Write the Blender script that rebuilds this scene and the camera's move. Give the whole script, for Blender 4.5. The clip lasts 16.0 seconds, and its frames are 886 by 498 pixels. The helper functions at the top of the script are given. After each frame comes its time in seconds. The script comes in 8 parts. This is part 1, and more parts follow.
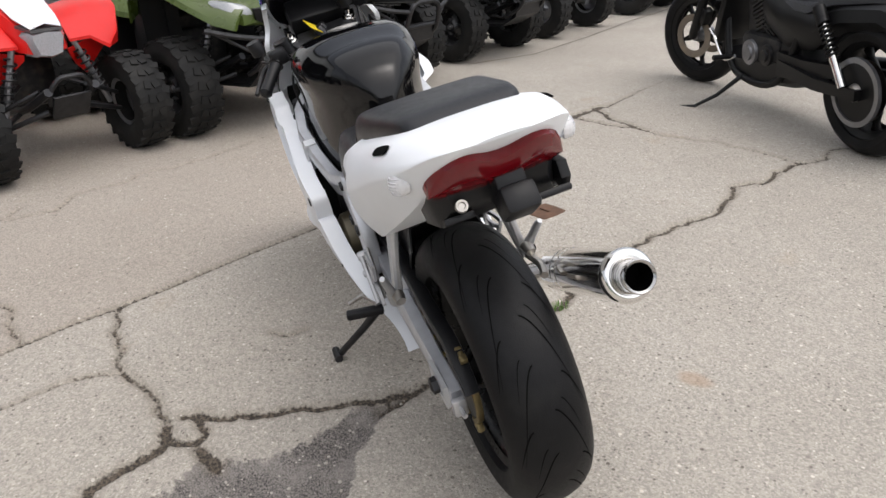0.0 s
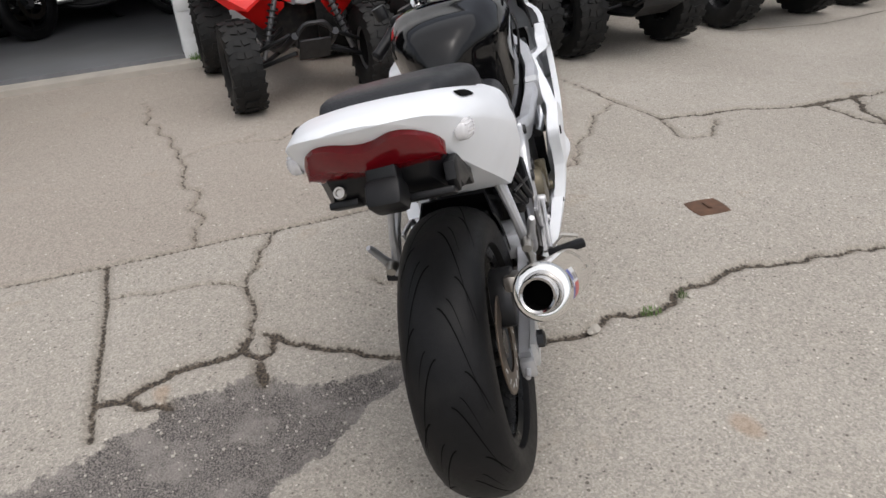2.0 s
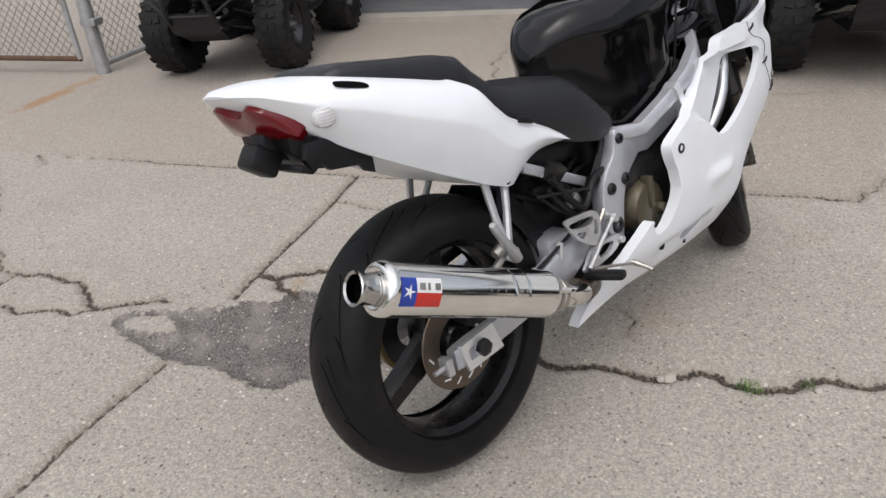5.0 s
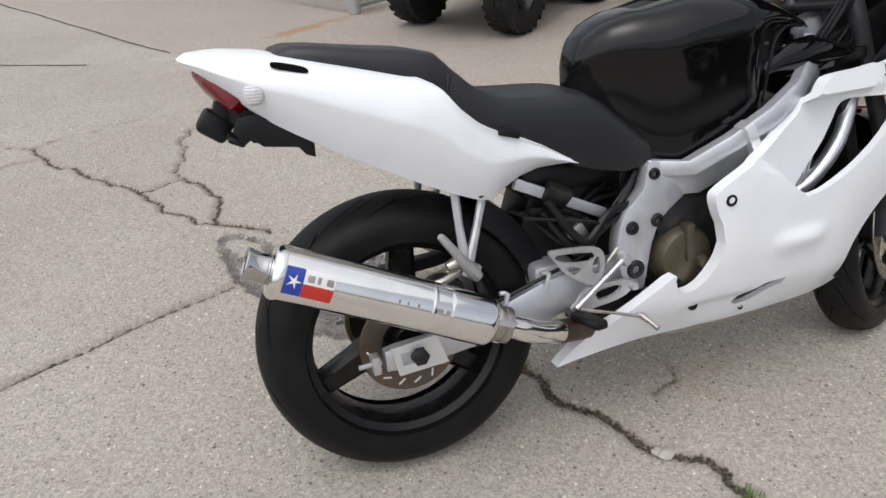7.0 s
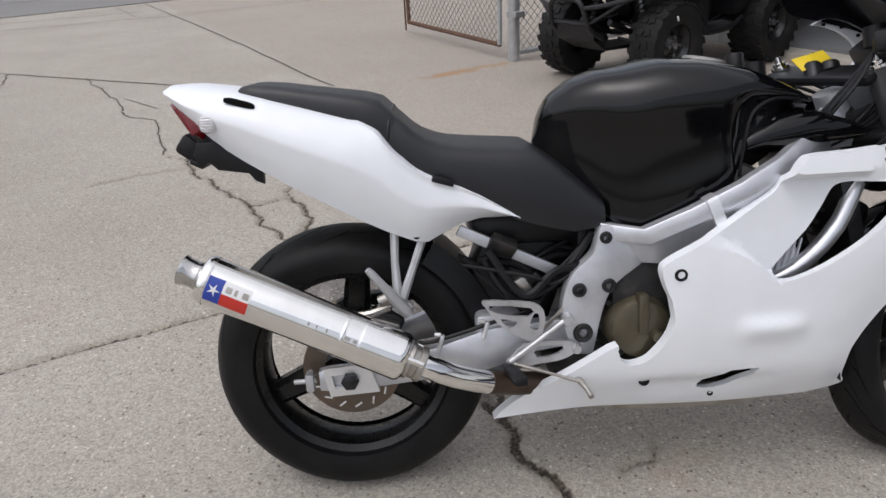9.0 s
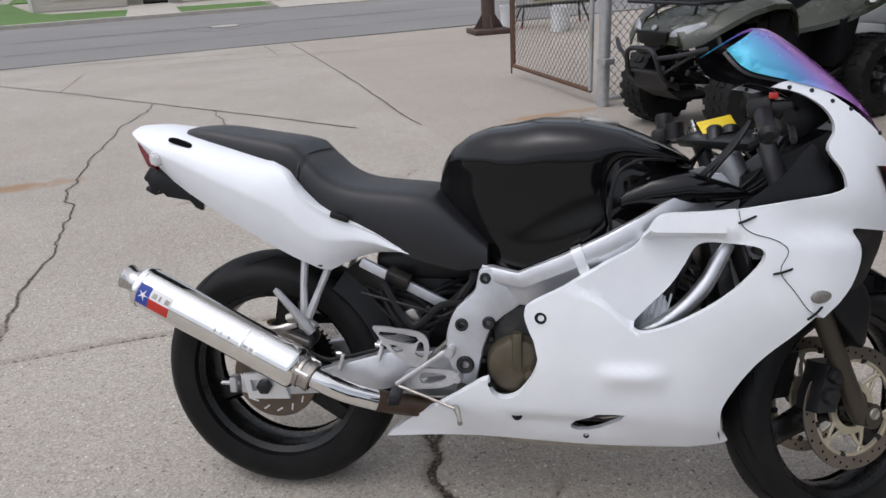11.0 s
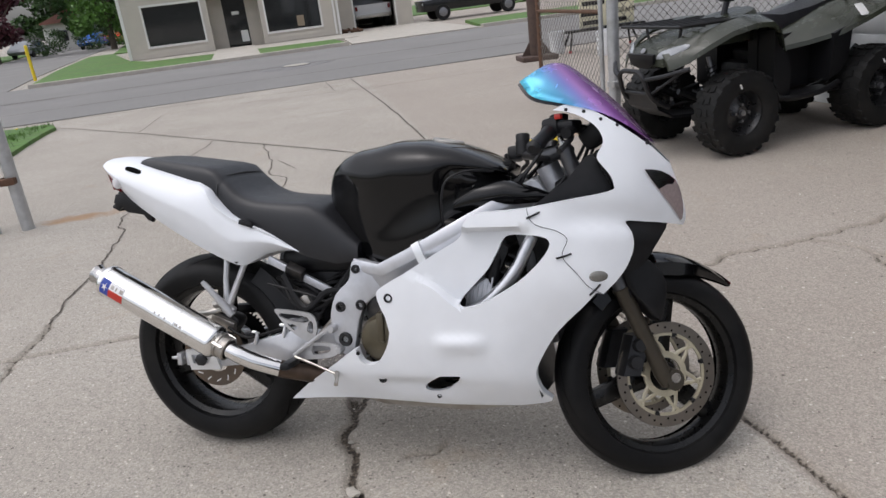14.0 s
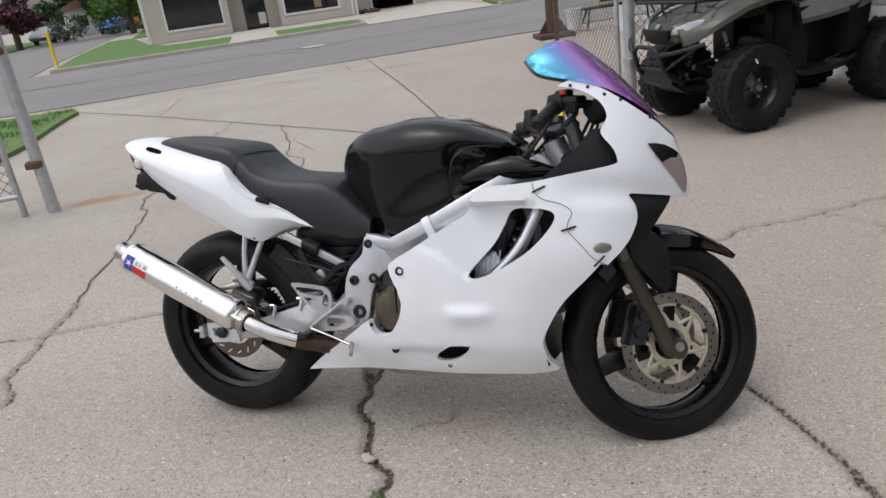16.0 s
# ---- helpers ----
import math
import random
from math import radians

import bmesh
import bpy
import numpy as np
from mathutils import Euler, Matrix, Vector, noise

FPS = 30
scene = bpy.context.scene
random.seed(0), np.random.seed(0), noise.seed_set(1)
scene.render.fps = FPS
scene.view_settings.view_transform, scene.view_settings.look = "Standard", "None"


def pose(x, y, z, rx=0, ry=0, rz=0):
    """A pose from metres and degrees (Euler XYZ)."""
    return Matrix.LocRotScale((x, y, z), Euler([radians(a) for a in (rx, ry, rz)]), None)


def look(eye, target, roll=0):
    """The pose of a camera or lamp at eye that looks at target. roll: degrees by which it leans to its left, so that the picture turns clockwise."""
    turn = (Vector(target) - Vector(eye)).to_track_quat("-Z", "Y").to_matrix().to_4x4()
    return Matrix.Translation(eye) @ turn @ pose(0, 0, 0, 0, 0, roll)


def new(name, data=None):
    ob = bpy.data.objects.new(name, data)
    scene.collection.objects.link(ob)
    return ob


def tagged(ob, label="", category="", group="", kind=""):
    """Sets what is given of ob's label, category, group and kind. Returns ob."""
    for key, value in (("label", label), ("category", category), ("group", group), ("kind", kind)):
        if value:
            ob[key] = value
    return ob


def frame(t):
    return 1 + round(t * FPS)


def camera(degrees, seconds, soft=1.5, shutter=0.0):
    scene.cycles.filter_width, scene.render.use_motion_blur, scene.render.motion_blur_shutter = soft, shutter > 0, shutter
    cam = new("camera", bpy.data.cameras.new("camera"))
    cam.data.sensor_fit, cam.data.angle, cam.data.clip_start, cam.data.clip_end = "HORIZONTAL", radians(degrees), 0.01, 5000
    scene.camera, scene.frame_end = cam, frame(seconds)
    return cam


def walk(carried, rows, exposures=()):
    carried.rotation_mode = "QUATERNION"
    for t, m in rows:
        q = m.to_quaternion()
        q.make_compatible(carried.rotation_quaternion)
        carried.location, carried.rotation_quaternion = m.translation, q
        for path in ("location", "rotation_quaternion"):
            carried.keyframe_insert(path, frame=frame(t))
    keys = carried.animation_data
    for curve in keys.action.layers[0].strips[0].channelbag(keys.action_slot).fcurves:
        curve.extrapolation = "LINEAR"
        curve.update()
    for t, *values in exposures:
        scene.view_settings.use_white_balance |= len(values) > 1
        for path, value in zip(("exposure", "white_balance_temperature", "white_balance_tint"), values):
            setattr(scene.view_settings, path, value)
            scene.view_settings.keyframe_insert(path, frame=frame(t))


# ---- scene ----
cam = camera(63.7, 16.0)
PATH = [
    (0, (-1.181, 0.529, 1.185), (0.528, -0.059, 0.328), -2.8),
    (0.5, (-1.202, 0.395, 1.162), (0.509, -0.066, 0.233), -2.2),
    (1, (-1.191, 0.238, 1.168), (0.549, -0.037, 0.22), -1.1),
    (1.5, (-1.219, 0.068, 1.192), (0.544, 0.032, 0.249), -3.5),
    (2, (-1.259, -0.101, 1.213), (0.499, 0.125, 0.285), -4.5),
    (2.5, (-1.22, -0.249, 1.214), (0.523, 0.132, 0.31), -5.0),
    (3, (-1.155, -0.393, 1.229), (0.506, 0.235, 0.308), -4.0),
    (3.5, (-1.132, -0.569, 1.242), (0.425, 0.305, 0.342), -5.0),
    (4, (-1.08, -0.711, 1.237), (0.369, 0.327, 0.331), -5.9),
    (6.3, (-0.528, -1.14, 1.222), (0.333, 0.355, 0.211), -2.1),
    (6.5, (-0.47, -1.153, 1.226), (0.321, 0.377, 0.211), -1.8),
    (7, (-0.345, -1.218, 1.234), (0.262, 0.404, 0.233), -2.6),
    (7.5, (-0.206, -1.34, 1.245), (0.219, 0.361, 0.283), -4.2),
    (8, (-0.086, -1.377, 1.237), (0.185, 0.366, 0.293), -4.8),
    (8.5, (0.055, -1.369, 1.24), (0.227, 0.4, 0.324), -4.0),
    (8.7, (0.086, -1.375, 1.236), (0.236, 0.406, 0.339), -3.5),
    (10.8, (0.62, -1.515, 1.271), (0.373, 0.305, 0.482), -3.1),
    (11, (0.674, -1.537, 1.277), (0.398, 0.291, 0.514), -3.4),
    (11.5, (0.824, -1.629, 1.281), (0.49, 0.204, 0.554), -3.3),
    (12, (0.925, -1.671, 1.275), (0.533, 0.152, 0.551), -4.3),
    (12.5, (1.02, -1.669, 1.293), (0.608, 0.155, 0.583), -4.9),
    (13, (1.128, -1.706, 1.303), (0.69, 0.128, 0.637), -5.6),
    (13.5, (1.247, -1.787, 1.299), (0.768, 0.039, 0.638), -6.4),
    (14, (1.297, -1.835, 1.307), (0.785, -0.023, 0.631), -7.0),
    (14.5, (1.321, -1.857, 1.314), (0.817, -0.043, 0.64), -7.8),
    (15, (1.332, -1.872, 1.31), (0.857, -0.06, 0.611), -8.3),
    (15.5, (1.334, -1.887, 1.312), (0.818, -0.083, 0.62), -8.3),
    (16, (1.339, -1.89, 1.307), (0.773, -0.111, 0.588), -8.1),
]
walk(cam, [(t, look(eye, target, roll)) for t, eye, target, roll in PATH],
     [(0, 0.32, 6500, 11), (1.2, 0.34, 6500, 11), (1.55, 0.10, 6490, 11), (2.5, 0.04, 6480, 11), (4.2, 0.03, 6460, 11), (7, 0.08, 6400, 11), (8.0, -0.02, 6350, 11.5), (8.7, -0.06, 6320, 12), (11, -0.05, 6190, 12.5), (13, -0.02, 6230, 12.5), (16, -0.02, 6350, 12)])

# world and sun: bright, thinly overcast afternoon
world = bpy.data.worlds.new("sky_world")
scene.world = world
world.use_nodes = True
wn = world.node_tree.nodes
sky = wn.new("ShaderNodeTexSky")
sky.sky_type, sky.sun_disc = "NISHITA", False
sky.sun_elevation, sky.sun_rotation = radians(66), radians(-125)
sky.dust_density, sky.air_density = 4.0, 1.0
soften = wn.new("ShaderNodeHueSaturation")
soften.inputs["Saturation"].default_value = 0.35
world.node_tree.links.new(sky.outputs["Color"], soften.inputs["Color"])
world.node_tree.links.new(soften.outputs["Color"], wn["Background"].inputs["Color"])
wn["Background"].inputs["Strength"].default_value = 0.16
sun = new("sun", bpy.data.lights.new("sun", "SUN"))
sun.data.energy, sun.data.angle, sun.data.color = 1.1, radians(125), (1.0, 0.98, 0.95)
sun.matrix_world = look((-2.6, -0.3, 9.0), (0.0, 0.0, 0.0))

# ---- materials ----
def shader(name, colour=(0.5, 0.5, 0.5), rough=0.5, metal=0.0, coat=0.0, vary=0.12, scale=30.0, bump=0.0, bump_scale=200.0, stain=None, stain_amount=0.0, stain_scale=4.0, spec=0.5):
    """A material with grain and cloudy wear at two scales, in object space."""
    m = bpy.data.materials.new(name)
    m.use_nodes = True
    t = m.node_tree
    n, l = t.nodes, t.links
    b = n["Principled BSDF"]
    b.inputs["Roughness"].default_value, b.inputs["Metallic"].default_value = rough, metal
    b.inputs["Coat Weight"].default_value = coat
    b.inputs["Coat Roughness"].default_value = 0.06
    b.inputs["Specular IOR Level"].default_value = spec
    co = n.new("ShaderNodeTexCoord")
    fine = n.new("ShaderNodeTexNoise")
    fine.inputs["Scale"].default_value, fine.inputs["Detail"].default_value = scale, 5
    l.new(co.outputs["Object"], fine.inputs["Vector"])
    ramp = n.new("ShaderNodeMapRange")
    ramp.inputs["From Min"].default_value, ramp.inputs["From Max"].default_value = 0.3, 0.7
    ramp.inputs["To Min"].default_value, ramp.inputs["To Max"].default_value = 1 - vary, 1 + vary
    l.new(fine.outputs["Fac"], ramp.inputs["Value"])
    mul = n.new("ShaderNodeVectorMath")
    mul.operation = "SCALE"
    mul.inputs[0].default_value = colour[:3]
    l.new(ramp.outputs["Result"], mul.inputs["Scale"])
    out = mul.outputs["Vector"]
    if stain:
        big = n.new("ShaderNodeTexNoise")
        big.inputs["Scale"].default_value, big.inputs["Detail"].default_value = stain_scale, 6
        l.new(co.outputs["Object"], big.inputs["Vector"])
        r2 = n.new("ShaderNodeMapRange")
        r2.inputs["From Min"].default_value, r2.inputs["From Max"].default_value = 0.48, 0.72
        r2.inputs["To Max"].default_value = stain_amount
        l.new(big.outputs["Fac"], r2.inputs["Value"])
        mix = n.new("ShaderNodeMix")
        mix.data_type = "RGBA"
        mix.inputs[7].default_value = (*stain, 1)
        l.new(r2.outputs["Result"], mix.inputs[0])
        l.new(out, mix.inputs[6])
        out = mix.outputs[2]
    l.new(out, b.inputs["Base Color"])
    rr = n.new("ShaderNodeMapRange")
    rr.inputs["To Min"].default_value, rr.inputs["To Max"].default_value = max(0.02, rough * 0.8), min(1, rough * 1.2)
    l.new(fine.outputs["Fac"], rr.inputs["Value"])
    l.new(rr.outputs["Result"], b.inputs["Roughness"])
    if bump:
        tex = n.new("ShaderNodeTexNoise")
        tex.inputs["Scale"].default_value, tex.inputs["Detail"].default_value = bump_scale, 3
        l.new(co.outputs["Object"], tex.inputs["Vector"])
        bm_ = n.new("ShaderNodeBump")
        bm_.inputs["Strength"].default_value, bm_.inputs["Distance"].default_value = bump, 0.002
        l.new(tex.outputs["Fac"], bm_.inputs["Height"])
        l.new(bm_.outputs["Normal"], b.inputs["Normal"])
    return m


WHITE = shader("white_paint", (0.81, 0.83, 0.86), 0.40, coat=0.10, vary=0.02, scale=14, stain=(0.70, 0.69, 0.67), stain_amount=0.15, stain_scale=5, bump=0.03, bump_scale=350)
TANK = shader("black_gloss", (0.003, 0.003, 0.0034), 0.08, coat=0.12, vary=0.2, scale=40, spec=0.30)
BLACK_PL = shader("black_plastic", (0.0075, 0.0075, 0.0085), 0.42, vary=0.2, scale=60, bump=0.08, bump_scale=500, spec=0.28)
VINYL = shader("seat_vinyl", (0.0085, 0.0088, 0.0112), 0.38, vary=0.12, scale=50, bump=0.25, bump_scale=700, stain=(0.035, 0.034, 0.032), stain_amount=0.2, stain_scale=9)
RUBBER = shader("tyre_rubber", (0.006, 0.006, 0.0065), 0.5, vary=0.2, scale=80, bump=0.2, bump_scale=400, stain=(0.022, 0.021, 0.019), stain_amount=0.4, stain_scale=9, spec=0.19)
# Near black: recess shade put into the colour of grooves, slots, holes and bore.
RECESS_DARK = shader("recess_shade", (0.0035, 0.0035, 0.0035), 0.9, vary=0.2, spec=0.05)
ALU = shader("grey_aluminium", (0.56, 0.57, 0.60), 0.40, metal=0.60, vary=0.07, scale=35, stain=(0.42, 0.41, 0.39), stain_amount=0.15, stain_scale=18, bump=0.06)
CHROME = shader("polished_steel", (0.82, 0.81, 0.79), 0.09, metal=1.0, vary=0.04, scale=25, stain=(0.5, 0.46, 0.4), stain_amount=0.2, stain_scale=8)
DULL = shader("dull_steel", (0.42, 0.40, 0.37), 0.35, metal=0.9, vary=0.15, scale=40, stain=(0.16, 0.1, 0.06), stain_amount=0.4, stain_scale=16)
BRONZE = shader("bronze_cover", (0.095, 0.080, 0.052), 0.36, metal=0.45, vary=0.1, scale=40, stain=(0.08, 0.07, 0.05), stain_amount=0.4, stain_scale=18)
FORK = shader("bronze_fork", (0.062, 0.053, 0.040), 0.4, metal=0.5, vary=0.1, scale=30, stain=(0.06, 0.05, 0.04), stain_amount=0.5, stain_scale=14)
ENGINE = shader("engine_dark", (0.018, 0.018, 0.019), 0.5, metal=0.4, vary=0.25, scale=40, stain=(0.07, 0.06, 0.05), stain_amount=0.6, stain_scale=20)
RIM = shader("black_rim", (0.005, 0.005, 0.005), 0.28, vary=0.2, scale=40, spec=0.32, stain=(0.02, 0.018, 0.016), stain_amount=0.35, stain_scale=10)
DISC = shader("brake_disc", (0.25, 0.225, 0.20), 0.34, metal=1.0, vary=0.08, scale=30, stain=(0.33, 0.27, 0.2), stain_amount=0.5, stain_scale=9)
GOLD = shader("pale_gold_carrier", (0.56, 0.51, 0.38), 0.42, metal=0.6, vary=0.1, scale=40)
BADGE_B = shader("badge_blue", (0.02, 0.05, 0.32), 0.3, vary=0.05)
BADGE_R = shader("badge_red", (0.5, 0.03, 0.02), 0.3, vary=0.05)
BADGE_W = shader("badge_white", (0.75, 0.75, 0.75), 0.3, vary=0.03)
YELLOW = shader("yellow_tag", (0.75, 0.55, 0.02), 0.5, vary=0.05)
SATIN_ALU = shader("satin_bent_pipe", (0.62, 0.63, 0.65), 0.30, metal=0.9, vary=0.08, scale=30)
DARK_PIPE = shader("dark_brown_steel", (0.09, 0.062, 0.045), 0.42, metal=0.7, vary=0.3, scale=14, stain=(0.02, 0.017, 0.015), stain_amount=0.8, stain_scale=9)
PIPE = shader("heat_stained_pipe", (0.50, 0.46, 0.40), 0.22, metal=0.95, vary=0.15, scale=14, stain=(0.10, 0.065, 0.045), stain_amount=0.85, stain_scale=7)
FORKTUBE = shader("satin_grey_metal", (0.11, 0.11, 0.115), 0.30, metal=0.5, vary=0.12, scale=30)
SMOKED = shader("smoked_plastic", (0.006, 0.005, 0.007), 0.2, vary=0.1, spec=0.4)
BRIGHT = shader("bright_silver", (0.72, 0.73, 0.74), 0.3, metal=0.6, vary=0.06, scale=20)
TIP = shader("darkened_chrome", (0.50, 0.49, 0.48), 0.14, metal=1.0, vary=0.1, scale=25, stain=(0.2, 0.18, 0.16), stain_amount=0.4, stain_scale=14)
CHAIN = shader("chain_links", (0.22, 0.17, 0.08), 0.5, metal=0.7, vary=0.2)
CAST = shader("cast_aluminium", (0.52, 0.52, 0.53), 0.38, metal=0.6, vary=0.08, scale=40, stain=(0.25, 0.24, 0.22), stain_amount=0.35, stain_scale=22)
DARKMETAL = shader("satin_dark_metal", (0.035, 0.035, 0.037), 0.4, metal=0.7, vary=0.2)


def lens_shader(name, colour, rough=0.08, trans=0.6, coat=0.8):
    m = shader(name, colour, rough, vary=0.1, scale=120, coat=coat)
    b = m.node_tree.nodes["Principled BSDF"]
    b.inputs["Transmission Weight"].default_value = trans
    b.inputs["IOR"].default_value = 1.45
    return m


RED_LENS = lens_shader("red_tail_lens", (0.15, 0.003, 0.007), 0.12, 0.10, 0.15)
CLEAR_LENS = lens_shader("clear_lens", (0.88, 0.87, 0.88), 0.10, 0.35)
SMOKE_LENS = lens_shader("smoked_lens", (0.22, 0.21, 0.19), 0.12, 0.3)
HEAD_LENS = lens_shader("headlight_lens", (0.46, 0.37, 0.36), 0.06, 0.30)


def screen_shader():
    """Mirror-tinted plastic, its angle-dependent sheen painted by position: cyan at the trailing edge through violet to
    dark plum at the nose.
    """
    m = shader("painted_iridescence", (0.5, 0.5, 0.5), 0.26, vary=0.02, coat=0.35)
    t = m.node_tree
    n, l = t.nodes, t.links
    b = n["Principled BSDF"]
    co = n.new("ShaderNodeTexCoord")
    sep = n.new("ShaderNodeSeparateXYZ")
    l.new(co.outputs["Object"], sep.inputs[0])
    add = n.new("ShaderNodeMath")
    add.operation = "MULTIPLY_ADD"
    add.inputs[1].default_value = 0.95
    l.new(sep.outputs["Z"], add.inputs[0])
    l.new(sep.outputs["X"], add.inputs[2])
    ns = n.new("ShaderNodeTexNoise")
    ns.inputs["Scale"].default_value = 6
    l.new(co.outputs["Object"], ns.inputs["Vector"])
    w = n.new("ShaderNodeMath")
    w.operation = "MULTIPLY_ADD"
    w.inputs[1].default_value = 0.02
    l.new(ns.outputs["Fac"], w.inputs[0])
    l.new(add.outputs[0], w.inputs[2])
    mr = n.new("ShaderNodeMapRange")
    mr.inputs["From Min"].default_value, mr.inputs["From Max"].default_value = 2.045, 2.235
    l.new(w.outputs[0], mr.inputs["Value"])
    cr = n.new("ShaderNodeValToRGB")
    e = cr.color_ramp.elements
    e[0].position, e[0].color = 0.0, (0.14, 0.76, 0.95, 1)
    e[1].position, e[1].color = 1.0, (0.12, 0.012, 0.08, 1)
    for p, c in ((0.40, (0.22, 0.64, 0.98, 1)), (0.58, (0.42, 0.44, 0.95, 1)), (0.70, (0.70, 0.38, 0.86, 1)), (0.82, (0.36, 0.12, 0.46, 1))):
        x = cr.color_ramp.elements.new(p)
        x.color = c
    l.new(mr.outputs["Result"], cr.inputs["Fac"])
    l.new(cr.outputs["Color"], b.inputs["Base Color"])
    b.inputs["Metallic"].default_value = 0.45
    return m


SCREEN = screen_shader()


# ---- mesh tools ----
def finish(bm, sharp=40):
    bmesh.ops.recalc_face_normals(bm, faces=bm.faces)
    for f in bm.faces:
        f.smooth = True
    for e in bm.edges:
        if len(e.link_faces) == 2 and e.calc_face_angle(0) > radians(sharp):
            e.smooth = False


def link(name, bm, material, sharp=40):
    finish(bm, sharp)
    me = bpy.data.meshes.new(name)
    bm.to_mesh(me)
    bm.free()
    me.materials.append(material)
    return new(name, me)


def part(name, bm, material, parent, label="", sharp=40):
    ob = link(name, bm, material, sharp)
    ob.parent = parent
    if label:
        ob["label"] = label
    return ob


def thing(name, m, label, category, group="", kind=""):
    ob = new(name)
    ob.matrix_world = m
    return tagged(ob, label, category, group, kind)


def curve_pts(pts, n=6, closed=False):
    """Points of a smooth curve through pts."""
    P = [Vector(p) for p in pts]
    k = len(P)
    out = []
    for i in range(k if closed else k - 1):
        p0 = P[(i - 1) % k] if closed or i else P[0]
        p1, p2 = P[i], P[(i + 1) % k]
        p3 = P[(i + 2) % k] if closed or i + 2 < k else P[-1]
        for j in range(n):
            t = j / n
            out.append(0.5 * ((2 * p1) + (p2 - p0) * t + (2 * p0 - 5 * p1 + 4 * p2 - p3) * t * t + (3 * p1 - p0 - 3 * p2 + p3) * t ** 3))
    if not closed:
        out.append(P[-1])
    return out


def add_rings(bm, rings, closed=True, caps=True):
    vs = [[bm.verts.new(p) for p in r] for r in rings]
    n = len(vs[0])
    for a, b in zip(vs, vs[1:]):
        for i in range(n if closed else n - 1):
            j = (i + 1) % n
            bm.faces.new((a[i], a[j], b[j], b[i]))
    if caps and closed:
        bm.faces.new(vs[0])
        bm.faces.new(vs[-1])
    return vs


def loft(rings, closed=True, caps=True):
    bm = bmesh.new()
    add_rings(bm, rings, closed, caps)
    return bm


def tube(bm, pts, r, seg=8, caps=True):
    """A round bar along pts; r may be one radius or one per point."""
    P = [Vector(p) for p in pts]
    R = r if isinstance(r, (list, tuple)) else [r] * len(P)
    rings, up = [], Vector((0.13, 0.31, 0.94))
    for i, p in enumerate(P):
        d = (P[min(i + 1, len(P) - 1)] - P[max(i - 1, 0)]).normalized()
        if abs(d.dot(up)) > 0.97:
            up = Vector((0.9, 0.3, 0.1))
        a = d.cross(up).normalized()
        b = a.cross(d).normalized()
        up = b
        rings.append([p + (a * math.cos(2 * math.pi * k / seg) + b * math.sin(2 * math.pi * k / seg)) * R[i] for k in range(seg)])
    add_rings(bm, rings, True, caps)
    return bm


def bar(pts, r, seg=8):
    return tube(bmesh.new(), pts, r, seg)


def helix(a, b, f0, f1, r, wire, turns, seg=6):
    """A coil of wire round the line from a to b, between two shares of its length."""
    a, b = Vector(a), Vector(b)
    d = (b - a).normalized()
    u = d.cross(Vector((0.3, 0.9, 0.2))).normalized()
    v = d.cross(u)
    n = turns * 10
    return bar([a.lerp(b, f0 + (f1 - f0) * i / n) + (u * math.cos(0.628318 * i) + v * math.sin(0.628318 * i)) * r for i in range(n + 1)], wire, seg)


def box(bm, m, sx, sy, sz, bevel=0.0):
    """A box of that size at the pose m, its edges rounded."""
    r = bmesh.ops.create_cube(bm, size=1, matrix=m @ Matrix.Diagonal((sx, sy, sz, 1)))
    if bevel:
        es = list({e for v in r["verts"] for e in v.link_edges})
        bmesh.ops.bevel(bm, geom=es, offset=bevel, segments=2, affect="EDGES", profile=0.5)
    return bm


def block(m, sx, sy, sz, bevel=0.004):
    return box(bmesh.new(), m, sx, sy, sz, bevel)


def lathe(bm, profile, m=Matrix(), seg=48, closed=False):
    """Turns a profile of (radius, along) about the local y axis of m."""
    rings = []
    for k in range(seg):
        a = 2 * math.pi * k / seg
        rings.append([m @ Vector((r * math.cos(a), y, r * math.sin(a))) for r, y in profile])
    vs = [[bm.verts.new(p) for p in r] for r in rings]
    n = len(profile)
    for k in range(seg):
        a, b = vs[k], vs[(k + 1) % seg]
        for i in range(n if closed else n - 1):
            j = (i + 1) % n
            if profile[i][0] < 1e-6 and profile[j][0] < 1e-6:
                continue
            bm.faces.new((a[i], a[j], b[j], b[i]))
    bmesh.ops.remove_doubles(bm, verts=[v for r in vs for v in r], dist=1e-6)
    return bm


def turned(profile, m=Matrix(), seg=48, closed=False):
    return lathe(bmesh.new(), profile, m, seg, closed)


def prism(bm, pts, y0, y1, bevel=0.0):
    """The outline pts of (x, z), drawn out from y0 to y1."""
    a = [bm.verts.new((x, y0, z)) for x, z in pts]
    b = [bm.verts.new((x, y1, z)) for x, z in pts]
    fs = [bm.faces.new(a), bm.faces.new(b)]
    n = len(pts)
    fs += [bm.faces.new((a[i], a[(i + 1) % n], b[(i + 1) % n], b[i])) for i in range(n)]
    if bevel:
        bmesh.ops.recalc_face_normals(bm, faces=fs)
        es = [e for f in fs[:2] for e in f.edges]
        bmesh.ops.bevel(bm, geom=es, offset=bevel, segments=2, affect="EDGES", profile=0.5)
    return bm


def inside(p, poly):
    x, z = p
    r, j = False, len(poly) - 1
    for i in range(len(poly)):
        xi, zi = poly[i]
        xj, zj = poly[j]
        if (zi > z) != (zj > z) and x < (xj - xi) * (z - zi) / (zj - zi + 1e-12) + xi:
            r = not r
        j = i
    return r


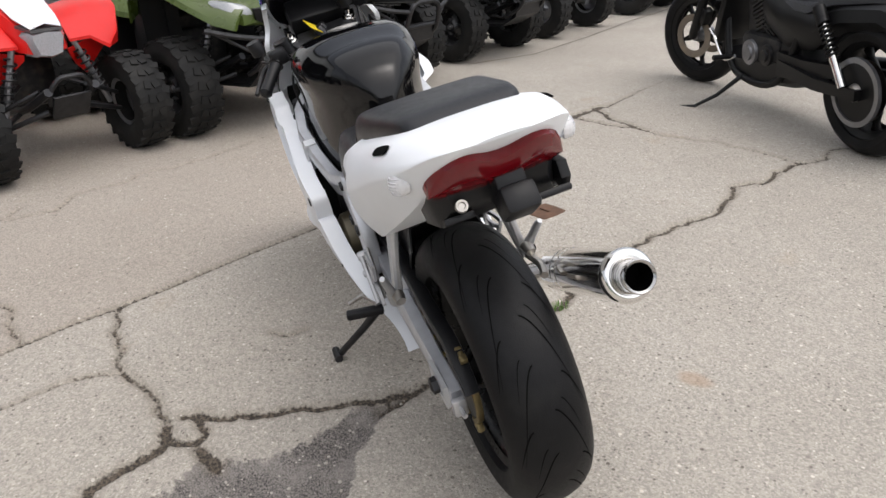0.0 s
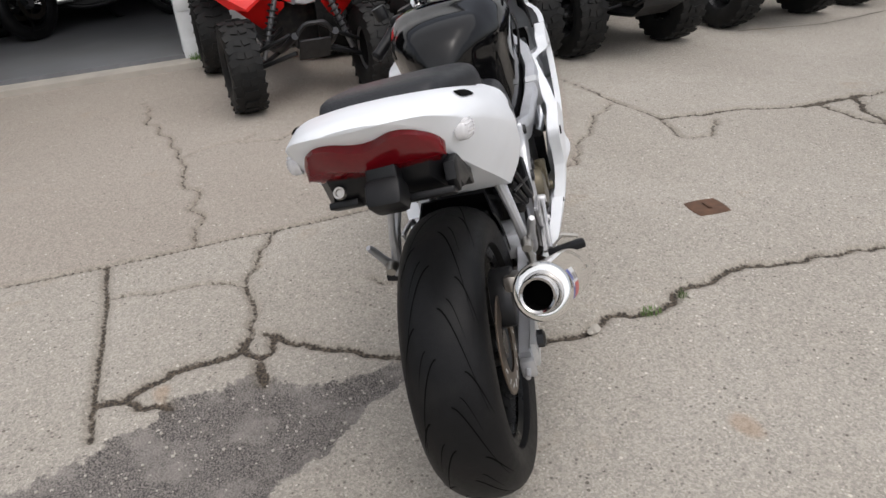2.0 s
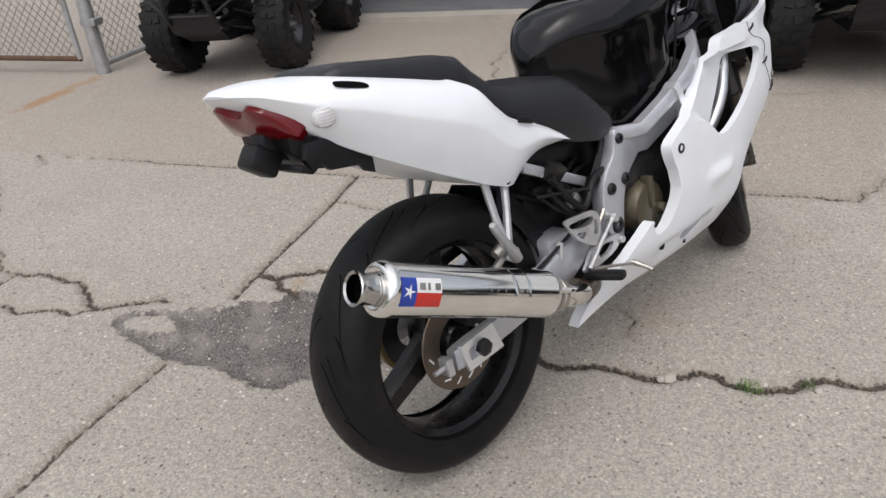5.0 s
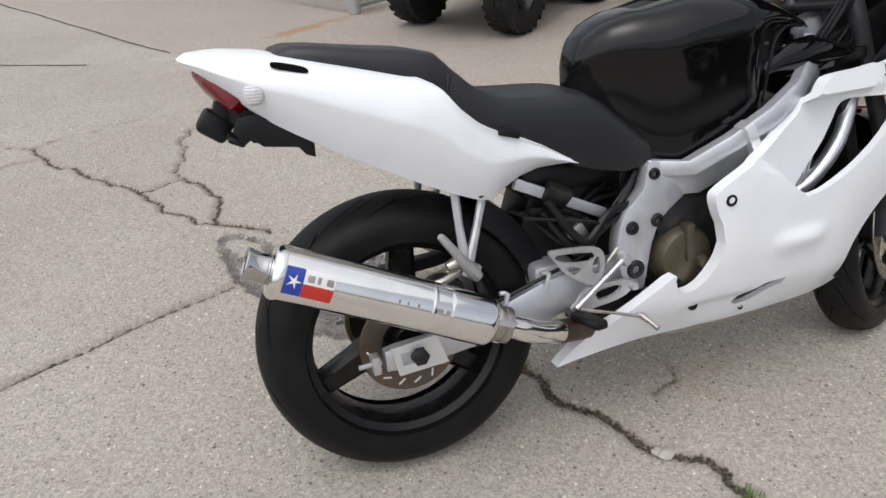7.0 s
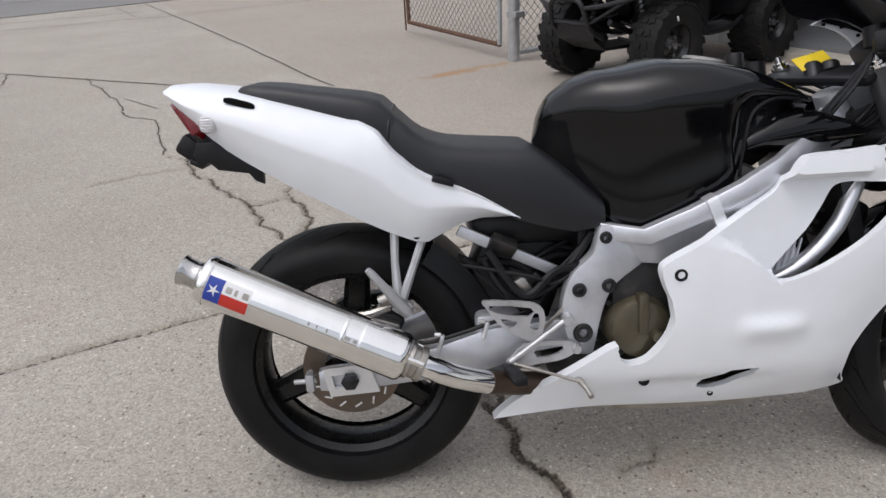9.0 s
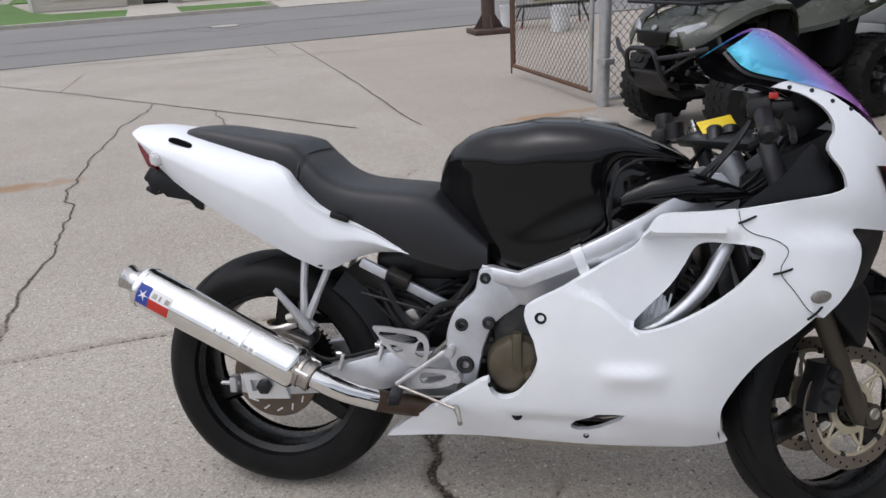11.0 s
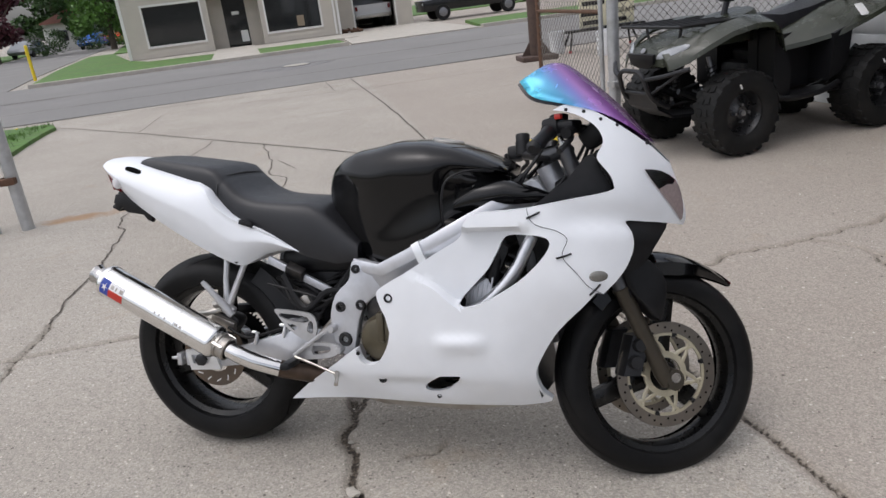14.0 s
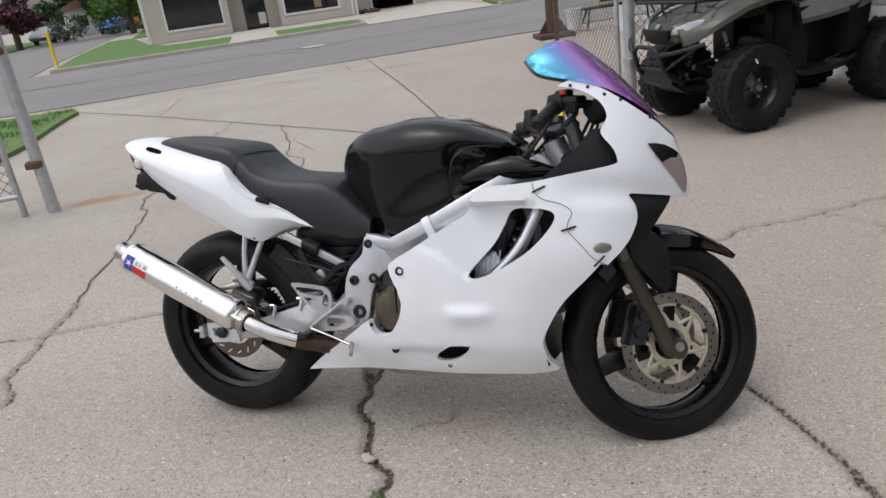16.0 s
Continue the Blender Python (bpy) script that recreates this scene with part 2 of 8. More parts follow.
def shell(outline, holes, depth, thick=0.004, step=0.025, side=-1, flange=0.0, hole_flange=0.0, creases=()):
    """A curved panel over an outline of (x, z) with openings; depth(x, z) is its distance from the middle plane, side the side that it is on."""
    from mathutils.geometry import delaunay_2d_cdt
    loops = [outline] + list(holes)
    vs, es = [], []
    for lp in loops:
        s = len(vs)
        vs += [Vector(p) for p in lp]
        es += [(s + i, s + (i + 1) % len(lp)) for i in range(len(lp))]
    for lp in creases:
        st = len(vs)
        vs += [Vector(p) for p in lp]
        es += [(st + i, st + i + 1) for i in range(len(lp) - 1)]
    xs, zs = [p[0] for p in outline], [p[1] for p in outline]
    edge = np.array([[p[0], p[1]] for lp in loops + list(creases) for p in lp])
    x = min(xs)
    row = 0
    while x < max(xs):
        z = min(zs) + (row % 2) * step * 0.5
        while z < max(zs):
            if inside((x, z), outline) and not any(inside((x, z), h) for h in holes) and np.min(np.hypot(edge[:, 0] - x, edge[:, 1] - z)) > step * 0.45:
                vs.append(Vector((x, z)))
            z += step
        x += step * 0.87
        row += 1
    co, _, faces = delaunay_2d_cdt(vs, es, [], 0, 1e-6)[:3]
    bm = bmesh.new()
    V = [bm.verts.new((p.x, side * depth(p.x, p.y), p.y)) for p in co]
    for f in faces:
        c = (sum(co[i].x for i in f) / len(f), sum(co[i].y for i in f) / len(f))
        if inside(c, outline) and not any(inside(c, h) for h in holes):
            bm.faces.new([V[i] for i in f])
    bmesh.ops.delete(bm, geom=[v for v in bm.verts if not v.link_faces], context="VERTS")
    # the edge is turned inwards
    rim = [e for e in bm.edges if len(e.link_faces) == 1]
    ext = bmesh.ops.extrude_edge_only(bm, edges=rim)
    for v in (g for g in ext["geom"] if isinstance(g, bmesh.types.BMVert)):
        d = thick
        if hole_flange and any(min(math.hypot(v.co.x - p[0], v.co.z - p[1]) for p in h) < 0.004 for h in holes):
            d = hole_flange
        elif flange:
            d = flange
        v.co.y -= side * d
    return bm


def interp(x, xs, ys):
    return float(np.interp(x, xs, ys))


def soft(xs, ys, width):
    """A table like interp's, its corners rounded over a width."""
    g = np.linspace(xs[0] - 4 * width, xs[-1] + 4 * width, 900)
    k = np.exp(-0.5 * (np.linspace(-3, 3, max(3, int(6 * width / (g[1] - g[0])) | 1))) ** 2)
    v = np.interp(g, xs, ys)
    pad = len(k) // 2
    v = np.convolve(np.concatenate([np.full(pad, v[0]), v, np.full(pad, v[-1])]), k / k.sum(), "valid")
    return lambda x: float(np.interp(x, g, v))


def smooth2(pts, n=4, closed=True):
    return [(p[0], p[1]) for p in curve_pts([(x, z, 0) for x, z in pts], n, closed)]


# ---- the lot: concrete slabs, cracks and a broken-out patch ----
rng = np.random.default_rng(7)


def jag(pts, rough=0.12, levels=4):
    """A cracked line through a few corners: midpoints thrown sideways, finer and finer."""
    P = [np.array(p, float) for p in pts]
    for k in range(levels):
        Q = [P[0]]
        for a, b in zip(P, P[1:]):
            d = b - a
            ln = np.hypot(*d)
            off = rng.normal(0, rough) * min(ln, 0.5) if ln > 0.03 else 0
            Q += [(a + b) / 2 + np.array([-d[1], d[0]]) / (ln + 1e-9) * off, b]
        P = Q
    return np.array(P)


# straight sawn or cast joints, wandering cracks, and those beyond the finely meshed ground
JOINTS, CRACKS, FAR = [], [], []


def joint(width, *pts):
    JOINTS.append((width, pts))


def crack(width, *pts):
    CRACKS.append((width, pts))


def far_line(width, *pts, wander=0.010):
    FAR.append((width, pts, wander))


joint(0.0115, (0.1, 3.28), (0.77, 1.90), (0.96, 1.46), (1.10, 1.18), (1.24, 0.88), (1.43, 0.52), (1.61, 0.15), (1.72, -0.03), (1.85, -0.31))
joint(0.011, (0.95, 1.46), (0.71, 1.33), (0.41, 1.19), (0.19, 1.09), (0.03, 1.01))
joint(0.009, (-0.30, 0.86), (-0.60, 0.76), (-0.88, 0.64), (-1.10, 0.54), (-1.34, 0.42), (-2.0, 0.17), (-2.7, -0.14))
joint(0.012, (3.69, -0.20), (3.24, -0.41), (2.86, -0.61), (2.48, -0.83))
joint(0.011, (2.72, -1.96), (3.00, -2.42), (3.29, -2.97), (4.1, -4.5))
# the wide crumbled break across the lot
crack(0.022, (2.48, -0.83), (2.54, -1.10), (2.58, -1.43), (2.61, -1.63))
crack(0.034, (2.60, -1.60), (2.66, -1.72), (2.70, -1.86), (2.76, -1.95))
crack(0.020, (2.76, -1.90), (2.58, -1.88), (2.39, -1.87), (2.17, -1.89))
crack(0.020, (2.60, -1.66), (2.46, -1.74), (2.33, -1.80), (2.20, -1.88))
crack(0.009, (2.44, -0.83), (2.28, -0.86), (2.15, -0.90), (2.20, -1.03), (2.42, -1.10))
crack(0.008, (2.17, -1.89), (1.84, -2.04), (1.58, -2.15), (1.36, -2.21))
crack(0.010, (1.34, -2.19), (1.34, -2.35), (1.5, -2.69))
# from under the motorcycle to the cruiser
crack(0.016, (0.33, 0.20), (0.355, 0.13), (0.38, 0.01), (0.43, -0.10), (0.48, -0.20), (0.53, -0.30), (0.60, -0.44), (0.66, -0.55), (0.75, -0.60), (0.79, -0.70), (0.86, -0.77), (0.89, -0.90))
crack(0.014, (0.89, -0.90), (0.94, -1.05), (0.99, -1.20), (1.01, -1.38), (1.13, -1.60), (1.21, -1.84), (1.33, -2.12), (1.36, -2.21))
crack(0.007, (1.81, -0.23), (1.86, -0.35), (2.16, -0.38), (2.51, -0.48), (2.77, -0.60))
crack(0.005, (2.34, 1.44), (2.56, 1.13), (2.77, 0.68), (3.14, 0.11))
# round the broken-out patch: slivers of slab between wide cracks
crack(0.009, (0.50, 0.74), (0.62, 0.77), (0.77, 0.85), (0.88, 0.885), (1.02, 0.885), (1.24, 0.88))
crack(0.005, (0.79, 0.85), (0.82, 1.00), (0.77, 1.14), (0.73, 1.31))
crack(0.020, (0.49, 0.745), (0.42, 0.745), (0.36, 0.85), (0.29, 0.93), (0.25, 0.97), (0.19, 1.01), (0.17, 1.07))
crack(0.015, (0.51, 0.70), (0.50, 0.65), (0.44, 0.53), (0.40, 0.36), (0.37, 0.22), (0.36, 0.10))
crack(0.014, (0.50, 0.67), (0.42, 0.65), (0.39, 0.68), (0.43, 0.74))
crack(0.020, (0.36, 0.67), (0.33, 0.66), (0.29, 0.63))
crack(0.016, (0.19, 0.99), (0.16, 0.94), (0.18, 0.87))
# by the drive: a loop of cracks and its arms
crack(0.013, (-0.12, 1.18), (-0.20, 1.27), (-0.30, 1.34), (-0.29, 1.42), (-0.28, 1.50), (-0.29, 1.66), (-0.38, 1.85))
crack(0.012, (-0.30, 1.35), (-0.37, 1.38), (-0.48, 1.54), (-0.53, 1.68), (-0.57, 1.78), (-0.38, 1.85))
crack(0.012, (-0.57, 1.78), (-0.77, 2.05), (-0.91, 2.26), (-1.03, 2.53), (-1.20, 2.66))
crack(0.007, (-0.38, 1.86), (-0.36, 2.17), (-0.30, 2.48), (-0.12, 2.86), (0.14, 2.98))
crack(0.006, (-1.03, 2.56), (-0.76, 2.67), (-0.49, 2.72), (-0.12, 2.86))
crack(0.007, (-0.98, 2.38), (-1.24, 2.34), (-1.44, 2.21))
crack(0.009, (-1.05, -0.13), (-1.12, -0.02), (-1.22, 0.06), (-1.32, 0.34), (-1.40, 0.62), (-1.47, 0.75))
crack(0.006, (1.12, 1.19), (1.43, 1.30), (1.64, 1.37), (1.85, 1.54), (2.11, 1.67), (2.29, 1.80), (2.55, 2.00), (2.72, 2.14), (3.2, 2.42))
crack(0.004, (2.13, 1.65), (2.32, 1.51), (2.48, 1.38))
crack(0.004, (0.62, -0.12), (0.70, -0.10), (0.73, -0.04))
crack(0.004, (0.84, 0.42), (0.80, 0.37), (0.82, 0.31))
far_line(0.013, (-1.47, 0.75), (-1.58, 0.97), (-1.72, 1.38), (-2.05, 2.07), (-2.38, 2.52), (-2.63, 3.16), (-2.90, 3.95), (-3.10, 4.60), (-3.33, 5.46), wander=0.05)
far_line(0.012, (-1.20, 2.66), (-1.31, 3.00), (-1.46, 3.45), (-1.70, 3.62), (-1.94, 4.16), (-2.2, 4.6), (-2.5, 5.05), wander=0.06)
far_line(0.022, (-7.6, 7.65), (-6.6, 7.18), (-5.02, 6.38), (-3.35, 5.48), (-2.0, 4.75), (-0.84, 4.10))
far_line(0.022, (-0.30, 4.14), (-0.50, 4.50), (-1.35, 6.30), (-2.70, 8.95), (-3.6, 10.7))
far_line(0.014, (-5.0, 6.35), (-5.7, 7.93))
far_line(0.010, (-1.53, 3.78), (-1.89, 4.16))
far_line(0.030, (-8.6, 8.1), (-6.72, 8.81), (-4.36, 9.44), (-3.4, 9.75))
far_line(0.022, (-4.79, 8.53), (-2.72, 9.06), (-1.18, 9.86), (-0.22, 10.21), (2.5, 11.7))
far_line(0.014, (-4.04, 10.57), (-3.3, 9.16))
far_line(0.007, (-3.69, 6.44), (-1.84, 7.10))
far_line(0.007, (-1.14, 7.46), (0.22, 8.29))
far_line(0.015, (4.5, -1.75), (4.6, -2.4), (5.15, -3.3), (5.8, -4.23), (7.0, -6.3))
PATCH = smooth2([(0.38, 0.09), (0.36, 0.26), (0.31, 0.35), (0.265, 0.44), (0.262, 0.50), (0.285, 0.60), (0.335, 0.655), (0.315, 0.67), (0.24, 0.74), (0.20, 0.86), (0.12, 0.93), (-0.02, 0.98), (-0.10, 1.07), (-0.24, 1.22), (-0.31, 1.20), (-0.31, 1.05), (-0.29, 0.89), (-0.22, 0.70), (-0.19, 0.52), (-0.09, 0.47), (0.00, 0.38), (0.12, 0.33), (0.20, 0.29), (0.28, 0.22), (0.34, 0.12)], 4)
ISLES = [smooth2(p, 3) for p in (
    [(0.165, 0.90), (0.10, 1.01), (0.04, 1.0), (0.09, 0.88)],
    [(-0.17, 1.10), (-0.28, 1.19), (-0.27, 1.08), (-0.20, 1.0)],
)]


def seg_dist(X, Y, line):
    d = np.full(X.shape, 9.0)
    for (ax, ay), (bx, by) in zip(line, line[1:]):
        near = (X > min(ax, bx) - 0.12) & (X < max(ax, bx) + 0.12) & (Y > min(ay, by) - 0.12) & (Y < max(ay, by) + 0.12)
        if not near.any():
            continue
        x, y = X[near] - ax, Y[near] - ay
        vx, vy = bx - ax, by - ay
        t = np.clip((x * vx + y * vy) / (vx * vx + vy * vy + 1e-12), 0, 1)
        d[near] = np.minimum(d[near], np.hypot(x - t * vx, y - t * vy))
    return d


def poly_dist(X, Y, poly):
    """Signed distance to a closed outline, negative inside."""
    P = np.array(list(poly) + [poly[0]])
    d = np.full(X.shape, 9.0)
    ins = np.zeros(X.shape, bool)
    for (ax, ay), (bx, by) in zip(P, P[1:]):
        x, y = X - ax, Y - ay
        vx, vy = bx - ax, by - ay
        t = np.clip((x * vx + y * vy) / (vx * vx + vy * vy + 1e-12), 0, 1)
        d = np.minimum(d, np.hypot(x - t * vx, y - t * vy))
        cross = (ay > Y) != (by > Y)
        ins ^= cross & (X < (bx - ax) * (Y - ay) / (by - ay + 1e-12) + ax)
    return np.where(ins, -d, d)


def spread(lo, hi, step, far):
    a = np.arange(lo, hi, step)
    up, dn = [], []
    s, p, q = step, hi, lo
    while p < far:
        s *= 1.35
        p, q = p + s, q - s
        up.append(p)
        dn.append(q)
    return np.array(dn[::-1] + list(a) + up)


GX, GY = spread(-1.5, 2.95, 0.0125, 900), spread(-2.4, 2.5, 0.0125, 900)
X, Y = np.meshgrid(GX, GY, indexing="ij")
lump = rng.normal(0, 1, X.shape)
dist = np.full(X.shape, 9.0)
for wid, pts in JOINTS:
    dist = np.minimum(dist, seg_dist(X, Y, jag(pts, 0.012, 4)) - wid * 0.72)
for wid, pts in CRACKS:
    dist = np.minimum(dist, seg_dist(X, Y, jag(pts, 0.10, 4)) - wid * 0.75)
pd = poly_dist(X, Y, PATCH)
for isle in ISLES:
    pd = np.maximum(pd, -poly_dist(X, Y, isle))
near_zone = (X > -1.5) & (X < 2.95) & (Y > -2.4) & (Y < 2.5)
wob = 0.010 * np.sin(X * 37 + 3 * np.sin(Y * 23)) * np.cos(Y * 41 + 2 * np.sin(X * 19))
pd = pd + wob
Z = -0.014 * np.clip(1 - np.maximum(dist, 0) / 0.010, 0, 1) * near_zone
Z += (-0.022 * np.clip(-pd / 0.03, 0, 1) + 0.003 * lump * (pd < -0.01)) * near_zone
Z += 0.0005 * lump * near_zone
far_r = np.hypot(X, Y)
Z = np.where(far_r > 12, Z - 0.01, Z)
nx, ny = X.shape
idx = np.arange(nx * ny).reshape(nx, ny)
quads = np.stack([idx[:-1, :-1], idx[1:, :-1], idx[1:, 1:], idx[:-1, 1:]], -1).reshape(-1, 4)
me = bpy.data.meshes.new("ground")
me.vertices.add(nx * ny)
me.vertices.foreach_set("co", np.stack([X, Y, Z], -1).reshape(-1))
me.loops.add(quads.size)
me.loops.foreach_set("vertex_index", quads.reshape(-1))
me.polygons.add(len(quads))
me.polygons.foreach_set("loop_start", np.arange(len(quads)) * 4)
me.polygons.foreach_set("loop_total", np.full(len(quads), 4))
me.polygons.foreach_set("use_smooth", np.ones(len(quads), bool))
me.update()
for key, val in (("crack", np.clip(dist, -0.03, 0.2)), ("patch", np.clip(pd, -0.2, 0.2))):
    at = me.attributes.new(key, "FLOAT", "POINT")
    at.data.foreach_set("value", val.reshape(-1).astype(np.float32))


def concrete_shader():
    m = bpy.data.materials.new("exposed_concrete")
    m.use_nodes = True
    n, l = m.node_tree.nodes, m.node_tree.links
    b = n["Principled BSDF"]
    b.inputs["Specular IOR Level"].default_value = 0.25
    geo = n.new("ShaderNodeNewGeometry")

    def tex(scale, detail=4, rough=0.55):
        x = n.new("ShaderNodeTexNoise")
        x.inputs["Scale"].default_value, x.inputs["Detail"].default_value, x.inputs["Roughness"].default_value = scale, detail, rough
        l.new(geo.outputs["Position"], x.inputs["Vector"])
        return x.outputs["Fac"]

    def remap(v, a, b_, c, d, smooth=False):
        x = n.new("ShaderNodeMapRange")
        if smooth:
            x.interpolation_type = "SMOOTHSTEP"
        for k, q in zip(("From Min", "From Max", "To Min", "To Max"), (a, b_, c, d)):
            x.inputs[k].default_value = q
        l.new(v, x.inputs["Value"])
        return x.outputs["Result"]

    def mix(f, a, c):
        x = n.new("ShaderNodeMix")
        x.data_type = "RGBA"
        l.new(f, x.inputs[0])
        for i, v in ((6, a), (7, c)):
            if isinstance(v, tuple):
                x.inputs[i].default_value = (*v, 1)
            else:
                l.new(v, x.inputs[i])
        return x.outputs[2]

    def math_(op, a, c):
        x = n.new("ShaderNodeMath")
        x.operation = op
        for i, v in ((0, a), (1, c)):
            if isinstance(v, (int, float)):
                x.inputs[i].default_value = v
            else:
                l.new(v, x.inputs[i])
        return x.outputs[0]

    def attr(name):
        x = n.new("ShaderNodeAttribute")
        x.attribute_name = name
        return x.outputs["Fac"]

    base = mix(remap(tex(0.9, 5), 0.35, 0.68, 0, 1), (0.350, 0.319, 0.277), (0.415, 0.384, 0.337))
    # an older, smoother and browner slab lies beyond the long joint
    def side(a, c, d):
        dot = n.new("ShaderNodeVectorMath")
        dot.operation = "DOT_PRODUCT"
        dot.inputs[1].default_value = (a, c, 0)
        l.new(geo.outputs["Position"], dot.inputs[0])
        return remap(dot.outputs["Value"], d - 0.01, d + 0.01, 0, 1)
    older = math_("MULTIPLY", side(0.905, 0.425, 1.505), side(0.0, 1.0, -0.36))
    base = mix(math_("MULTIPLY", older, 0.55), base, (0.340, 0.292, 0.250))
    base = mix(remap(tex(7, 5), 0.42, 0.75, 0, 0.55), base, (0.36, 0.325, 0.28))
    # pebbles and sand of the worn face
    vor = n.new("ShaderNodeTexVoronoi")
    vor.inputs["Scale"].default_value = 85
    l.new(geo.outputs["Position"], vor.inputs["Vector"])
    vsep = n.new("ShaderNodeSeparateColor")
    l.new(vor.outputs["Color"], vsep.inputs[0])
    peb = math_("MULTIPLY", remap(vor.outputs["Distance"], 0.18, 0.42, 1, 0), remap(vsep.outputs[0], 0.60, 0.64, 0, 1))
    pcol = mix(vsep.outputs[1], (0.13, 0.115, 0.10), (0.62, 0.575, 0.50))
    base = mix(math_("MULTIPLY", peb, remap(older, 0, 1, 0.9, 0.35)), base, pcol)
    # sand grains, each with its own tone
    for scale, lo, hi in ((170, 0.77, 1.17), (420, 0.84, 1.14)):
        v2 = n.new("ShaderNodeTexVoronoi")
        v2.inputs["Scale"].default_value = scale
        l.new(geo.outputs["Position"], v2.inputs["Vector"])
        s2 = n.new("ShaderNodeSeparateColor")
        l.new(v2.outputs["Color"], s2.inputs[0])
        sc = n.new("ShaderNodeVectorMath")
        sc.operation = "SCALE"
        l.new(base, sc.inputs[0])
        l.new(remap(s2.outputs[0], 0, 1, lo, hi), sc.inputs["Scale"])
        base = sc.outputs["Vector"]
    # scattered dark pits and a few pale chips
    v3 = n.new("ShaderNodeTexVoronoi")
    v3.inputs["Scale"].default_value = 48
    l.new(geo.outputs["Position"], v3.inputs["Vector"])
    s3 = n.new("ShaderNodeSeparateColor")
    l.new(v3.outputs["Color"], s3.inputs[0])
    size = remap(s3.outputs[1], 0, 1, 0.05, 0.24)
    hit = math_("MULTIPLY", math_("LESS_THAN", v3.outputs["Distance"], size), remap(s3.outputs[0], 0.59, 0.61, 0, 0.8))
    base = mix(hit, base, mix(remap(s3.outputs[2], 0.72, 0.74, 0, 1), (0.10, 0.085, 0.07), (0.68, 0.64, 0.57)))
    # dark specks and small stains
    base = mix(remap(tex(22, 3), 0.69, 0.75, 0, 0.5), base, (0.17, 0.15, 0.13))
    base = mix(remap(tex(1.9, 6, 0.7), 0.61, 0.75, 0, 0.35), base, (0.33, 0.235, 0.135))
    # broken-out patch with gritty asphalt and washed sand
    grit = mix(remap(tex(210, 3), 0.35, 0.65, 0, 1), (0.045, 0.042, 0.04), (0.26, 0.235, 0.215))
    grit = mix(remap(tex(9, 4), 0.45, 0.65, 0, 0.55), grit, (0.30, 0.275, 0.25))
    edge = math_("ADD", attr("patch"), remap(tex(55, 4), 0.2, 0.8, -0.02, 0.02))
    base = mix(remap(edge, -0.006, 0.004, 1, 0), base, grit)
    base = mix(remap(edge, -0.03, 0.02, 0, 0.45, True), base, base)
    # dirt in the cracks, with ragged sides
    ck = math_("ADD", attr("crack"), remap(tex(60, 4), 0.2, 0.8, -0.007, 0.007))
    dirt = mix(remap(tex(120, 3), 0.4, 0.65, 0, 1), (0.035, 0.03, 0.025), (0.13, 0.105, 0.08))
    base = mix(remap(ck, 0.0, 0.03, 0.30, 0, True), base, (0.20, 0.17, 0.13))
    base = mix(remap(ck, -0.004, 0.003, 1, 0), base, dirt)
    # rust run-off beside the gate posts
    def spot(px, py, sx, sy, amount):
        mp = n.new("ShaderNodeMapping")
        mp.vector_type = "TEXTURE"
        mp.inputs["Location"].default_value = (px, py, 0)
        mp.inputs["Rotation"].default_value = (0, 0, radians(29))
        mp.inputs["Scale"].default_value = (sx, sy, 1)
        l.new(geo.outputs["Position"], mp.inputs["Vector"])
        ln = n.new("ShaderNodeVectorMath")
        ln.operation = "LENGTH"
        l.new(mp.outputs["Vector"], ln.inputs[0])
        r = math_("ADD", ln.outputs["Value"], remap(tex(5, 5), 0.3, 0.7, -0.5, 0.5))
        return remap(r, 0.3, 1.1, amount, 0, True)
    for s in ((-2.75, 2.62, 0.42, 0.12, 0.75), (0.75, 4.42, 0.45, 0.10, 0.75), (0.10, -0.62, 0.05, 0.035, 0.35), (0.22, 0.90, 0.05, 0.03, 0.35)):
        base = mix(spot(*s), base, (0.33, 0.19, 0.09))
    l.new(base, b.inputs["Base Color"])
    l.new(remap(tex(40, 3), 0.3, 0.7, 0.75, 0.95), b.inputs["Roughness"])
    h = math_("ADD", math_("MULTIPLY", tex(230, 3), 0.6), math_("MULTIPLY", peb, 0.4))
    bp = n.new("ShaderNodeBump")
    bp.inputs["Strength"].default_value, bp.inputs["Distance"].default_value = 0.8, 0.004
    l.new(h, bp.inputs["Height"])
    l.new(bp.outputs["Normal"], b.inputs["Normal"])
    return m


me.materials.append(concrete_shader())
ground = new("ground", me)
tagged(ground, "weathered exposed-aggregate concrete lot with cracks and a broken patch", "ground", kind="structure")

ASPHALT = shader("asphalt", (0.195, 0.188, 0.180), 0.9, vary=0.08, scale=9, stain=(0.245, 0.235, 0.222), stain_amount=0.6, stain_scale=0.4, bump=0.4, bump_scale=60)
KERB = shader("kerb_concrete", (0.42, 0.39, 0.34), 0.85, vary=0.12, scale=5)
GRASS = shader("lawn", (0.075, 0.160, 0.028), 0.8, vary=0.35, scale=6, stain=(0.11, 0.15, 0.04), stain_amount=0.6, stain_scale=0.7)
BLADE = shader("grass_blades", (0.085, 0.17, 0.03), 0.6, vary=0.4, scale=9)
CRACKDIRT = shader("crack_dirt", (0.09, 0.075, 0.06), 0.95, vary=0.4, scale=60)
U, N = Vector((0.875, 0.485, 0)), Vector((-0.485, 0.875, 0))     # along the street, and across it


def street(u, v, z=0.0):
    return U * u + N * v + Vector((0, 0, z))


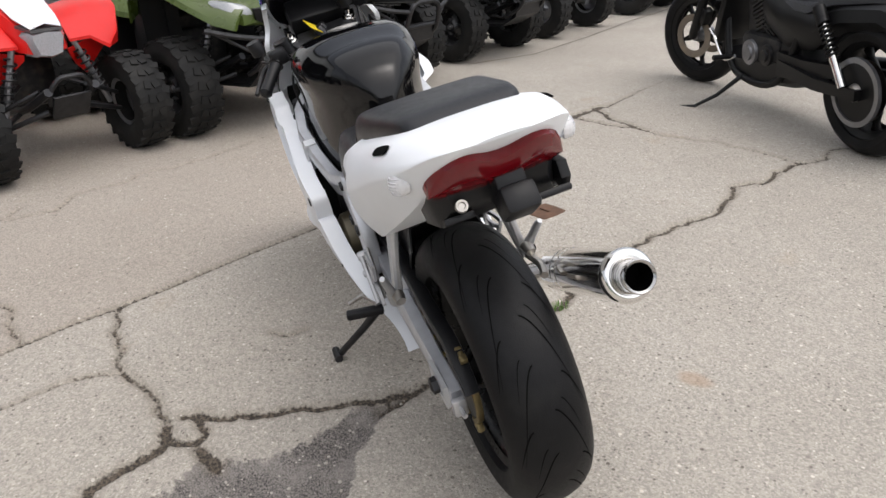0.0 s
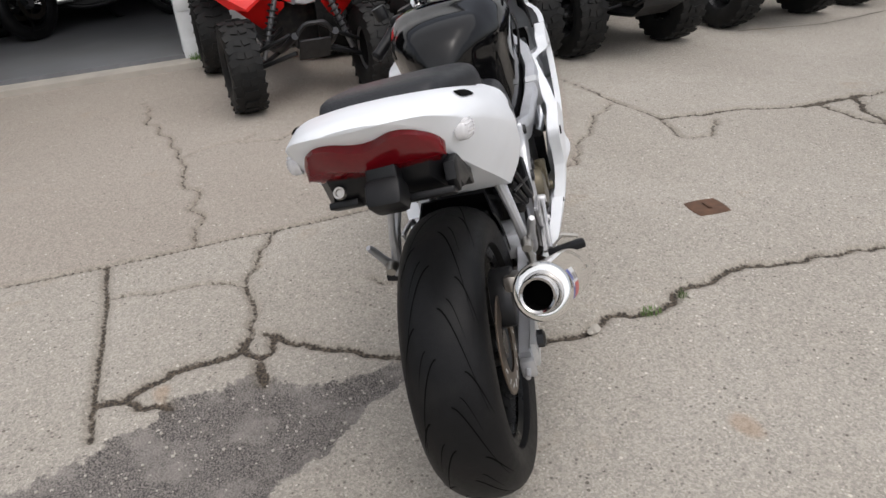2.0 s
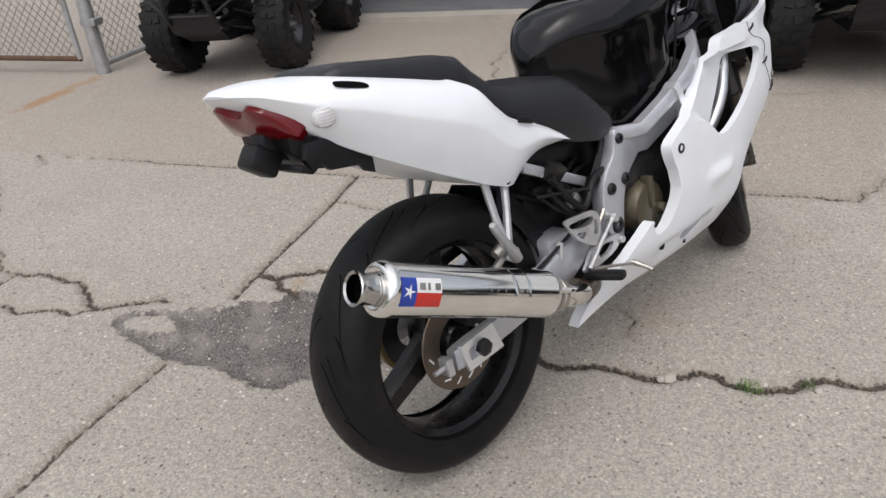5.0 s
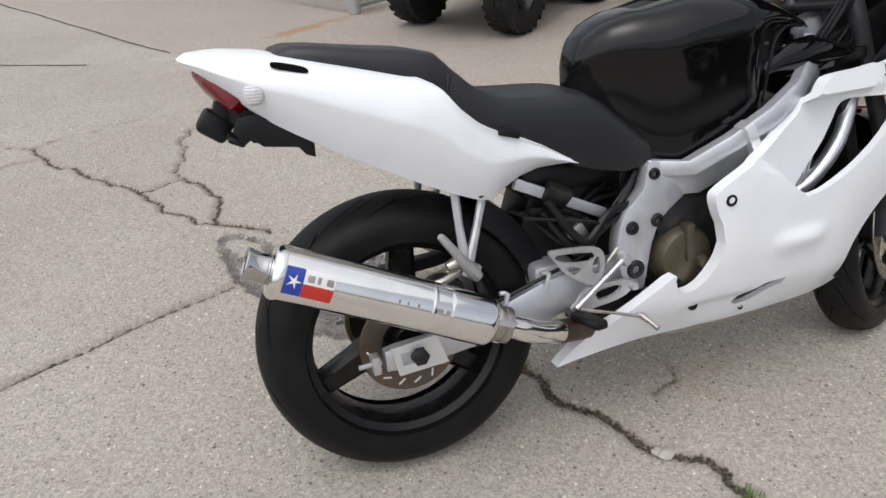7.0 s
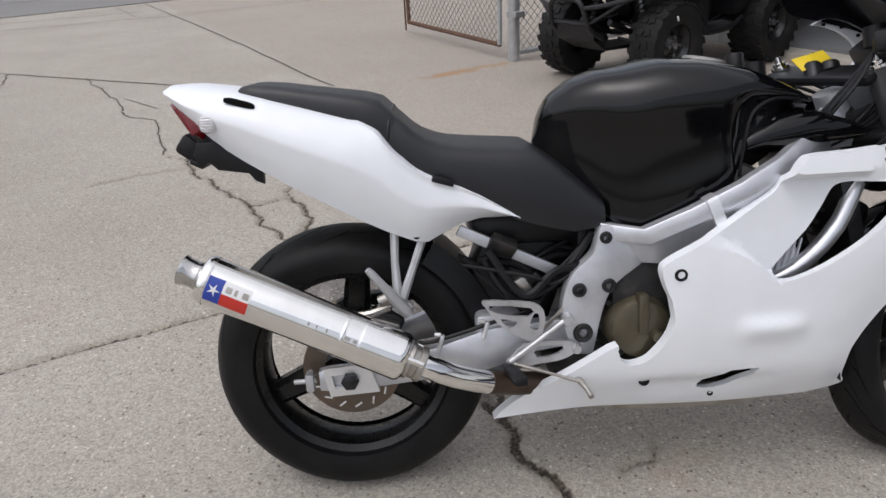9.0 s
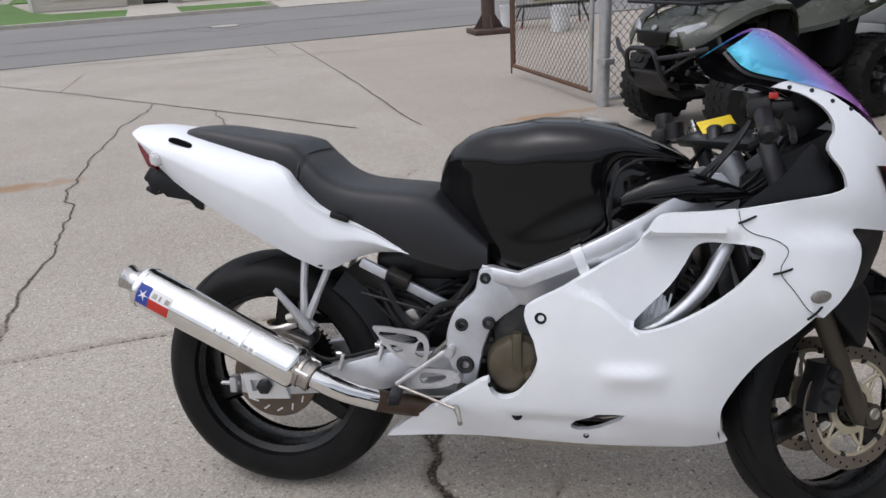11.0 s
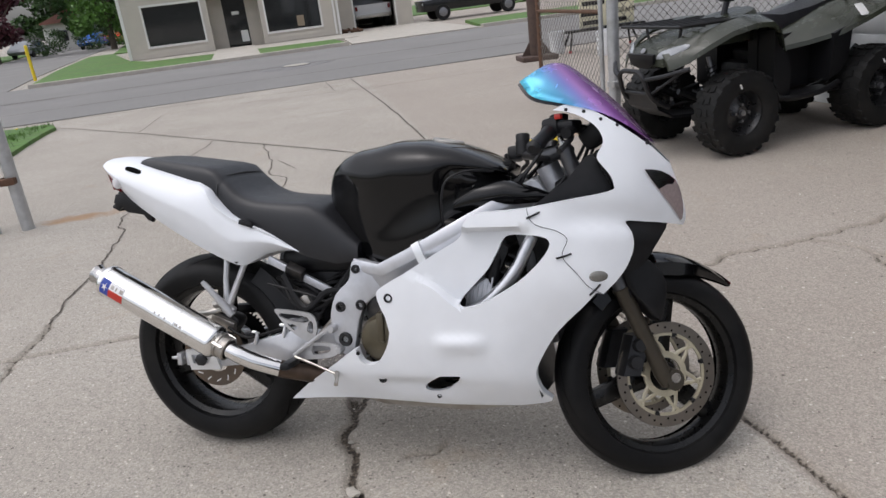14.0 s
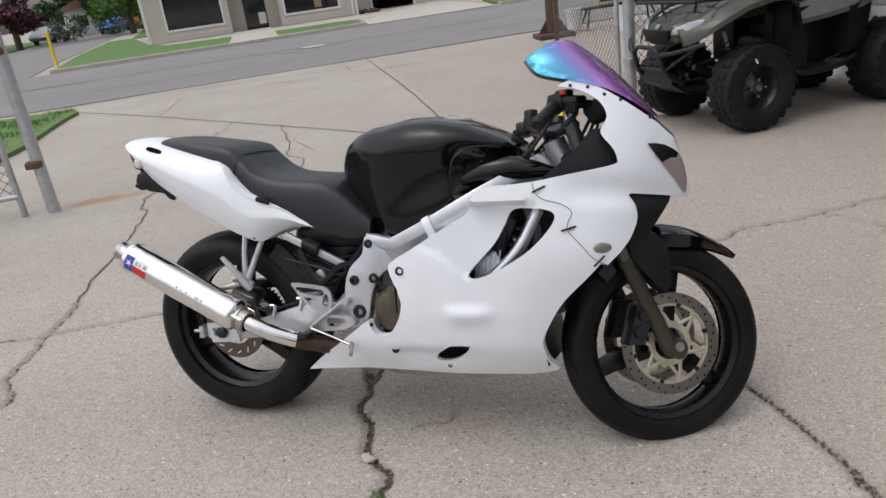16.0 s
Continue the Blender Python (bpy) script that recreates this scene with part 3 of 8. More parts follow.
def sheet(name, corners, z, mat, label, category, thick=0.03):
    bm = bmesh.new()
    top = [bm.verts.new((*street(u, v)[:2], z)) for u, v in corners]
    f = bm.faces.new(top)
    r = bmesh.ops.extrude_face_region(bm, geom=[f])
    for v in r["geom"]:
        if isinstance(v, bmesh.types.BMVert):
            v.co.z -= thick
    ob = link(name, bm, mat)
    return tagged(ob, label, category, kind="structure")


def ribbon(bm, line, w, z=0.004):
    P = [Vector((x, y, 0)) for x, y in line]
    a, b = [], []
    for i, p in enumerate(P):
        d = (P[min(i + 1, len(P) - 1)] - P[max(i - 1, 0)]).normalized()
        s = Vector((-d.y, d.x, 0)) * w * random.uniform(0.25, 0.6)
        a.append(bm.verts.new((p + s) + Vector((0, 0, z))))
        b.append(bm.verts.new((p - s) + Vector((0, 0, z))))
    for i in range(len(P) - 1):
        bm.faces.new((a[i], a[i + 1], b[i + 1], b[i]))


bm = bmesh.new()
for w, pts, wander in FAR:
    ribbon(bm, jag(pts, wander, 6), w)
tagged(link("far_cracks", bm, CRACKDIRT), "dirt-filled cracks and joints across the concrete drive", "crack", kind="structure")


# ---- the white sport motorcycle on its side stand ----
LEANED = Matrix.Translation((0.0, -0.048, 0.0)) @ pose(0, 0, 0, 0, 0, -1.8) @ pose(0, 0, 0, -11, 0, 0)
bike = thing("sport_motorcycle", LEANED, "white sport motorcycle with black tank leaning on its side stand", "motorcycle")


def tyre_profile(R, w, rim_r, n=14):
    """Round tyre section as (radius, along)."""
    h = R - rim_r
    out = []
    for i in range(n + 1):
        a = math.pi * i / n
        out.append((rim_r + h * (math.sin(a) ** 0.62), -w / 2 * math.cos(a) * (1.0 if 0.2 < a < 2.94 else 0.86)))
    inner = [(rim_r - 0.004, w * 0.36), (rim_r - 0.004, -w * 0.36)]
    return out + inner


def tread_grooves(R, w, rim_r, m, count=11):
    """Curved sipes as thin strips laid just over the crown, near black to paint in the grooves' shade."""
    bm = bmesh.new()
    h = R - rim_r

    def at(a, s):
        r = rim_r + h * (math.sin(s) ** 0.62) + 0.0006
        y = -w / 2 * math.cos(s)
        return m @ Vector((r * math.cos(a), y, r * math.sin(a)))

    for k in range(count):
        for sgn in (0, 1):
            a0 = 2 * math.pi * (k + 0.5 * sgn) / count
            for s0, s1, sweep, wd in ((1.50, 0.72, 0.66, 0.0075), (1.10, 0.60, 0.30, 0.007), (1.30, 0.98, 0.24, 0.005)):
                L, Rr = [], []
                for j in range(15):
                    f = j / 14
                    s = s0 + (s1 - s0) * f
                    a = a0 + sweep * f ** 1.6 + {1.50: 0.0, 1.10: 0.38, 1.30: 0.52}[s0]
                    if sgn:
                        s = math.pi - s
                    g = wd * (0.25 + 0.75 * math.sin(math.pi * min(0.95, f * 0.9 + 0.08))) / R
                    L.append(bm.verts.new(at(a - g / 2, s)))
                    Rr.append(bm.verts.new(at(a + g / 2, s)))
                for j in range(14):
                    bm.faces.new((L[j], L[j + 1], Rr[j + 1], Rr[j]))
    return bm


def spoke(bm, m, a, r0, r1, w0, w1, t, skew=0.0):
    """One tapered spoke of a cast wheel."""
    rings = []
    for r, w in ((r0, w0), ((r0 + r1) / 2, (w0 + w1) * 0.46), (r1, w1)):
        aa = a + skew * (r - r0) / (r1 - r0)
        d, s = Vector((math.cos(aa), 0, math.sin(aa))), Vector((-math.sin(aa), 0, math.cos(aa)))
        c = d * r
        rings.append([m @ (c + s * (w / 2) * x + Vector((0, t / 2 * y, 0))) for x, y in ((-1, -0.5), (-0.6, -1), (0.6, -1), (1, -0.5), (1, 0.5), (0.6, 1), (-0.6, 1), (-1, 0.5))])
    add_rings(bm, rings)


def holes_ring(bm, m, r, count, size, y, phase=0.0, rad=None):
    for k in range(count):
        a = 2 * math.pi * k / count + phase
        rr = r + (rad[k % len(rad)] if rad else 0)
        c = m @ Vector((rr * math.cos(a), y, rr * math.sin(a)))
        bmesh.ops.create_circle(bm, cap_ends=True, segments=8, radius=size, matrix=Matrix.Translation(c) @ (m.to_3x3().to_4x4() @ pose(0, 0, 0, 90, 0, 0)))


def wheel(parent, m, R, w, rim_r, label, spokes=3, front=False):
    """Cast wheel with tyre; m puts its middle, axle along y."""
    rim = part("rim", turned([(rim_r - 0.018, -w * 0.30), (rim_r + 0.012, -w * 0.41), (rim_r + 0.016, -w * 0.43), (rim_r + 0.004, -w * 0.36), (rim_r - 0.008, -w * 0.30), (rim_r - 0.022, -w * 0.12), (rim_r - 0.022, w * 0.12), (rim_r - 0.008, w * 0.30), (rim_r + 0.004, w * 0.36), (rim_r + 0.016, w * 0.43), (rim_r + 0.012, w * 0.41), (rim_r - 0.018, w * 0.30)], m, 64), RIM, parent, label)
    bm = bmesh.new()
    for k in range(spokes):
        a = 2 * math.pi * k / spokes + (1.40 if front else 3.55)
        if front:
            spoke(bm, m, a, 0.03, rim_r - 0.012, 0.07, 0.05, 0.035)
        else:
            spoke(bm, m, a, 0.035, rim_r - 0.012, 0.085, 0.052, 0.05)
    part("spokes", bm, RIM, rim)
    part("hub", turned([(0, -0.07), (0.03, -0.07), (0.045, -0.05), (0.05, 0), (0.045, 0.05), (0.03, 0.07), (0, 0.07)], m, 24), RIM, rim)
    tyre = part("tyre", turned(tyre_profile(R, w, rim_r), m, 96, True), RUBBER, parent, "worn black rubber tyre with curved tread grooves")
    part("tread_pattern", tread_grooves(R, w, rim_r, m), RECESS_DARK, tyre)
    return rim


# rear wheel
RW = Matrix.Translation((0.005, 0.0, 0.306))
wheel(bike, RW, 0.311, 0.178, 0.220, "black cast rear rim")
REAR_DISC = shader("dirty_rear_disc", (0.13, 0.105, 0.085), 0.42, metal=0.8, vary=0.1, scale=30, stain=(0.22, 0.15, 0.10), stain_amount=0.6, stain_scale=9)
part("brake_disc", turned([(0.062, -0.075), (0.108, -0.075), (0.110, -0.0725), (0.108, -0.070), (0.062, -0.070)], RW, 64, True), REAR_DISC, bike, "dirty brown slotted rear brake disc")
# White slips on the disc stand in for bright ground seen through slots.
for k in range(8):
    a = math.pi * (1.02 + k / 8)
    bm = block(RW @ Matrix.Translation((0.09 * math.cos(a), -0.0755, 0.09 * math.sin(a))) @ pose(0, 0, 0, 0, -math.degrees(a) + (35 if k % 2 else 62), 0), 0.018, 0.0012, 0.004, 0.0)
    part("disc_slot", bm, BADGE_W, bike)
bm = bmesh.new()
lathe(bm, [(0.05, 0.082), (0.095, 0.082), (0.097, 0.085), (0.095, 0.088), (0.05, 0.088)], RW, 48, True)
for k in range(42):
    a = 2 * math.pi * k / 42
    box(bm, RW @ Matrix.Translation((0.099 * math.cos(a), 0.085, 0.099 * math.sin(a))) @ pose(0, 0, 0, 0, -math.degrees(a), 0), 0.009, 0.006, 0.006)
part("sprocket", bm, DARKMETAL, bike)


def chain_run(pts, count):
    bm = bmesh.new()
    P = curve_pts(pts, 20)
    for i in range(count):
        p, q = P[int(i * (len(P) - 2) / count)], P[int(i * (len(P) - 2) / count) + 1]
        d = (q - p).normalized()
        ang = -math.degrees(math.atan2(d.z, d.x))
        box(bm, Matrix.Translation(p) @ pose(0, 0, 0, 0, ang, 0), 0.013, 0.016 if i % 2 else 0.011, 0.012, 0.003)
    return bm


arc = [(0.005 + 0.103 * math.cos(a), 0.085, 0.306 + 0.103 * math.sin(a)) for a in np.linspace(-1.75, -4.4, 9)]
chain = part("chain", chain_run([(0.46, 0.085, 0.33)] + arc + [(0.46, 0.085, 0.43)], 110), CHAIN, bike, "grimy brown drive chain")
chain["kind"] = "stuff"

# swingarm
for s, nm in ((-1, "right"), (1, "left")):
    bm = bmesh.new()
    sec = [(0.50, 0.38, 0.060, 0.040), (0.39, 0.372, 0.066, 0.036), (0.345, 0.362, 0.084, 0.034), (0.30, 0.352, 0.090, 0.034), (0.22, 0.335, 0.074, 0.034), (0.14, 0.318, 0.058, 0.032), (0.07, 0.308, 0.052, 0.030), (-0.04, 0.303, 0.050, 0.028), (-0.062, 0.302, 0.044, 0.026)]
    rings = []
    for x, z, h, t in sec:
        y = s * interp(x, [-0.08, 0.1, 0.35, 0.5], [0.115, 0.115, 0.12, 0.11])
        rings.append([(x, y + t / 2 * a, z + h / 2 * b) for a, b in ((-1, -0.86), (-0.8, -1), (0.8, -1), (1, -0.86), (1, 0.86), (0.8, 1), (-0.8, 1), (-1, 0.86))])
    add_rings(bm, rings)
    arm = part("swingarm", bm, ALU, bike, "grey cast aluminium swingarm")
    bm = bmesh.new()
    # slotted end plate with its adjuster block and screw
    slot = shell([(-0.052, 0.334), (0.046, 0.342), (0.066, 0.275), (-0.040, 0.270)], [[(-0.034, 0.318), (-0.008, 0.320), (-0.006, 0.292), (-0.030, 0.290)]], lambda x, z: 0.139, 0.008, 0.02, s, 0.010)
    part("axle_plate", slot, BRIGHT, arm, "bright slotted axle plate")
    box(bm, pose(-0.083, s * 0.120, 0.301), 0.018, 0.030, 0.040, 0.004)
    tube(bm, [(-0.118, s * 0.120, 0.301), (-0.07, s * 0.120, 0.302)], 0.0055, 8)
    part("chain_adjuster", bm, CAST, arm)
    part("axle_nut", turned([(0, 0.0), (0.019, 0.0), (0.019, 0.014), (0.012, 0.018), (0, 0.018)], pose(0.005, s * 0.138, 0.306) @ pose(0, 0, 0, 0, 0, 180 if s < 0 else 0), 6), DARKMETAL, arm)
bm = block(pose(0.33, 0, 0.39), 0.10, 0.24, 0.07, 0.012)
part("swingarm_bridge", bm, ALU, bike)
for x, z in ((0.298, 0.400), (0.202, 0.376)):
    part("hose_clip", tube(block(pose(x, -0.137, z, 0, 18, 0), 0.009, 0.014, 0.040, 0.003), [(x - 0.012, -0.137, z + 0.020), (x + 0.001, -0.137, z + 0.019)], 0.005, 8), BRIGHT, bike)
part("brake_hose", bar(curve_pts([(0.10, -0.125, 0.405), (0.16, -0.132, 0.378), (0.22, -0.134, 0.388), (0.31, -0.136, 0.414), (0.40, -0.13, 0.44), (0.45, -0.12, 0.50)], 6), 0.0045, 7), BLACK_PL, bike, "black rear brake hose along the swingarm")
bm = prism(bmesh.new(), smooth2([(0.01, 0.345), (0.05, 0.34), (0.12, 0.40), (0.12, 0.43), (0.07, 0.44), (0.02, 0.40)], 3), -0.105, -0.055, 0.006)
cal = part("brake_caliper", bm, DARKMETAL, bike, "dark rear brake caliper above the axle")
part("caliper_body", block(pose(0.075, -0.105, 0.415, 0, 20, 0), 0.085, 0.03, 0.036, 0.008), DULL, cal)
bm = prism(bmesh.new(), [(0.50, 0.45), (0.30, 0.46), (0.12, 0.43), (0.0, 0.425), (-0.06, 0.40), (-0.11, 0.34), (-0.10, 0.33), (-0.05, 0.375), (0.0, 0.395), (0.12, 0.40), (0.30, 0.425), (0.50, 0.42)], 0.075, 0.108, 0.004)
part("chain_guard", bm, BLACK_PL, bike, "black plastic chain guard")
# inner rear mudguard
rings = []
for a in np.linspace(0.15, 0.95, 8):
    c = Vector((0.005, 0, 0.306))
    r = 0.335
    rings.append([c + Vector((rr * math.cos(a), y, rr * math.sin(a))) for rr, y in ((r - 0.05, -0.085), (r, -0.07), (r + 0.004, 0), (r, 0.07), (r - 0.05, 0.085), (r - 0.047, 0.088), (r + 0.004, 0.074), (r + 0.008, 0), (r + 0.004, -0.074), (r - 0.047, -0.088))])
part("hugger", loft(rings), BLACK_PL, bike, "black plastic inner rear mudguard")

# tail cowl
U_LOW = [(-0.332, 0.922), (-0.320, 0.908), (-0.270, 0.862), (-0.235, 0.832), (-0.150, 0.774), (-0.057, 0.718), (0.043, 0.662), (0.107, 0.628), (0.169, 0.601), (0.198, 0.599), (0.230, 0.621), (0.287, 0.640), (0.380, 0.638)]
U_TOP = [(-0.332, 0.928), (-0.320, 0.936), (-0.270, 0.938), (-0.200, 0.928), (-0.150, 0.915), (-0.110, 0.905), (-0.015, 0.880), (0.066, 0.858), (0.102, 0.835), (0.130, 0.795), (0.170, 0.758), (0.210, 0.734), (0.279, 0.706), (0.380, 0.642)]
lx, lz = zip(*U_LOW)
tx, tz = zip(*U_TOP)
SEC = curve_pts([(0.76, 0.0, 0), (0.90, 0.25, 0), (0.985, 0.48, 0), (1.0, 0.58, 0), (0.955, 0.73, 0), (0.82, 0.90, 0), (0.64, 0.97, 0), (0.3, 0.998, 0), (0.0, 1.0, 0)], 3)

SEC_FRONT = curve_pts([(0.76, 0.0, 0), (0.90, 0.25, 0), (0.985, 0.48, 0), (1.0, 0.58, 0), (0.99, 0.74, 0), (0.975, 0.88, 0), (0.945, 0.975, 0), (0.5, 0.999, 0), (0.0, 1.0, 0)], 3)


def cowl_section(x):
    """The side section: rounded over at the back, squared where it meets the seat."""
    k = interp(x, [0.05, 0.12], [0, 1])
    return [a.lerp(b, k) for a, b in zip(SEC, SEC_FRONT)]


def cowl_w(x):
    return interp(x, [-0.334, -0.330, -0.322, -0.310, -0.290, -0.26, -0.225, -0.15, -0.05, 0.05, 0.15, 0.25, 0.38], [0.042, 0.073, 0.095, 0.112, 0.127, 0.138, 0.148, 0.167, 0.184, 0.191, 0.188, 0.176, 0.155])


def cowl_y(x, z):
    """Half-width of the cowl's skin; the front part is set in behind a crease."""
    a, b = interp(x, lx, lz), interp(x, tx, tz)
    sec = cowl_section(x)
    y = cowl_w(x) * interp((z - a) / max(b - a, 1e-4), [p.y for p in sec], [p.x for p in sec])
    xc = interp(z, [0.60, 0.628, 0.719, 0.776, 0.80, 0.834, 0.85], [0.155, 0.142, 0.084, 0.050, 0.042, 0.052, 0.066])
    # folded inwards ahead of the crease, and back again towards the tip
    return y - 0.115 * min(max(0, x - xc), 0.13) * interp(x, [0.18, 0.34], [1, 0.25])


rings = []
for x in (-0.334, -0.331, -0.326, -0.318, -0.305, -0.285, -0.26, -0.235, -0.20, -0.16, -0.12, -0.08, -0.04, 0.0, 0.015, 0.025, 0.035, 0.045, 0.055, 0.065, 0.075, 0.085, 0.095, 0.105, 0.115, 0.125, 0.135, 0.145, 0.155, 0.165, 0.178, 0.19, 0.22, 0.26, 0.30, 0.34, 0.378):
    a, b, w = interp(x, lx, lz), interp(x, tx, tz), cowl_w(x)
    # the rounded end draws the outer skin forward at the corners
    half = []
    for p in cowl_section(x):
        z = a + (b - a) * p.y
        y = cowl_y(x, z) if p.x > 0.5 else w * p.x
        back = 2.0 * y * y * min(1, max(0, (-0.2 - x) / 0.134))
        z -= 1.5 * y * y * p.y * min(1, max(0, (-0.17 - x) / 0.12))
        half.append((x + back, y, z))
    rings.append([Vector(p) for p in half] + [Vector((p[0], -p[1], p[2])) for p in half[-2::-1]])
cowl = part("tail_cowl", loft(rings), WHITE, bike, "white painted tail cowl with scuffs")
for s in (-1, 1):
    # Flat dark patch on the skin; the slot's depth is only painted.
    bm = shell(smooth2([(-0.186, 0.905), (-0.178, 0.909), (-0.135, 0.897), (-0.126, 0.889), (-0.134, 0.886), (-0.178, 0.898)], 3), [], lambda x, z: cowl_y(x, z - 0.002) + 0.0005, 0.004, 0.006, s)
    part("grab_slot", bm, RECESS_DARK, cowl, "strap slot painted as a dark patch")
    dome = lambda x, z: cowl_y(-0.222 + (x + 0.222) * 0.5, 0.861) + 0.001 + 0.013 * math.sqrt(max(0, 1 - ((x + 0.222) ** 2 + (z - 0.861) ** 2) / 0.0185 ** 2))
    sig = part("turn_signal", shell([(-0.222 + 0.018 * math.cos(a), 0.861 + 0.018 * math.sin(a)) for a in np.linspace(0, 2 * math.pi, 24, endpoint=False)], [], dome, 0.012, 0.006, s), CLEAR_LENS, cowl, "round clear indicator lens")
    bm = bmesh.new()
    for k in range(6):
        zz = 0.849 + k * 0.005
        tube(bm, [Vector((x, s * (dome(x, zz) + 0.0003), zz)) for x in (-0.235, -0.229, -0.222, -0.215, -0.209)], 0.0013, 5)
    part("lens_rib", bm, CLEAR_LENS, sig)
    part("cowl_bolt", turned([(0, 0.004), (0.007, 0.003), (0.009, 0), (0, 0)], pose(0.166, s * 0.143, 0.616) @ pose(0, 0, 0, 0, 0, 0 if s > 0 else 180), 12), DARKMETAL, cowl)


# tail light: two joined lobes wrapped round the sloping rear
def lamp_pt(y, v, out=0.006):
    """v from 0 at the upper lip to 1 at the lower edge."""
    x = -0.324 + 0.070 * v + 2.0 * y * y
    z = 0.912 - 0.082 * v - 0.9 * y * y
    return Vector((x - out * 0.75, y, z - out * 0.65))


bm = bmesh.new()
rows = []
HALF_Q = curve_pts([(0, 0.36, 0), (0.18, 0.31, 0), (0.40, 0.15, 0), (0.58, 0.10, 0), (0.76, 0.17, 0), (0.89, 0.31, 0), (0.97, 0.49, 0), (1.0, 0.64, 0)], 5)
ys = [-0.111 * p.x for p in HALF_Q[:0:-1]] + [0.111 * p.x for p in HALF_Q]
for y in ys:
    q = abs(y) / 0.111
    top = interp(q, [p.x for p in HALF_Q], [p.y for p in HALF_Q])
    low = max(1.0 - 0.32 * (max(0, q - 0.70) / 0.30) ** 2, top + 0.03)
    rows.append([lamp_pt(y, top + (low - top) * f, 0.002 + 0.010 * math.sin(math.pi * min(1, max(0, f * 0.9 + 0.05)))) for f in np.linspace(0, 1, 9)])
add_rings(bm, rows, False)
ext = bmesh.ops.extrude_edge_only(bm, edges=[e for e in bm.edges if len(e.link_faces) == 1])
for v in ext["geom"]:
    if isinstance(v, bmesh.types.BMVert):
        v.co += Vector((0.016, 0, 0.013))
lamp = part("tail_light", bm, RED_LENS, bike, "two-lobed dark red tail light lens", 60)
for s in (-1, 1):
    bm = bmesh.new()
    bmesh.ops.create_uvsphere(bm, u_segments=16, v_segments=10, radius=0.026, matrix=Matrix.Translation(lamp_pt(s * 0.055, 0.5, -0.012)) @ Matrix.Diagonal((0.5, 1, 1, 1)))
    part("bulb_bowl", bm, RED_LENS, lamp)

# under-tail: tray, lock, plate lamp, bracket
bm = bmesh.new()
rings = []
for x, w, zt, zb in ((-0.265, 0.085, 0.848, 0.815), (-0.235, 0.105, 0.832, 0.775), (-0.16, 0.110, 0.81, 0.755), (-0.12, 0.10, 0.80, 0.775), (-0.057, 0.10, 0.77, 0.74), (0.04, 0.10, 0.72, 0.69), (0.12, 0.10, 0.69, 0.645), (0.2, 0.09, 0.67, 0.62)):
    rings.append([(x, -w, zt), (x, -w * 0.92, zb), (x, w * 0.92, zb), (x, w, zt)])
add_rings(bm, rings)
under = part("undertail", bm, BLACK_PL, bike, "black plastic under-tail tray")
bm = block(pose(-0.292, -0.014, 0.804, 0, 38, 0), 0.058, 0.058, 0.046, 0.010)
box(bm, pose(-0.262, -0.012, 0.822, 0, 20, 0), 0.06, 0.05, 0.05, 0.006)
part("plate_lamp", bm, BLACK_PL, under, "black number plate lamp housing")
part("seat_lock", turned([(0, 0.004), (0.005, 0.004), (0.006, 0.007), (0.0095, 0.007), (0.0105, 0), (0, 0)], pose(-0.268, 0.066, 0.814) @ pose(0, 0, 0, 0, 35, 0) @ pose(0, 0, 0, 0, 0, 90), 20), DULL, under, "round steel seat lock")
bm2 = block(pose(-0.262, -0.070, 0.782, 0, 28, 0), 0.03, 0.085, 0.012, 0.004)
part("plate_bracket", bm2, BLACK_PL, under)
bm = bmesh.new()
box(bm, pose(-0.245, 0.070, 0.785, 0, 28, 0), 0.035, 0.05, 0.012, 0.003)
part("tail_bracket", bm, BLACK_PL, under)
bm = prism(bmesh.new(), [(-0.255, 0.825), (-0.22, 0.825), (-0.13, 0.77), (-0.132, 0.735), (-0.148, 0.742), (-0.16, 0.758), (-0.22, 0.768), (-0.235, 0.785), (-0.252, 0.774), (-0.265, 0.80)], -0.118, -0.100, 0.003)
part("torn_mudguard", bm, BLACK_PL, under, "broken black mudguard edge")

# seat
rings = []
P_TOP = [(-0.178, 0.915), (-0.157, 0.931), (-0.121, 0.930), (0.006, 0.909), (0.085, 0.897), (0.110, 0.888), (0.128, 0.870), (0.152, 0.845)]
P_BOT = [(-0.178, 0.905), (-0.12, 0.893), (-0.015, 0.868), (0.066, 0.843), (0.11, 0.83), (0.152, 0.80)]
px_, pz_ = zip(*P_TOP)
qx_, qz_ = zip(*P_BOT)
PAD = curve_pts([(0.98, 0.0, 0), (1.0, 0.3, 0), (0.97, 0.7, 0), (0.88, 0.93, 0), (0.7, 1.0, 0), (0.35, 1.02, 0), (0.0, 1.03, 0)], 3)


def pad_ring(x, w, zb, zt):
    half = [(x, w * p.x, zb + (zt - zb) * p.y) for p in PAD]
    return [Vector(p) for p in half] + [Vector((p[0], -p[1], p[2])) for p in half[-2::-1]]


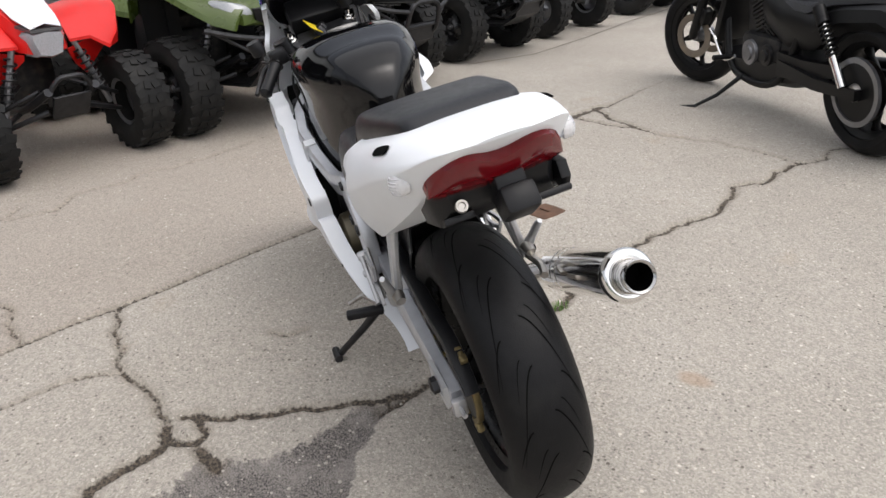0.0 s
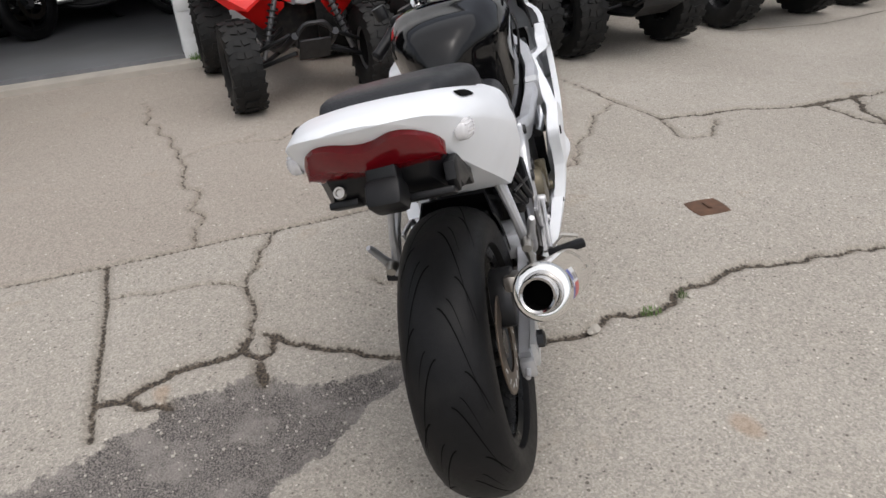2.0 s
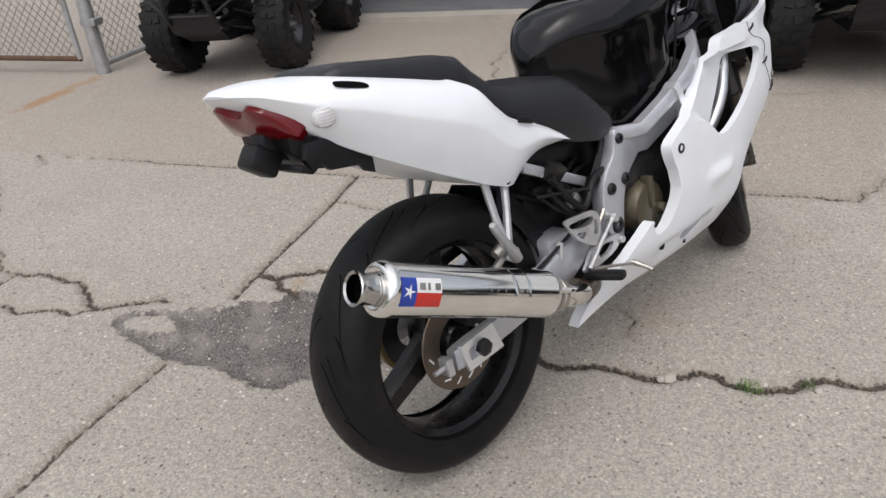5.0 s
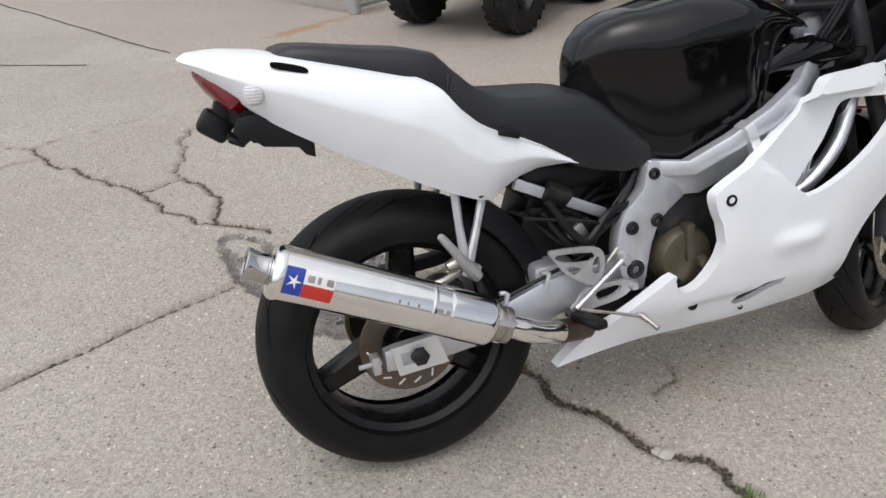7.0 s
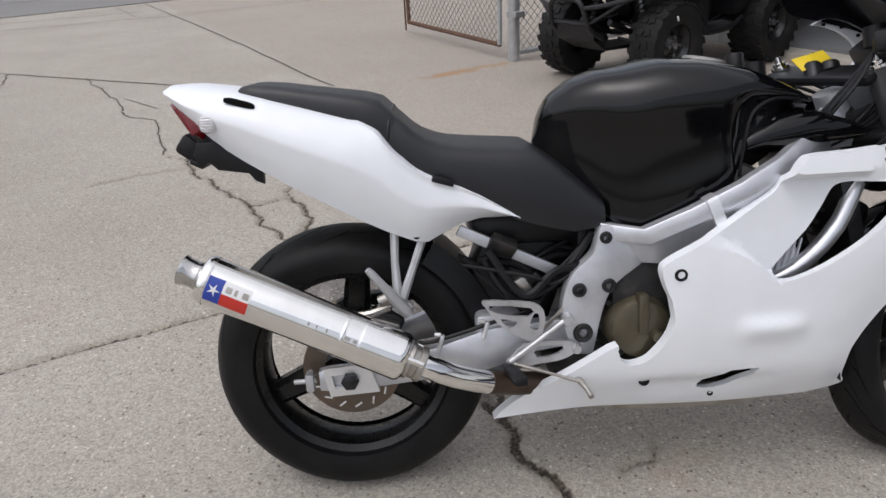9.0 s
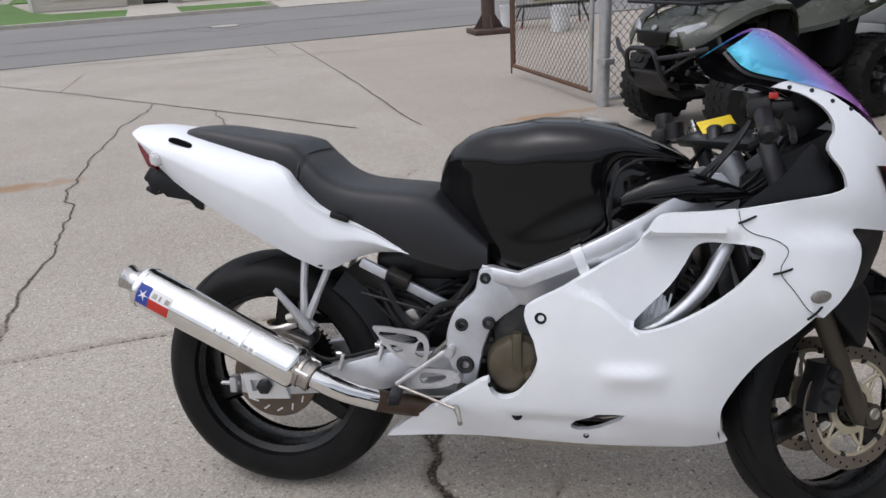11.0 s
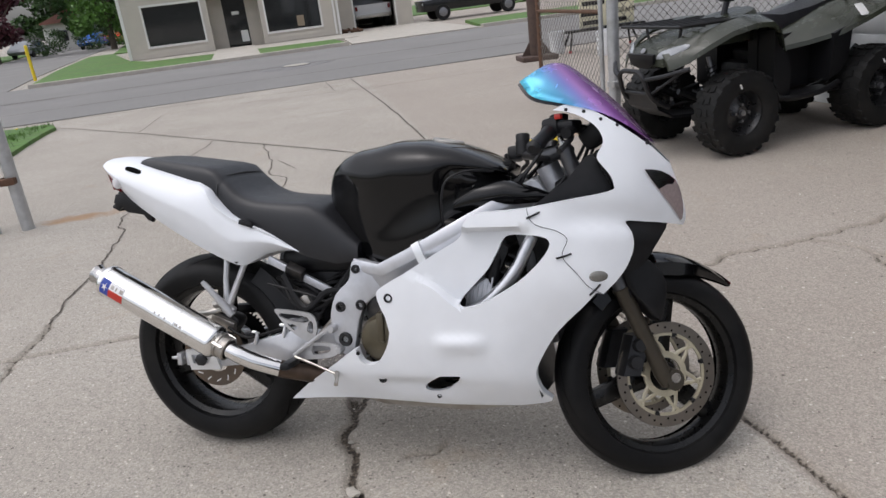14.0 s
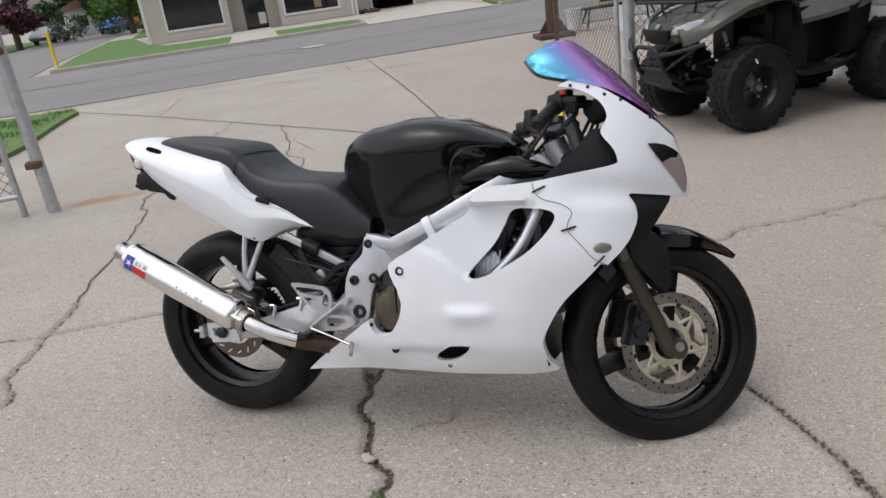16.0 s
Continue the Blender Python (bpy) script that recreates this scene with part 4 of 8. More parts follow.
for x in (-0.180, -0.174, -0.163, -0.14, -0.10, -0.04, 0.02, 0.07, 0.11, 0.135, 0.154):
    w = interp(x, [-0.18, -0.165, -0.12, 0.0, 0.10, 0.155], [0.078, 0.098, 0.112, 0.128, 0.138, 0.135])
    rings.append(pad_ring(x, w, interp(x, qx_, qz_) - 0.01, interp(x, px_, pz_) - (0.006 if x > 0.15 else 0)))
pillion = part("pillion_seat", loft(rings), VINYL, bike, "black vinyl pillion seat pad")
rings = []
for x in (0.110, 0.125, 0.14, 0.155, 0.175, 0.195, 0.22, 0.25, 0.29, 0.33, 0.37, 0.41, 0.45, 0.49, 0.525, 0.553):
    zt = interp(x, [0.110, 0.128, 0.146, 0.176, 0.206, 0.242, 0.300, 0.378, 0.417, 0.46, 0.506, 0.553], [0.872, 0.866, 0.852, 0.822, 0.803, 0.792, 0.785, 0.779, 0.775, 0.745, 0.705, 0.66])
    zb = interp(x, [0.125, 0.17, 0.22, 0.28, 0.374, 0.43, 0.49, 0.553], [0.79, 0.745, 0.715, 0.69, 0.635, 0.618, 0.604, 0.610])
    w = interp(x, [0.125, 0.17, 0.24, 0.3, 0.4, 0.48, 0.553], [0.137, 0.146, 0.152, 0.153, 0.153, 0.150, 0.140])
    rings.append(pad_ring(x, w, zb, zt))
part("rider_seat", loft(rings), VINYL, bike, "black vinyl rider seat, sloping to the tank")
bm = bmesh.new()
for s in (-1, 1):
    tube(bm, curve_pts([(0.132, s * 0.0, 0.868), (0.131, s * 0.09, 0.864), (0.126, s * 0.130, 0.848), (0.120, s * 0.137, 0.81)], 5), 0.004, 6)
part("seat_piping", bm, VINYL, bike)
for s in (-1, 1):
    part("seat_tab", block(pose(0.225, s * 0.166, 0.728, 0, 18, 0), 0.045, 0.01, 0.014, 0.003), BLACK_PL, bike)

# tank
T_TOP = [(0.428, 0.782), (0.432, 0.805), (0.441, 0.836), (0.465, 0.872), (0.505, 0.900), (0.550, 0.917), (0.599, 0.923), (0.672, 0.937), (0.758, 0.934), (0.842, 0.916), (0.906, 0.890), (0.962, 0.862), (0.985, 0.845)]
T_BOT = [(0.428, 0.762), (0.455, 0.730), (0.506, 0.68), (0.555, 0.630), (0.58, 0.610), (0.62, 0.600), (0.70, 0.628), (0.80, 0.682), (0.90, 0.738), (0.985, 0.80)]
# half-widths of the shoulder, and of the knee hollows below it
T_W = [(0.428, 0.010), (0.437, 0.030), (0.456, 0.055), (0.495, 0.088), (0.545, 0.120), (0.62, 0.152), (0.70, 0.168), (0.78, 0.174), (0.86, 0.164), (0.95, 0.134), (0.985, 0.11)]
T_K = [(0.428, 0.010), (0.456, 0.050), (0.50, 0.082), (0.55, 0.106), (0.60, 0.128), (0.66, 0.148), (0.72, 0.160), (0.80, 0.167), (0.88, 0.156), (0.95, 0.130), (0.985, 0.11)]
ttx, ttz = zip(*T_TOP)
tbx, tbz = zip(*T_BOT)
twx, tww = zip(*T_W)
kx, kw = zip(*T_K)
TSEC = curve_pts([(0.98, 0.0, 0), (0.99, 0.14, 0), (0.98, 0.30, 0), (0.985, 0.46, 0), (1.0, 0.60, 0), (0.995, 0.70, 0), (0.96, 0.79, 0), (0.87, 0.88, 0), (0.70, 0.955, 0), (0.38, 0.99, 0), (0.0, 1.0, 0)], 4)
rings = []
for x in list(np.linspace(0.428, 0.505, 9)) + list(np.linspace(0.53, 0.985, 20)):
    a, b, w = interp(x, tbx, tbz), interp(x, ttx, ttz), interp(x, twx, tww)
    half = []
    for p in TSEC:
        y = w * p.x
        # knee hollow low at the back, and step for the front air-duct
        blend = 1 / (1 + math.exp((p.y - 0.66 - 0.35 * max(0, x - 0.60)) / 0.055))
        y = p.x * (w + (interp(x, kx, kw) - w) * blend)
        y -= 0.030 * (1 / (1 + math.exp(-(x - 0.825) / 0.010))) * (1 / (1 + math.exp((p.y - 0.70) / 0.05)))
        half.append((x, max(0, y), a + (b - a) * p.y))
    rings.append([Vector(p) for p in half] + [Vector((p[0], -p[1], p[2])) for p in half[-2::-1]])
tank = part("fuel_tank", loft(rings), TANK, bike, "glossy black fuel tank with knee hollows", 60)
cap = part("filler_cap", turned([(0, 0.002), (0.028, 0.002), (0.031, 0.005), (0.042, 0.004), (0.046, 0.0), (0.046, -0.01), (0, -0.01)], pose(0.80, 0, 0.926, 0, 12, 0) @ pose(0, 0, 0, 90, 0, 0), 28), DULL, tank, "round metal filler cap")
for s in (-1, 1):
    bm = bmesh.new()
    tube(bm, curve_pts([(0.818, s * 0.158, 0.70), (0.816, s * 0.168, 0.74), (0.820, s * 0.174, 0.79), (0.836, s * 0.168, 0.829), (0.885, s * 0.146, 0.848), (0.95, s * 0.118, 0.842)], 6), 0.0035, 6)
    part("tank_seam", bm, BLACK_PL, tank)
    # air duct beside the steering head
    bm = loft([[Vector((x, s * (w * math.cos(a) * 0.35 + yo), z + h * math.sin(a))) for a in np.linspace(0, 2 * math.pi, 12, endpoint=False)] for x, yo, w, z, h in ((0.84, 0.115, 0.07, 0.755, 0.02), (0.90, 0.12, 0.08, 0.775, 0.038), (0.98, 0.12, 0.08, 0.785, 0.035), (1.06, 0.115, 0.06, 0.775, 0.02), (1.10, 0.11, 0.04, 0.77, 0.008))])
    part("air_duct", bm, TANK, bike, "black air duct cover")
    part("tank_bolt", turned([(0, 0.004), (0.008, 0.003), (0.010, 0), (0, 0)], pose(0.90, s * 0.128, 0.80) @ pose(0, 0, 0, 0, 0, 0 if s > 0 else 180), 10), DULL, tank)

# frame
for s in (-1, 1):
    sec = [(0.56, 0.575, 0.085, 0.030, 0.135), (0.64, 0.568, 0.076, 0.034, 0.160), (0.73, 0.610, 0.076, 0.034, 0.180), (0.82, 0.655, 0.078, 0.034, 0.190), (0.90, 0.697, 0.078, 0.034, 0.176), (1.0, 0.745, 0.08, 0.034, 0.11), (1.06, 0.77, 0.09, 0.034, 0.05)]
    rings = []
    for x, z, h, t, y in sec:
        c = Vector((x, s * y, z))
        rings.append([c + Vector((-b * h * 0.22, s * t / 2 * a, h / 2 * b)) for a, b in ((-1, -0.8), (-0.75, -1), (0.1, -1), (0.35, -0.8), (0.55, 0.0), (0.95, 0.16), (1.05, 0.24), (0.85, 0.9), (0.65, 1), (-0.75, 1), (-1, 0.8))])
    part("frame_spar", loft(rings), ALU, bike, "silver twin-spar frame beam")
    part("spar_collar", loft([[Vector((x - b * 0.017, s * (0.187 + a * 0.021), 0.629 + (x - 0.765) * 0.5 + b * 0.041)) for a, b in ((-1, -0.8), (-0.75, -1), (0.75, -1), (1, -0.8), (1, 0.8), (0.75, 1), (-0.75, 1), (-1, 0.8))] for x in (0.752, 0.772)]), BRIGHT, bike, "polished welded collar on the frame beam")
    plate = smooth2([(0.541, 0.612), (0.575, 0.612), (0.62, 0.585), (0.635, 0.54), (0.575, 0.49), (0.548, 0.44), (0.530, 0.36), (0.520, 0.335), (0.485, 0.345), (0.462, 0.40), (0.459, 0.455), (0.480, 0.515), (0.522, 0.556), (0.532, 0.59)], 4)
    bm = prism(bmesh.new(), plate, s * 0.118, s * 0.155, 0.006)
    pl = part("pivot_plate", bm, ALU, bike, "silver cast pivot plate")
    for x, z, r, mat in ((0.55, 0.590, 0.011, DARKMETAL), (0.495, 0.481, 0.013, DARKMETAL), (0.557, 0.487, 0.013, DARKMETAL), (0.502, 0.386, 0.018, DARKMETAL)):
        bm = turned([(0, -0.002), (r * 0.5, -0.002), (r * 0.6, 0.005), (r, 0.005), (r * 1.15, 0.002), (r * 1.2, -0.004), (0, -0.004)], pose(x, s * 0.157, z) @ pose(0, 0, 0, 0, 0, 0 if s > 0 else 180), 16)
        part("frame_bolt", bm, mat, pl)
    # seat subframe rail and passenger peg hanger
    bm = bmesh.new()
    box(bm, pose(0.355, s * 0.108, 0.562, 0, 26.7, 0), 0.23, 0.014, 0.024, 0.004)
    part("subframe_rail", bm, ALU, bike)
    hang = part("peg_hanger", tube(tube(bmesh.new(), [(0.121, s * 0.118, 0.632), (0.118, s * 0.134, 0.56), (0.120, s * 0.146, 0.487)], [0.0095, 0.0085, 0.0105]), [(0.184, s * 0.115, 0.618), (0.156, s * 0.133, 0.55), (0.129, s * 0.146, 0.485)], [0.0095, 0.0085, 0.0105]), CAST, bike, "silver passenger footrest hanger")
    bm = bmesh.new()
    tube(bm, [(0.140, s * 0.156, 0.452), (0.128, s * 0.158, 0.470), (0.098, s * 0.166, 0.512), (0.070, s * 0.175, 0.552), (0.064, s * 0.178, 0.560)], [0.012, 0.0145, 0.0095, 0.0085, 0.006], 10)
    box(bm, pose(0.128, s * 0.150, 0.468, 0, 35, 0), 0.036, 0.018, 0.034, 0.005)
    part("passenger_peg", bm, CAST, hang)
    part("peg_spring", bar([(0.112, s * 0.150, 0.486), (0.098, s * 0.152, 0.490), (0.080, s * 0.152, 0.484)], [0.011, 0.014, 0.011], 12), DULL, hang, "worn steel footrest pivot")


# fairing: distance of the skin from the middle plane
SKIN_Z = soft([0.19, 0.24, 0.30, 0.40, 0.53, 0.70, 0.80, 0.90, 1.0], [0.130, 0.178, 0.222, 0.244, 0.254, 0.250, 0.238, 0.205, 0.170], 0.022)
SKIN_X = soft([0.35, 0.5, 0.7, 1.0, 1.12, 1.22, 1.30, 1.36, 1.41, 1.435, 1.47], [0.80, 0.90, 0.98, 1.0, 0.99, 0.92, 0.75, 0.50, 0.22, 0.04, -0.2], 0.022)
CHIN_X = soft([0.86, 1.0, 1.09, 1.2], [1, 0.97, 0.82, 0.75], 0.03)
CHIN_Z = soft([0.36, 0.56], [1, 0], 0.04)
SCOOP_LOW = soft([0.70, 0.758, 0.803, 0.835, 0.858, 0.875, 0.892, 0.932, 0.987, 1.042, 1.085], [0.604, 0.580, 0.555, 0.527, 0.505, 0.503, 0.511, 0.524, 0.553, 0.591, 0.634], 0.006)
SCOOP_X = soft([0.70, 0.77, 0.86, 0.93, 1.01, 1.06], [0, 0.22, 0.75, 1, 1, 0], 0.018)


def skin(x, z, scoop=1.0):
    a, f = SKIN_Z(z), SKIN_X(x)
    f *= 1 - (1 - CHIN_X(x)) * CHIN_Z(z)
    w = a * f
    w += 0.015 * math.exp(-((x - 0.863) / 0.062) ** 4 - ((z - 0.410) / (0.016 if z > 0.41 else 0.030)) ** 2)
    # scoop that leads into the vent: a crisp lower edge, fading out towards the tank
    low = SCOOP_LOW(x)
    rise = min(1, max(0, (z - low) / 0.013)) * min(1, max(0, (0.712 - z) / 0.018))
    w -= 0.050 * scoop * rise * SCOOP_X(x)
    # stepped ledge that leads into the low slot
    w -= 0.016 * interp(z, [0.225, 0.272, 0.286, 0.294], [0, 1, 0.7, 0]) * interp(x, [0.58, 0.66, 0.80, 0.90], [0, 1, 1, 0])
    # long tail under the link pipe, and the drawn-in upper rear corner
    w += 0.035 * interp(x, [0.31, 0.52], [1, 0]) * interp(z, [0.19, 0.26], [1, 0])
    w -= 0.004 * interp(x, [0.62, 0.78], [1, 0]) * interp(z, [0.40, 0.50, 0.60], [0, 1, 0.6])
    # soft undercut that runs forward below the cockpit edge to the nose
    if x > 1.08:
        low, high = interp(x, [1.19, 1.265, 1.32, 1.39], [0.725, 0.717, 0.708, 0.695]), interp(x, [1.19, 1.265, 1.335, 1.39], [0.776, 0.771, 0.751, 0.716])
        k = interp(z, [low - 0.040, low - 0.012, low, high], [0, 0.8, 1, 0])
        w -= 0.016 * k * k * (3 - 2 * k) * interp(x, [1.10, 1.20, 1.35, 1.40], [0, 1, 1, 0])
    return max(0.008, w)


SEAM = [(1.054, 0.755), (1.062, 0.727), (1.083, 0.711), (1.125, 0.698), (1.150, 0.676), (1.137, 0.636), (1.170, 0.592), (1.198, 0.556), (1.231, 0.535)]
seam = smooth2(SEAM, 4, False)
MAIN = (smooth2([(0.660, 0.476), (0.649, 0.500), (0.640, 0.535), (0.655, 0.556), (0.723, 0.594), (0.816, 0.648), (0.865, 0.676), (0.885, 0.708), (0.902, 0.735), (0.924, 0.746), (1.0, 0.750)], 4, False)
        + seam
        + smooth2([(1.215, 0.540), (1.175, 0.497), (1.136, 0.459), (1.105, 0.422), (1.073, 0.368), (1.053, 0.318), (1.062, 0.259), (1.084, 0.224), (1.06, 0.212)], 4, False)
        + smooth2([(1.0, 0.206), (0.80, 0.200), (0.63, 0.203), (0.49, 0.203), (0.36, 0.197)], 3, False) + [(0.308, 0.195)]
        + smooth2([(0.318, 0.205), (0.37, 0.248), (0.44, 0.296), (0.545, 0.372)], 3, False)
        + smooth2([(0.560, 0.378), (0.567, 0.345), (0.590, 0.331), (0.625, 0.345), (0.657, 0.392), (0.669, 0.432)], 4, False))
# the other side closes over the crankcase with no cut-out
LEFT = MAIN[:-len(smooth2([(0.560, 0.378), (0.567, 0.345), (0.590, 0.331), (0.625, 0.345), (0.657, 0.392), (0.669, 0.432)], 4, False))] + smooth2([(0.575, 0.395), (0.615, 0.440), (0.645, 0.475)], 3, False)
VENT = smooth2([(0.990, 0.680), (1.043, 0.688), (1.079, 0.687), (1.103, 0.678), (1.106, 0.660), (1.085, 0.628), (1.042, 0.585), (0.987, 0.547), (0.932, 0.518), (0.892, 0.505), (0.868, 0.507), (0.868, 0.519), (0.892, 0.546), (0.938, 0.594), (0.966, 0.640)], 4)
LOWVENT = [(0.741, 0.254), (0.740, 0.262), (0.750, 0.274), (0.770, 0.290), (0.795, 0.307), (0.830, 0.309), (0.854, 0.309), (0.846, 0.294), (0.828, 0.275), (0.805, 0.258), (0.780, 0.249), (0.755, 0.248)]
UPPER = (smooth2([(1.054, 0.756), (1.15, 0.771), (1.250, 0.786), (1.260, 0.802), (1.250, 0.828), (1.222, 0.868), (1.237, 0.904), (1.222, 0.940), (1.185, 0.968), (1.150, 0.982)], 4, False)
         + smooth2([(1.118, 0.988), (1.150, 1.000), (1.195, 0.990), (1.246, 0.962), (1.300, 0.924), (1.352, 0.882)], 4, False)
         + smooth2([(1.394, 0.838), (1.420, 0.760), (1.432, 0.700), (1.424, 0.676)], 4, False)
         + smooth2([(1.383, 0.690), (1.330, 0.702), (1.285, 0.709), (1.300, 0.680), (1.304, 0.645), (1.288, 0.600), (1.262, 0.565)], 3, False)
         + seam[::-1][:-1])
CREASES = [[(x, SCOOP_LOW(x) + d) for x in np.linspace(0.715, 0.862, 24)] for d in (0.0, 0.013)]
CREASES += [[(x, z) for x in np.linspace(0.90, 1.075, 20)] for z in (0.712, 0.694)]
for s in (-1, 1):
    main = part("side_fairing", shell(MAIN if s < 0 else LEFT, [VENT, LOWVENT], skin if s < 0 else (lambda x, z: skin(x, z, 0.25)), 0.004, 0.013, s, 0.030 if s < 0 else 0.045, 0.018, CREASES), WHITE, bike, "white painted side fairing with vents", 50)
    upper = part("upper_fairing", shell(UPPER, [], lambda x, z: skin(x, z) + 0.001, 0.004, 0.022, s, 0.016), WHITE, bike, "white painted nose fairing, cracked and stitched", 50)
    for x, z, r in ((0.675, 0.528, 0.012), (0.622, 0.285, 0.011), (0.775, 0.232, 0.006), (0.565, 0.366, 0.005)):
        bm = turned([(0, -0.001), (r * 0.55, -0.001), (r * 0.65, 0.002), (r, 0.0025), (r * 1.1, -0.001), (0, -0.006)], pose(x, s * skin(x, z), z) @ pose(0, 0, 0, 0, 0, 0 if s > 0 else 180), 16)
        part("fairing_bolt", bm, BLACK_PL, main)
    # crack along the panel joint and its three wire stitches
    bm = bmesh.new()
    for (x, z), (x2, z2) in zip(seam, seam[1:]):
        tube(bm, [(x, s * (skin(x, z) + 0.001), z), (x2, s * (skin(x2, z2) + 0.001), z2)], 0.0008, 5)
    part("crack_line", bm, BLACK_PL, upper, "dark crack along the panel joint")
    for x, z, dx, dz in ((1.070, 0.738, 0.016, 0.007), (1.141, 0.636, 0.018, 0.005), (1.212, 0.548, 0.013, 0.013)):
        bm = tube(bmesh.new(), curve_pts([(x + dx * f, s * (skin(x + dx * f, z + dz * f) + 0.001 + 0.004 * (1 - f * f)), z + dz * f) for f in (-1, -0.4, 0.3, 1)], 3), 0.0025, 6)
        part("wire_stitch", bm, BLACK_PL, upper, "black wire stitch")
    # oval side indicator
    c = (1.222, s * (skin(1.222, 0.582) - 0.002), 0.582)
    bm = bmesh.new()
    bmesh.ops.create_uvsphere(bm, u_segments=20, v_segments=10, radius=1, matrix=Matrix.Translation(c) @ pose(0, 0, 0, 0, 0, -s * 28) @ Matrix.Diagonal((0.026, 0.008, 0.0145, 1)))
    part("side_indicator", bm, SMOKE_LENS, upper, "oval smoked side indicator")
    # headlight
    HL = [(1.332, 0.831), (1.352, 0.829), (1.372, 0.823), (1.391, 0.811), (1.406, 0.797), (1.415, 0.778), (1.421, 0.757), (1.425, 0.735), (1.426, 0.714), (1.423, 0.694), (1.418, 0.690), (1.408, 0.709), (1.396, 0.730), (1.382, 0.752), (1.367, 0.775), (1.349, 0.803)]
    hl = part("headlight", shell(HL, [], lambda x, z: skin(x, z) + 0.006, 0.008, 0.010, s), HEAD_LENS, bike, "clear headlight lens")
    HM = [(1.333, 0.8305), (1.352, 0.8285), (1.372, 0.8225), (1.391, 0.8105), (1.405, 0.7965), (1.400, 0.786), (1.386, 0.788), (1.366, 0.779), (1.350, 0.803)]
    part("headlight_mask", shell(HM, [], lambda x, z: skin(x, z) + 0.0075, 0.006, 0.008, s), SMOKED, hl, "dark smoked upper corner of the lens")
    # black duct beneath the headlight
    BV = smooth2([(1.280, 0.712), (1.335, 0.700), (1.385, 0.690), (1.355, 0.636), (1.320, 0.590), (1.282, 0.590), (1.302, 0.628), (1.299, 0.672)], 3)
    part("nose_duct", shell(BV, [], lambda x, z: skin(x, z) - 0.012, 0.03, 0.02, s), BLACK_PL, bike, "black plastic nose duct")
    # inner cockpit panel
    IP = smooth2([(1.06, 0.745), (1.16, 0.765), (1.245, 0.785), (1.252, 0.800), (1.235, 0.83), (1.215, 0.868), (1.195, 0.872), (1.15, 0.82), (1.09, 0.775)], 3)
    part("inner_panel", shell(IP, [], lambda x, z: skin(x, z) - 0.035, 0.006, 0.02, s), BLACK_PL, bike, "black inner fairing panel")
    # side of the screen mount
    for x, z in ((1.150, 0.987), (1.192, 0.980), (1.232, 0.959), (1.270, 0.943), (1.338, 0.894)):
        bm = turned([(0, 0.003), (0.003, 0.0026), (0.0045, 0.001), (0.0045, -0.003), (0, -0.003)], pose(x, s * (skin(x, z) + 0.001), z) @ pose(0, 0, 0, 0, 0, 0 if s > 0 else 180), 10)
        part("screen_bolt", bm, DARKMETAL, upper)
# belly: dark underside and inner duct wall
bm = loft([[Vector((x, y, z)) for y, z in ((-w, zt), (-w * 0.8, zb), (w * 0.8, zb), (w, zt))] for x, w, zt, zb in ((0.45, 0.12, 0.245, 0.200), (0.6, 0.15, 0.235, 0.182), (0.85, 0.15, 0.22, 0.176), (0.97, 0.13, 0.23, 0.19))])
part("exhaust_collector", bm, DULL, bike, "rusty steel exhaust collector under the engine")
bm = loft([[Vector((x, s * 0.17, z)) for s in (-1, 1)] + [Vector((x + 0.03, 0, z + 0.01))] for x, z in ((1.06, 0.24), (1.04, 0.33), (1.08, 0.42))])
part("belly_duct", bm, BLACK_PL, bike)

# windscreen
bm = bmesh.new()
rows = []
for f in np.linspace(0, 1, 25):
    top = curve_pts([(1.105, 0, 1.112), (1.140, 0, 1.106), (1.198, 0, 1.062), (1.255, 0, 1.010), (1.305, 0, 0.955), (1.354, 0, 0.892)], 24)
    edge = curve_pts([(1.034, 0.148, 1.064), (1.072, 0.172, 1.022), (1.150, 0.172, 1.000), (1.235, 0.162, 0.973), (1.300, 0.142, 0.935), (1.362, 0.08, 0.885)], 24)
    i = int(round(f * (len(top) - 1)))
    a, e = top[i], edge[i]
    row = []
    for g in np.linspace(-1, 1, 21):
        k = abs(g)
        q = Vector((a.x + (e.x - a.x) * k ** 2.2, 0, a.z + (e.z - a.z) * k ** 2.0))
        q.y = math.copysign(e.y * math.sin(k * math.pi / 2) ** 0.9, g)
        row.append(q)
    rows.append(row)
add_rings(bm, rows, False)
bmesh.ops.solidify(bm, geom=bm.faces[:], thickness=0.003)
lining = bmesh.new()
add_rings(lining, [[Vector((p.x - 0.006, p.y * 0.965, p.z - 0.007)) for p in r] for r in rows], False)
part("screen_lining", lining, SMOKED, bike, "dark smoked inner face of the windscreen", 60)
part("windscreen", bm, SCREEN, bike, "tinted windscreen with its iridescent blue to violet sheen painted on", 60)

# front end, turned to the left on its steering axis
CASTER = radians(24)
AX = Vector((-math.sin(CASTER), 0, math.cos(CASTER)))
PIV = Vector((1.20, 0, 0.62))
HEAD = Matrix.Translation(PIV + Vector((0, 0.028, -0.010))) @ Matrix.Rotation(radians(33.4), 4, AX) @ Matrix.Translation(-PIV)
FWC = Vector((1.350, 0, 0.291))
STEER = Matrix.Translation(PIV + Vector((-0.002, 0.027, -0.031))) @ Matrix.Rotation(radians(29.7), 4, AX) @ Matrix.Translation(FWC - PIV) @ pose(0, 0, 0, 3.9) @ Matrix.Translation(-FWC)
FW = STEER @ Matrix.Translation(FWC)
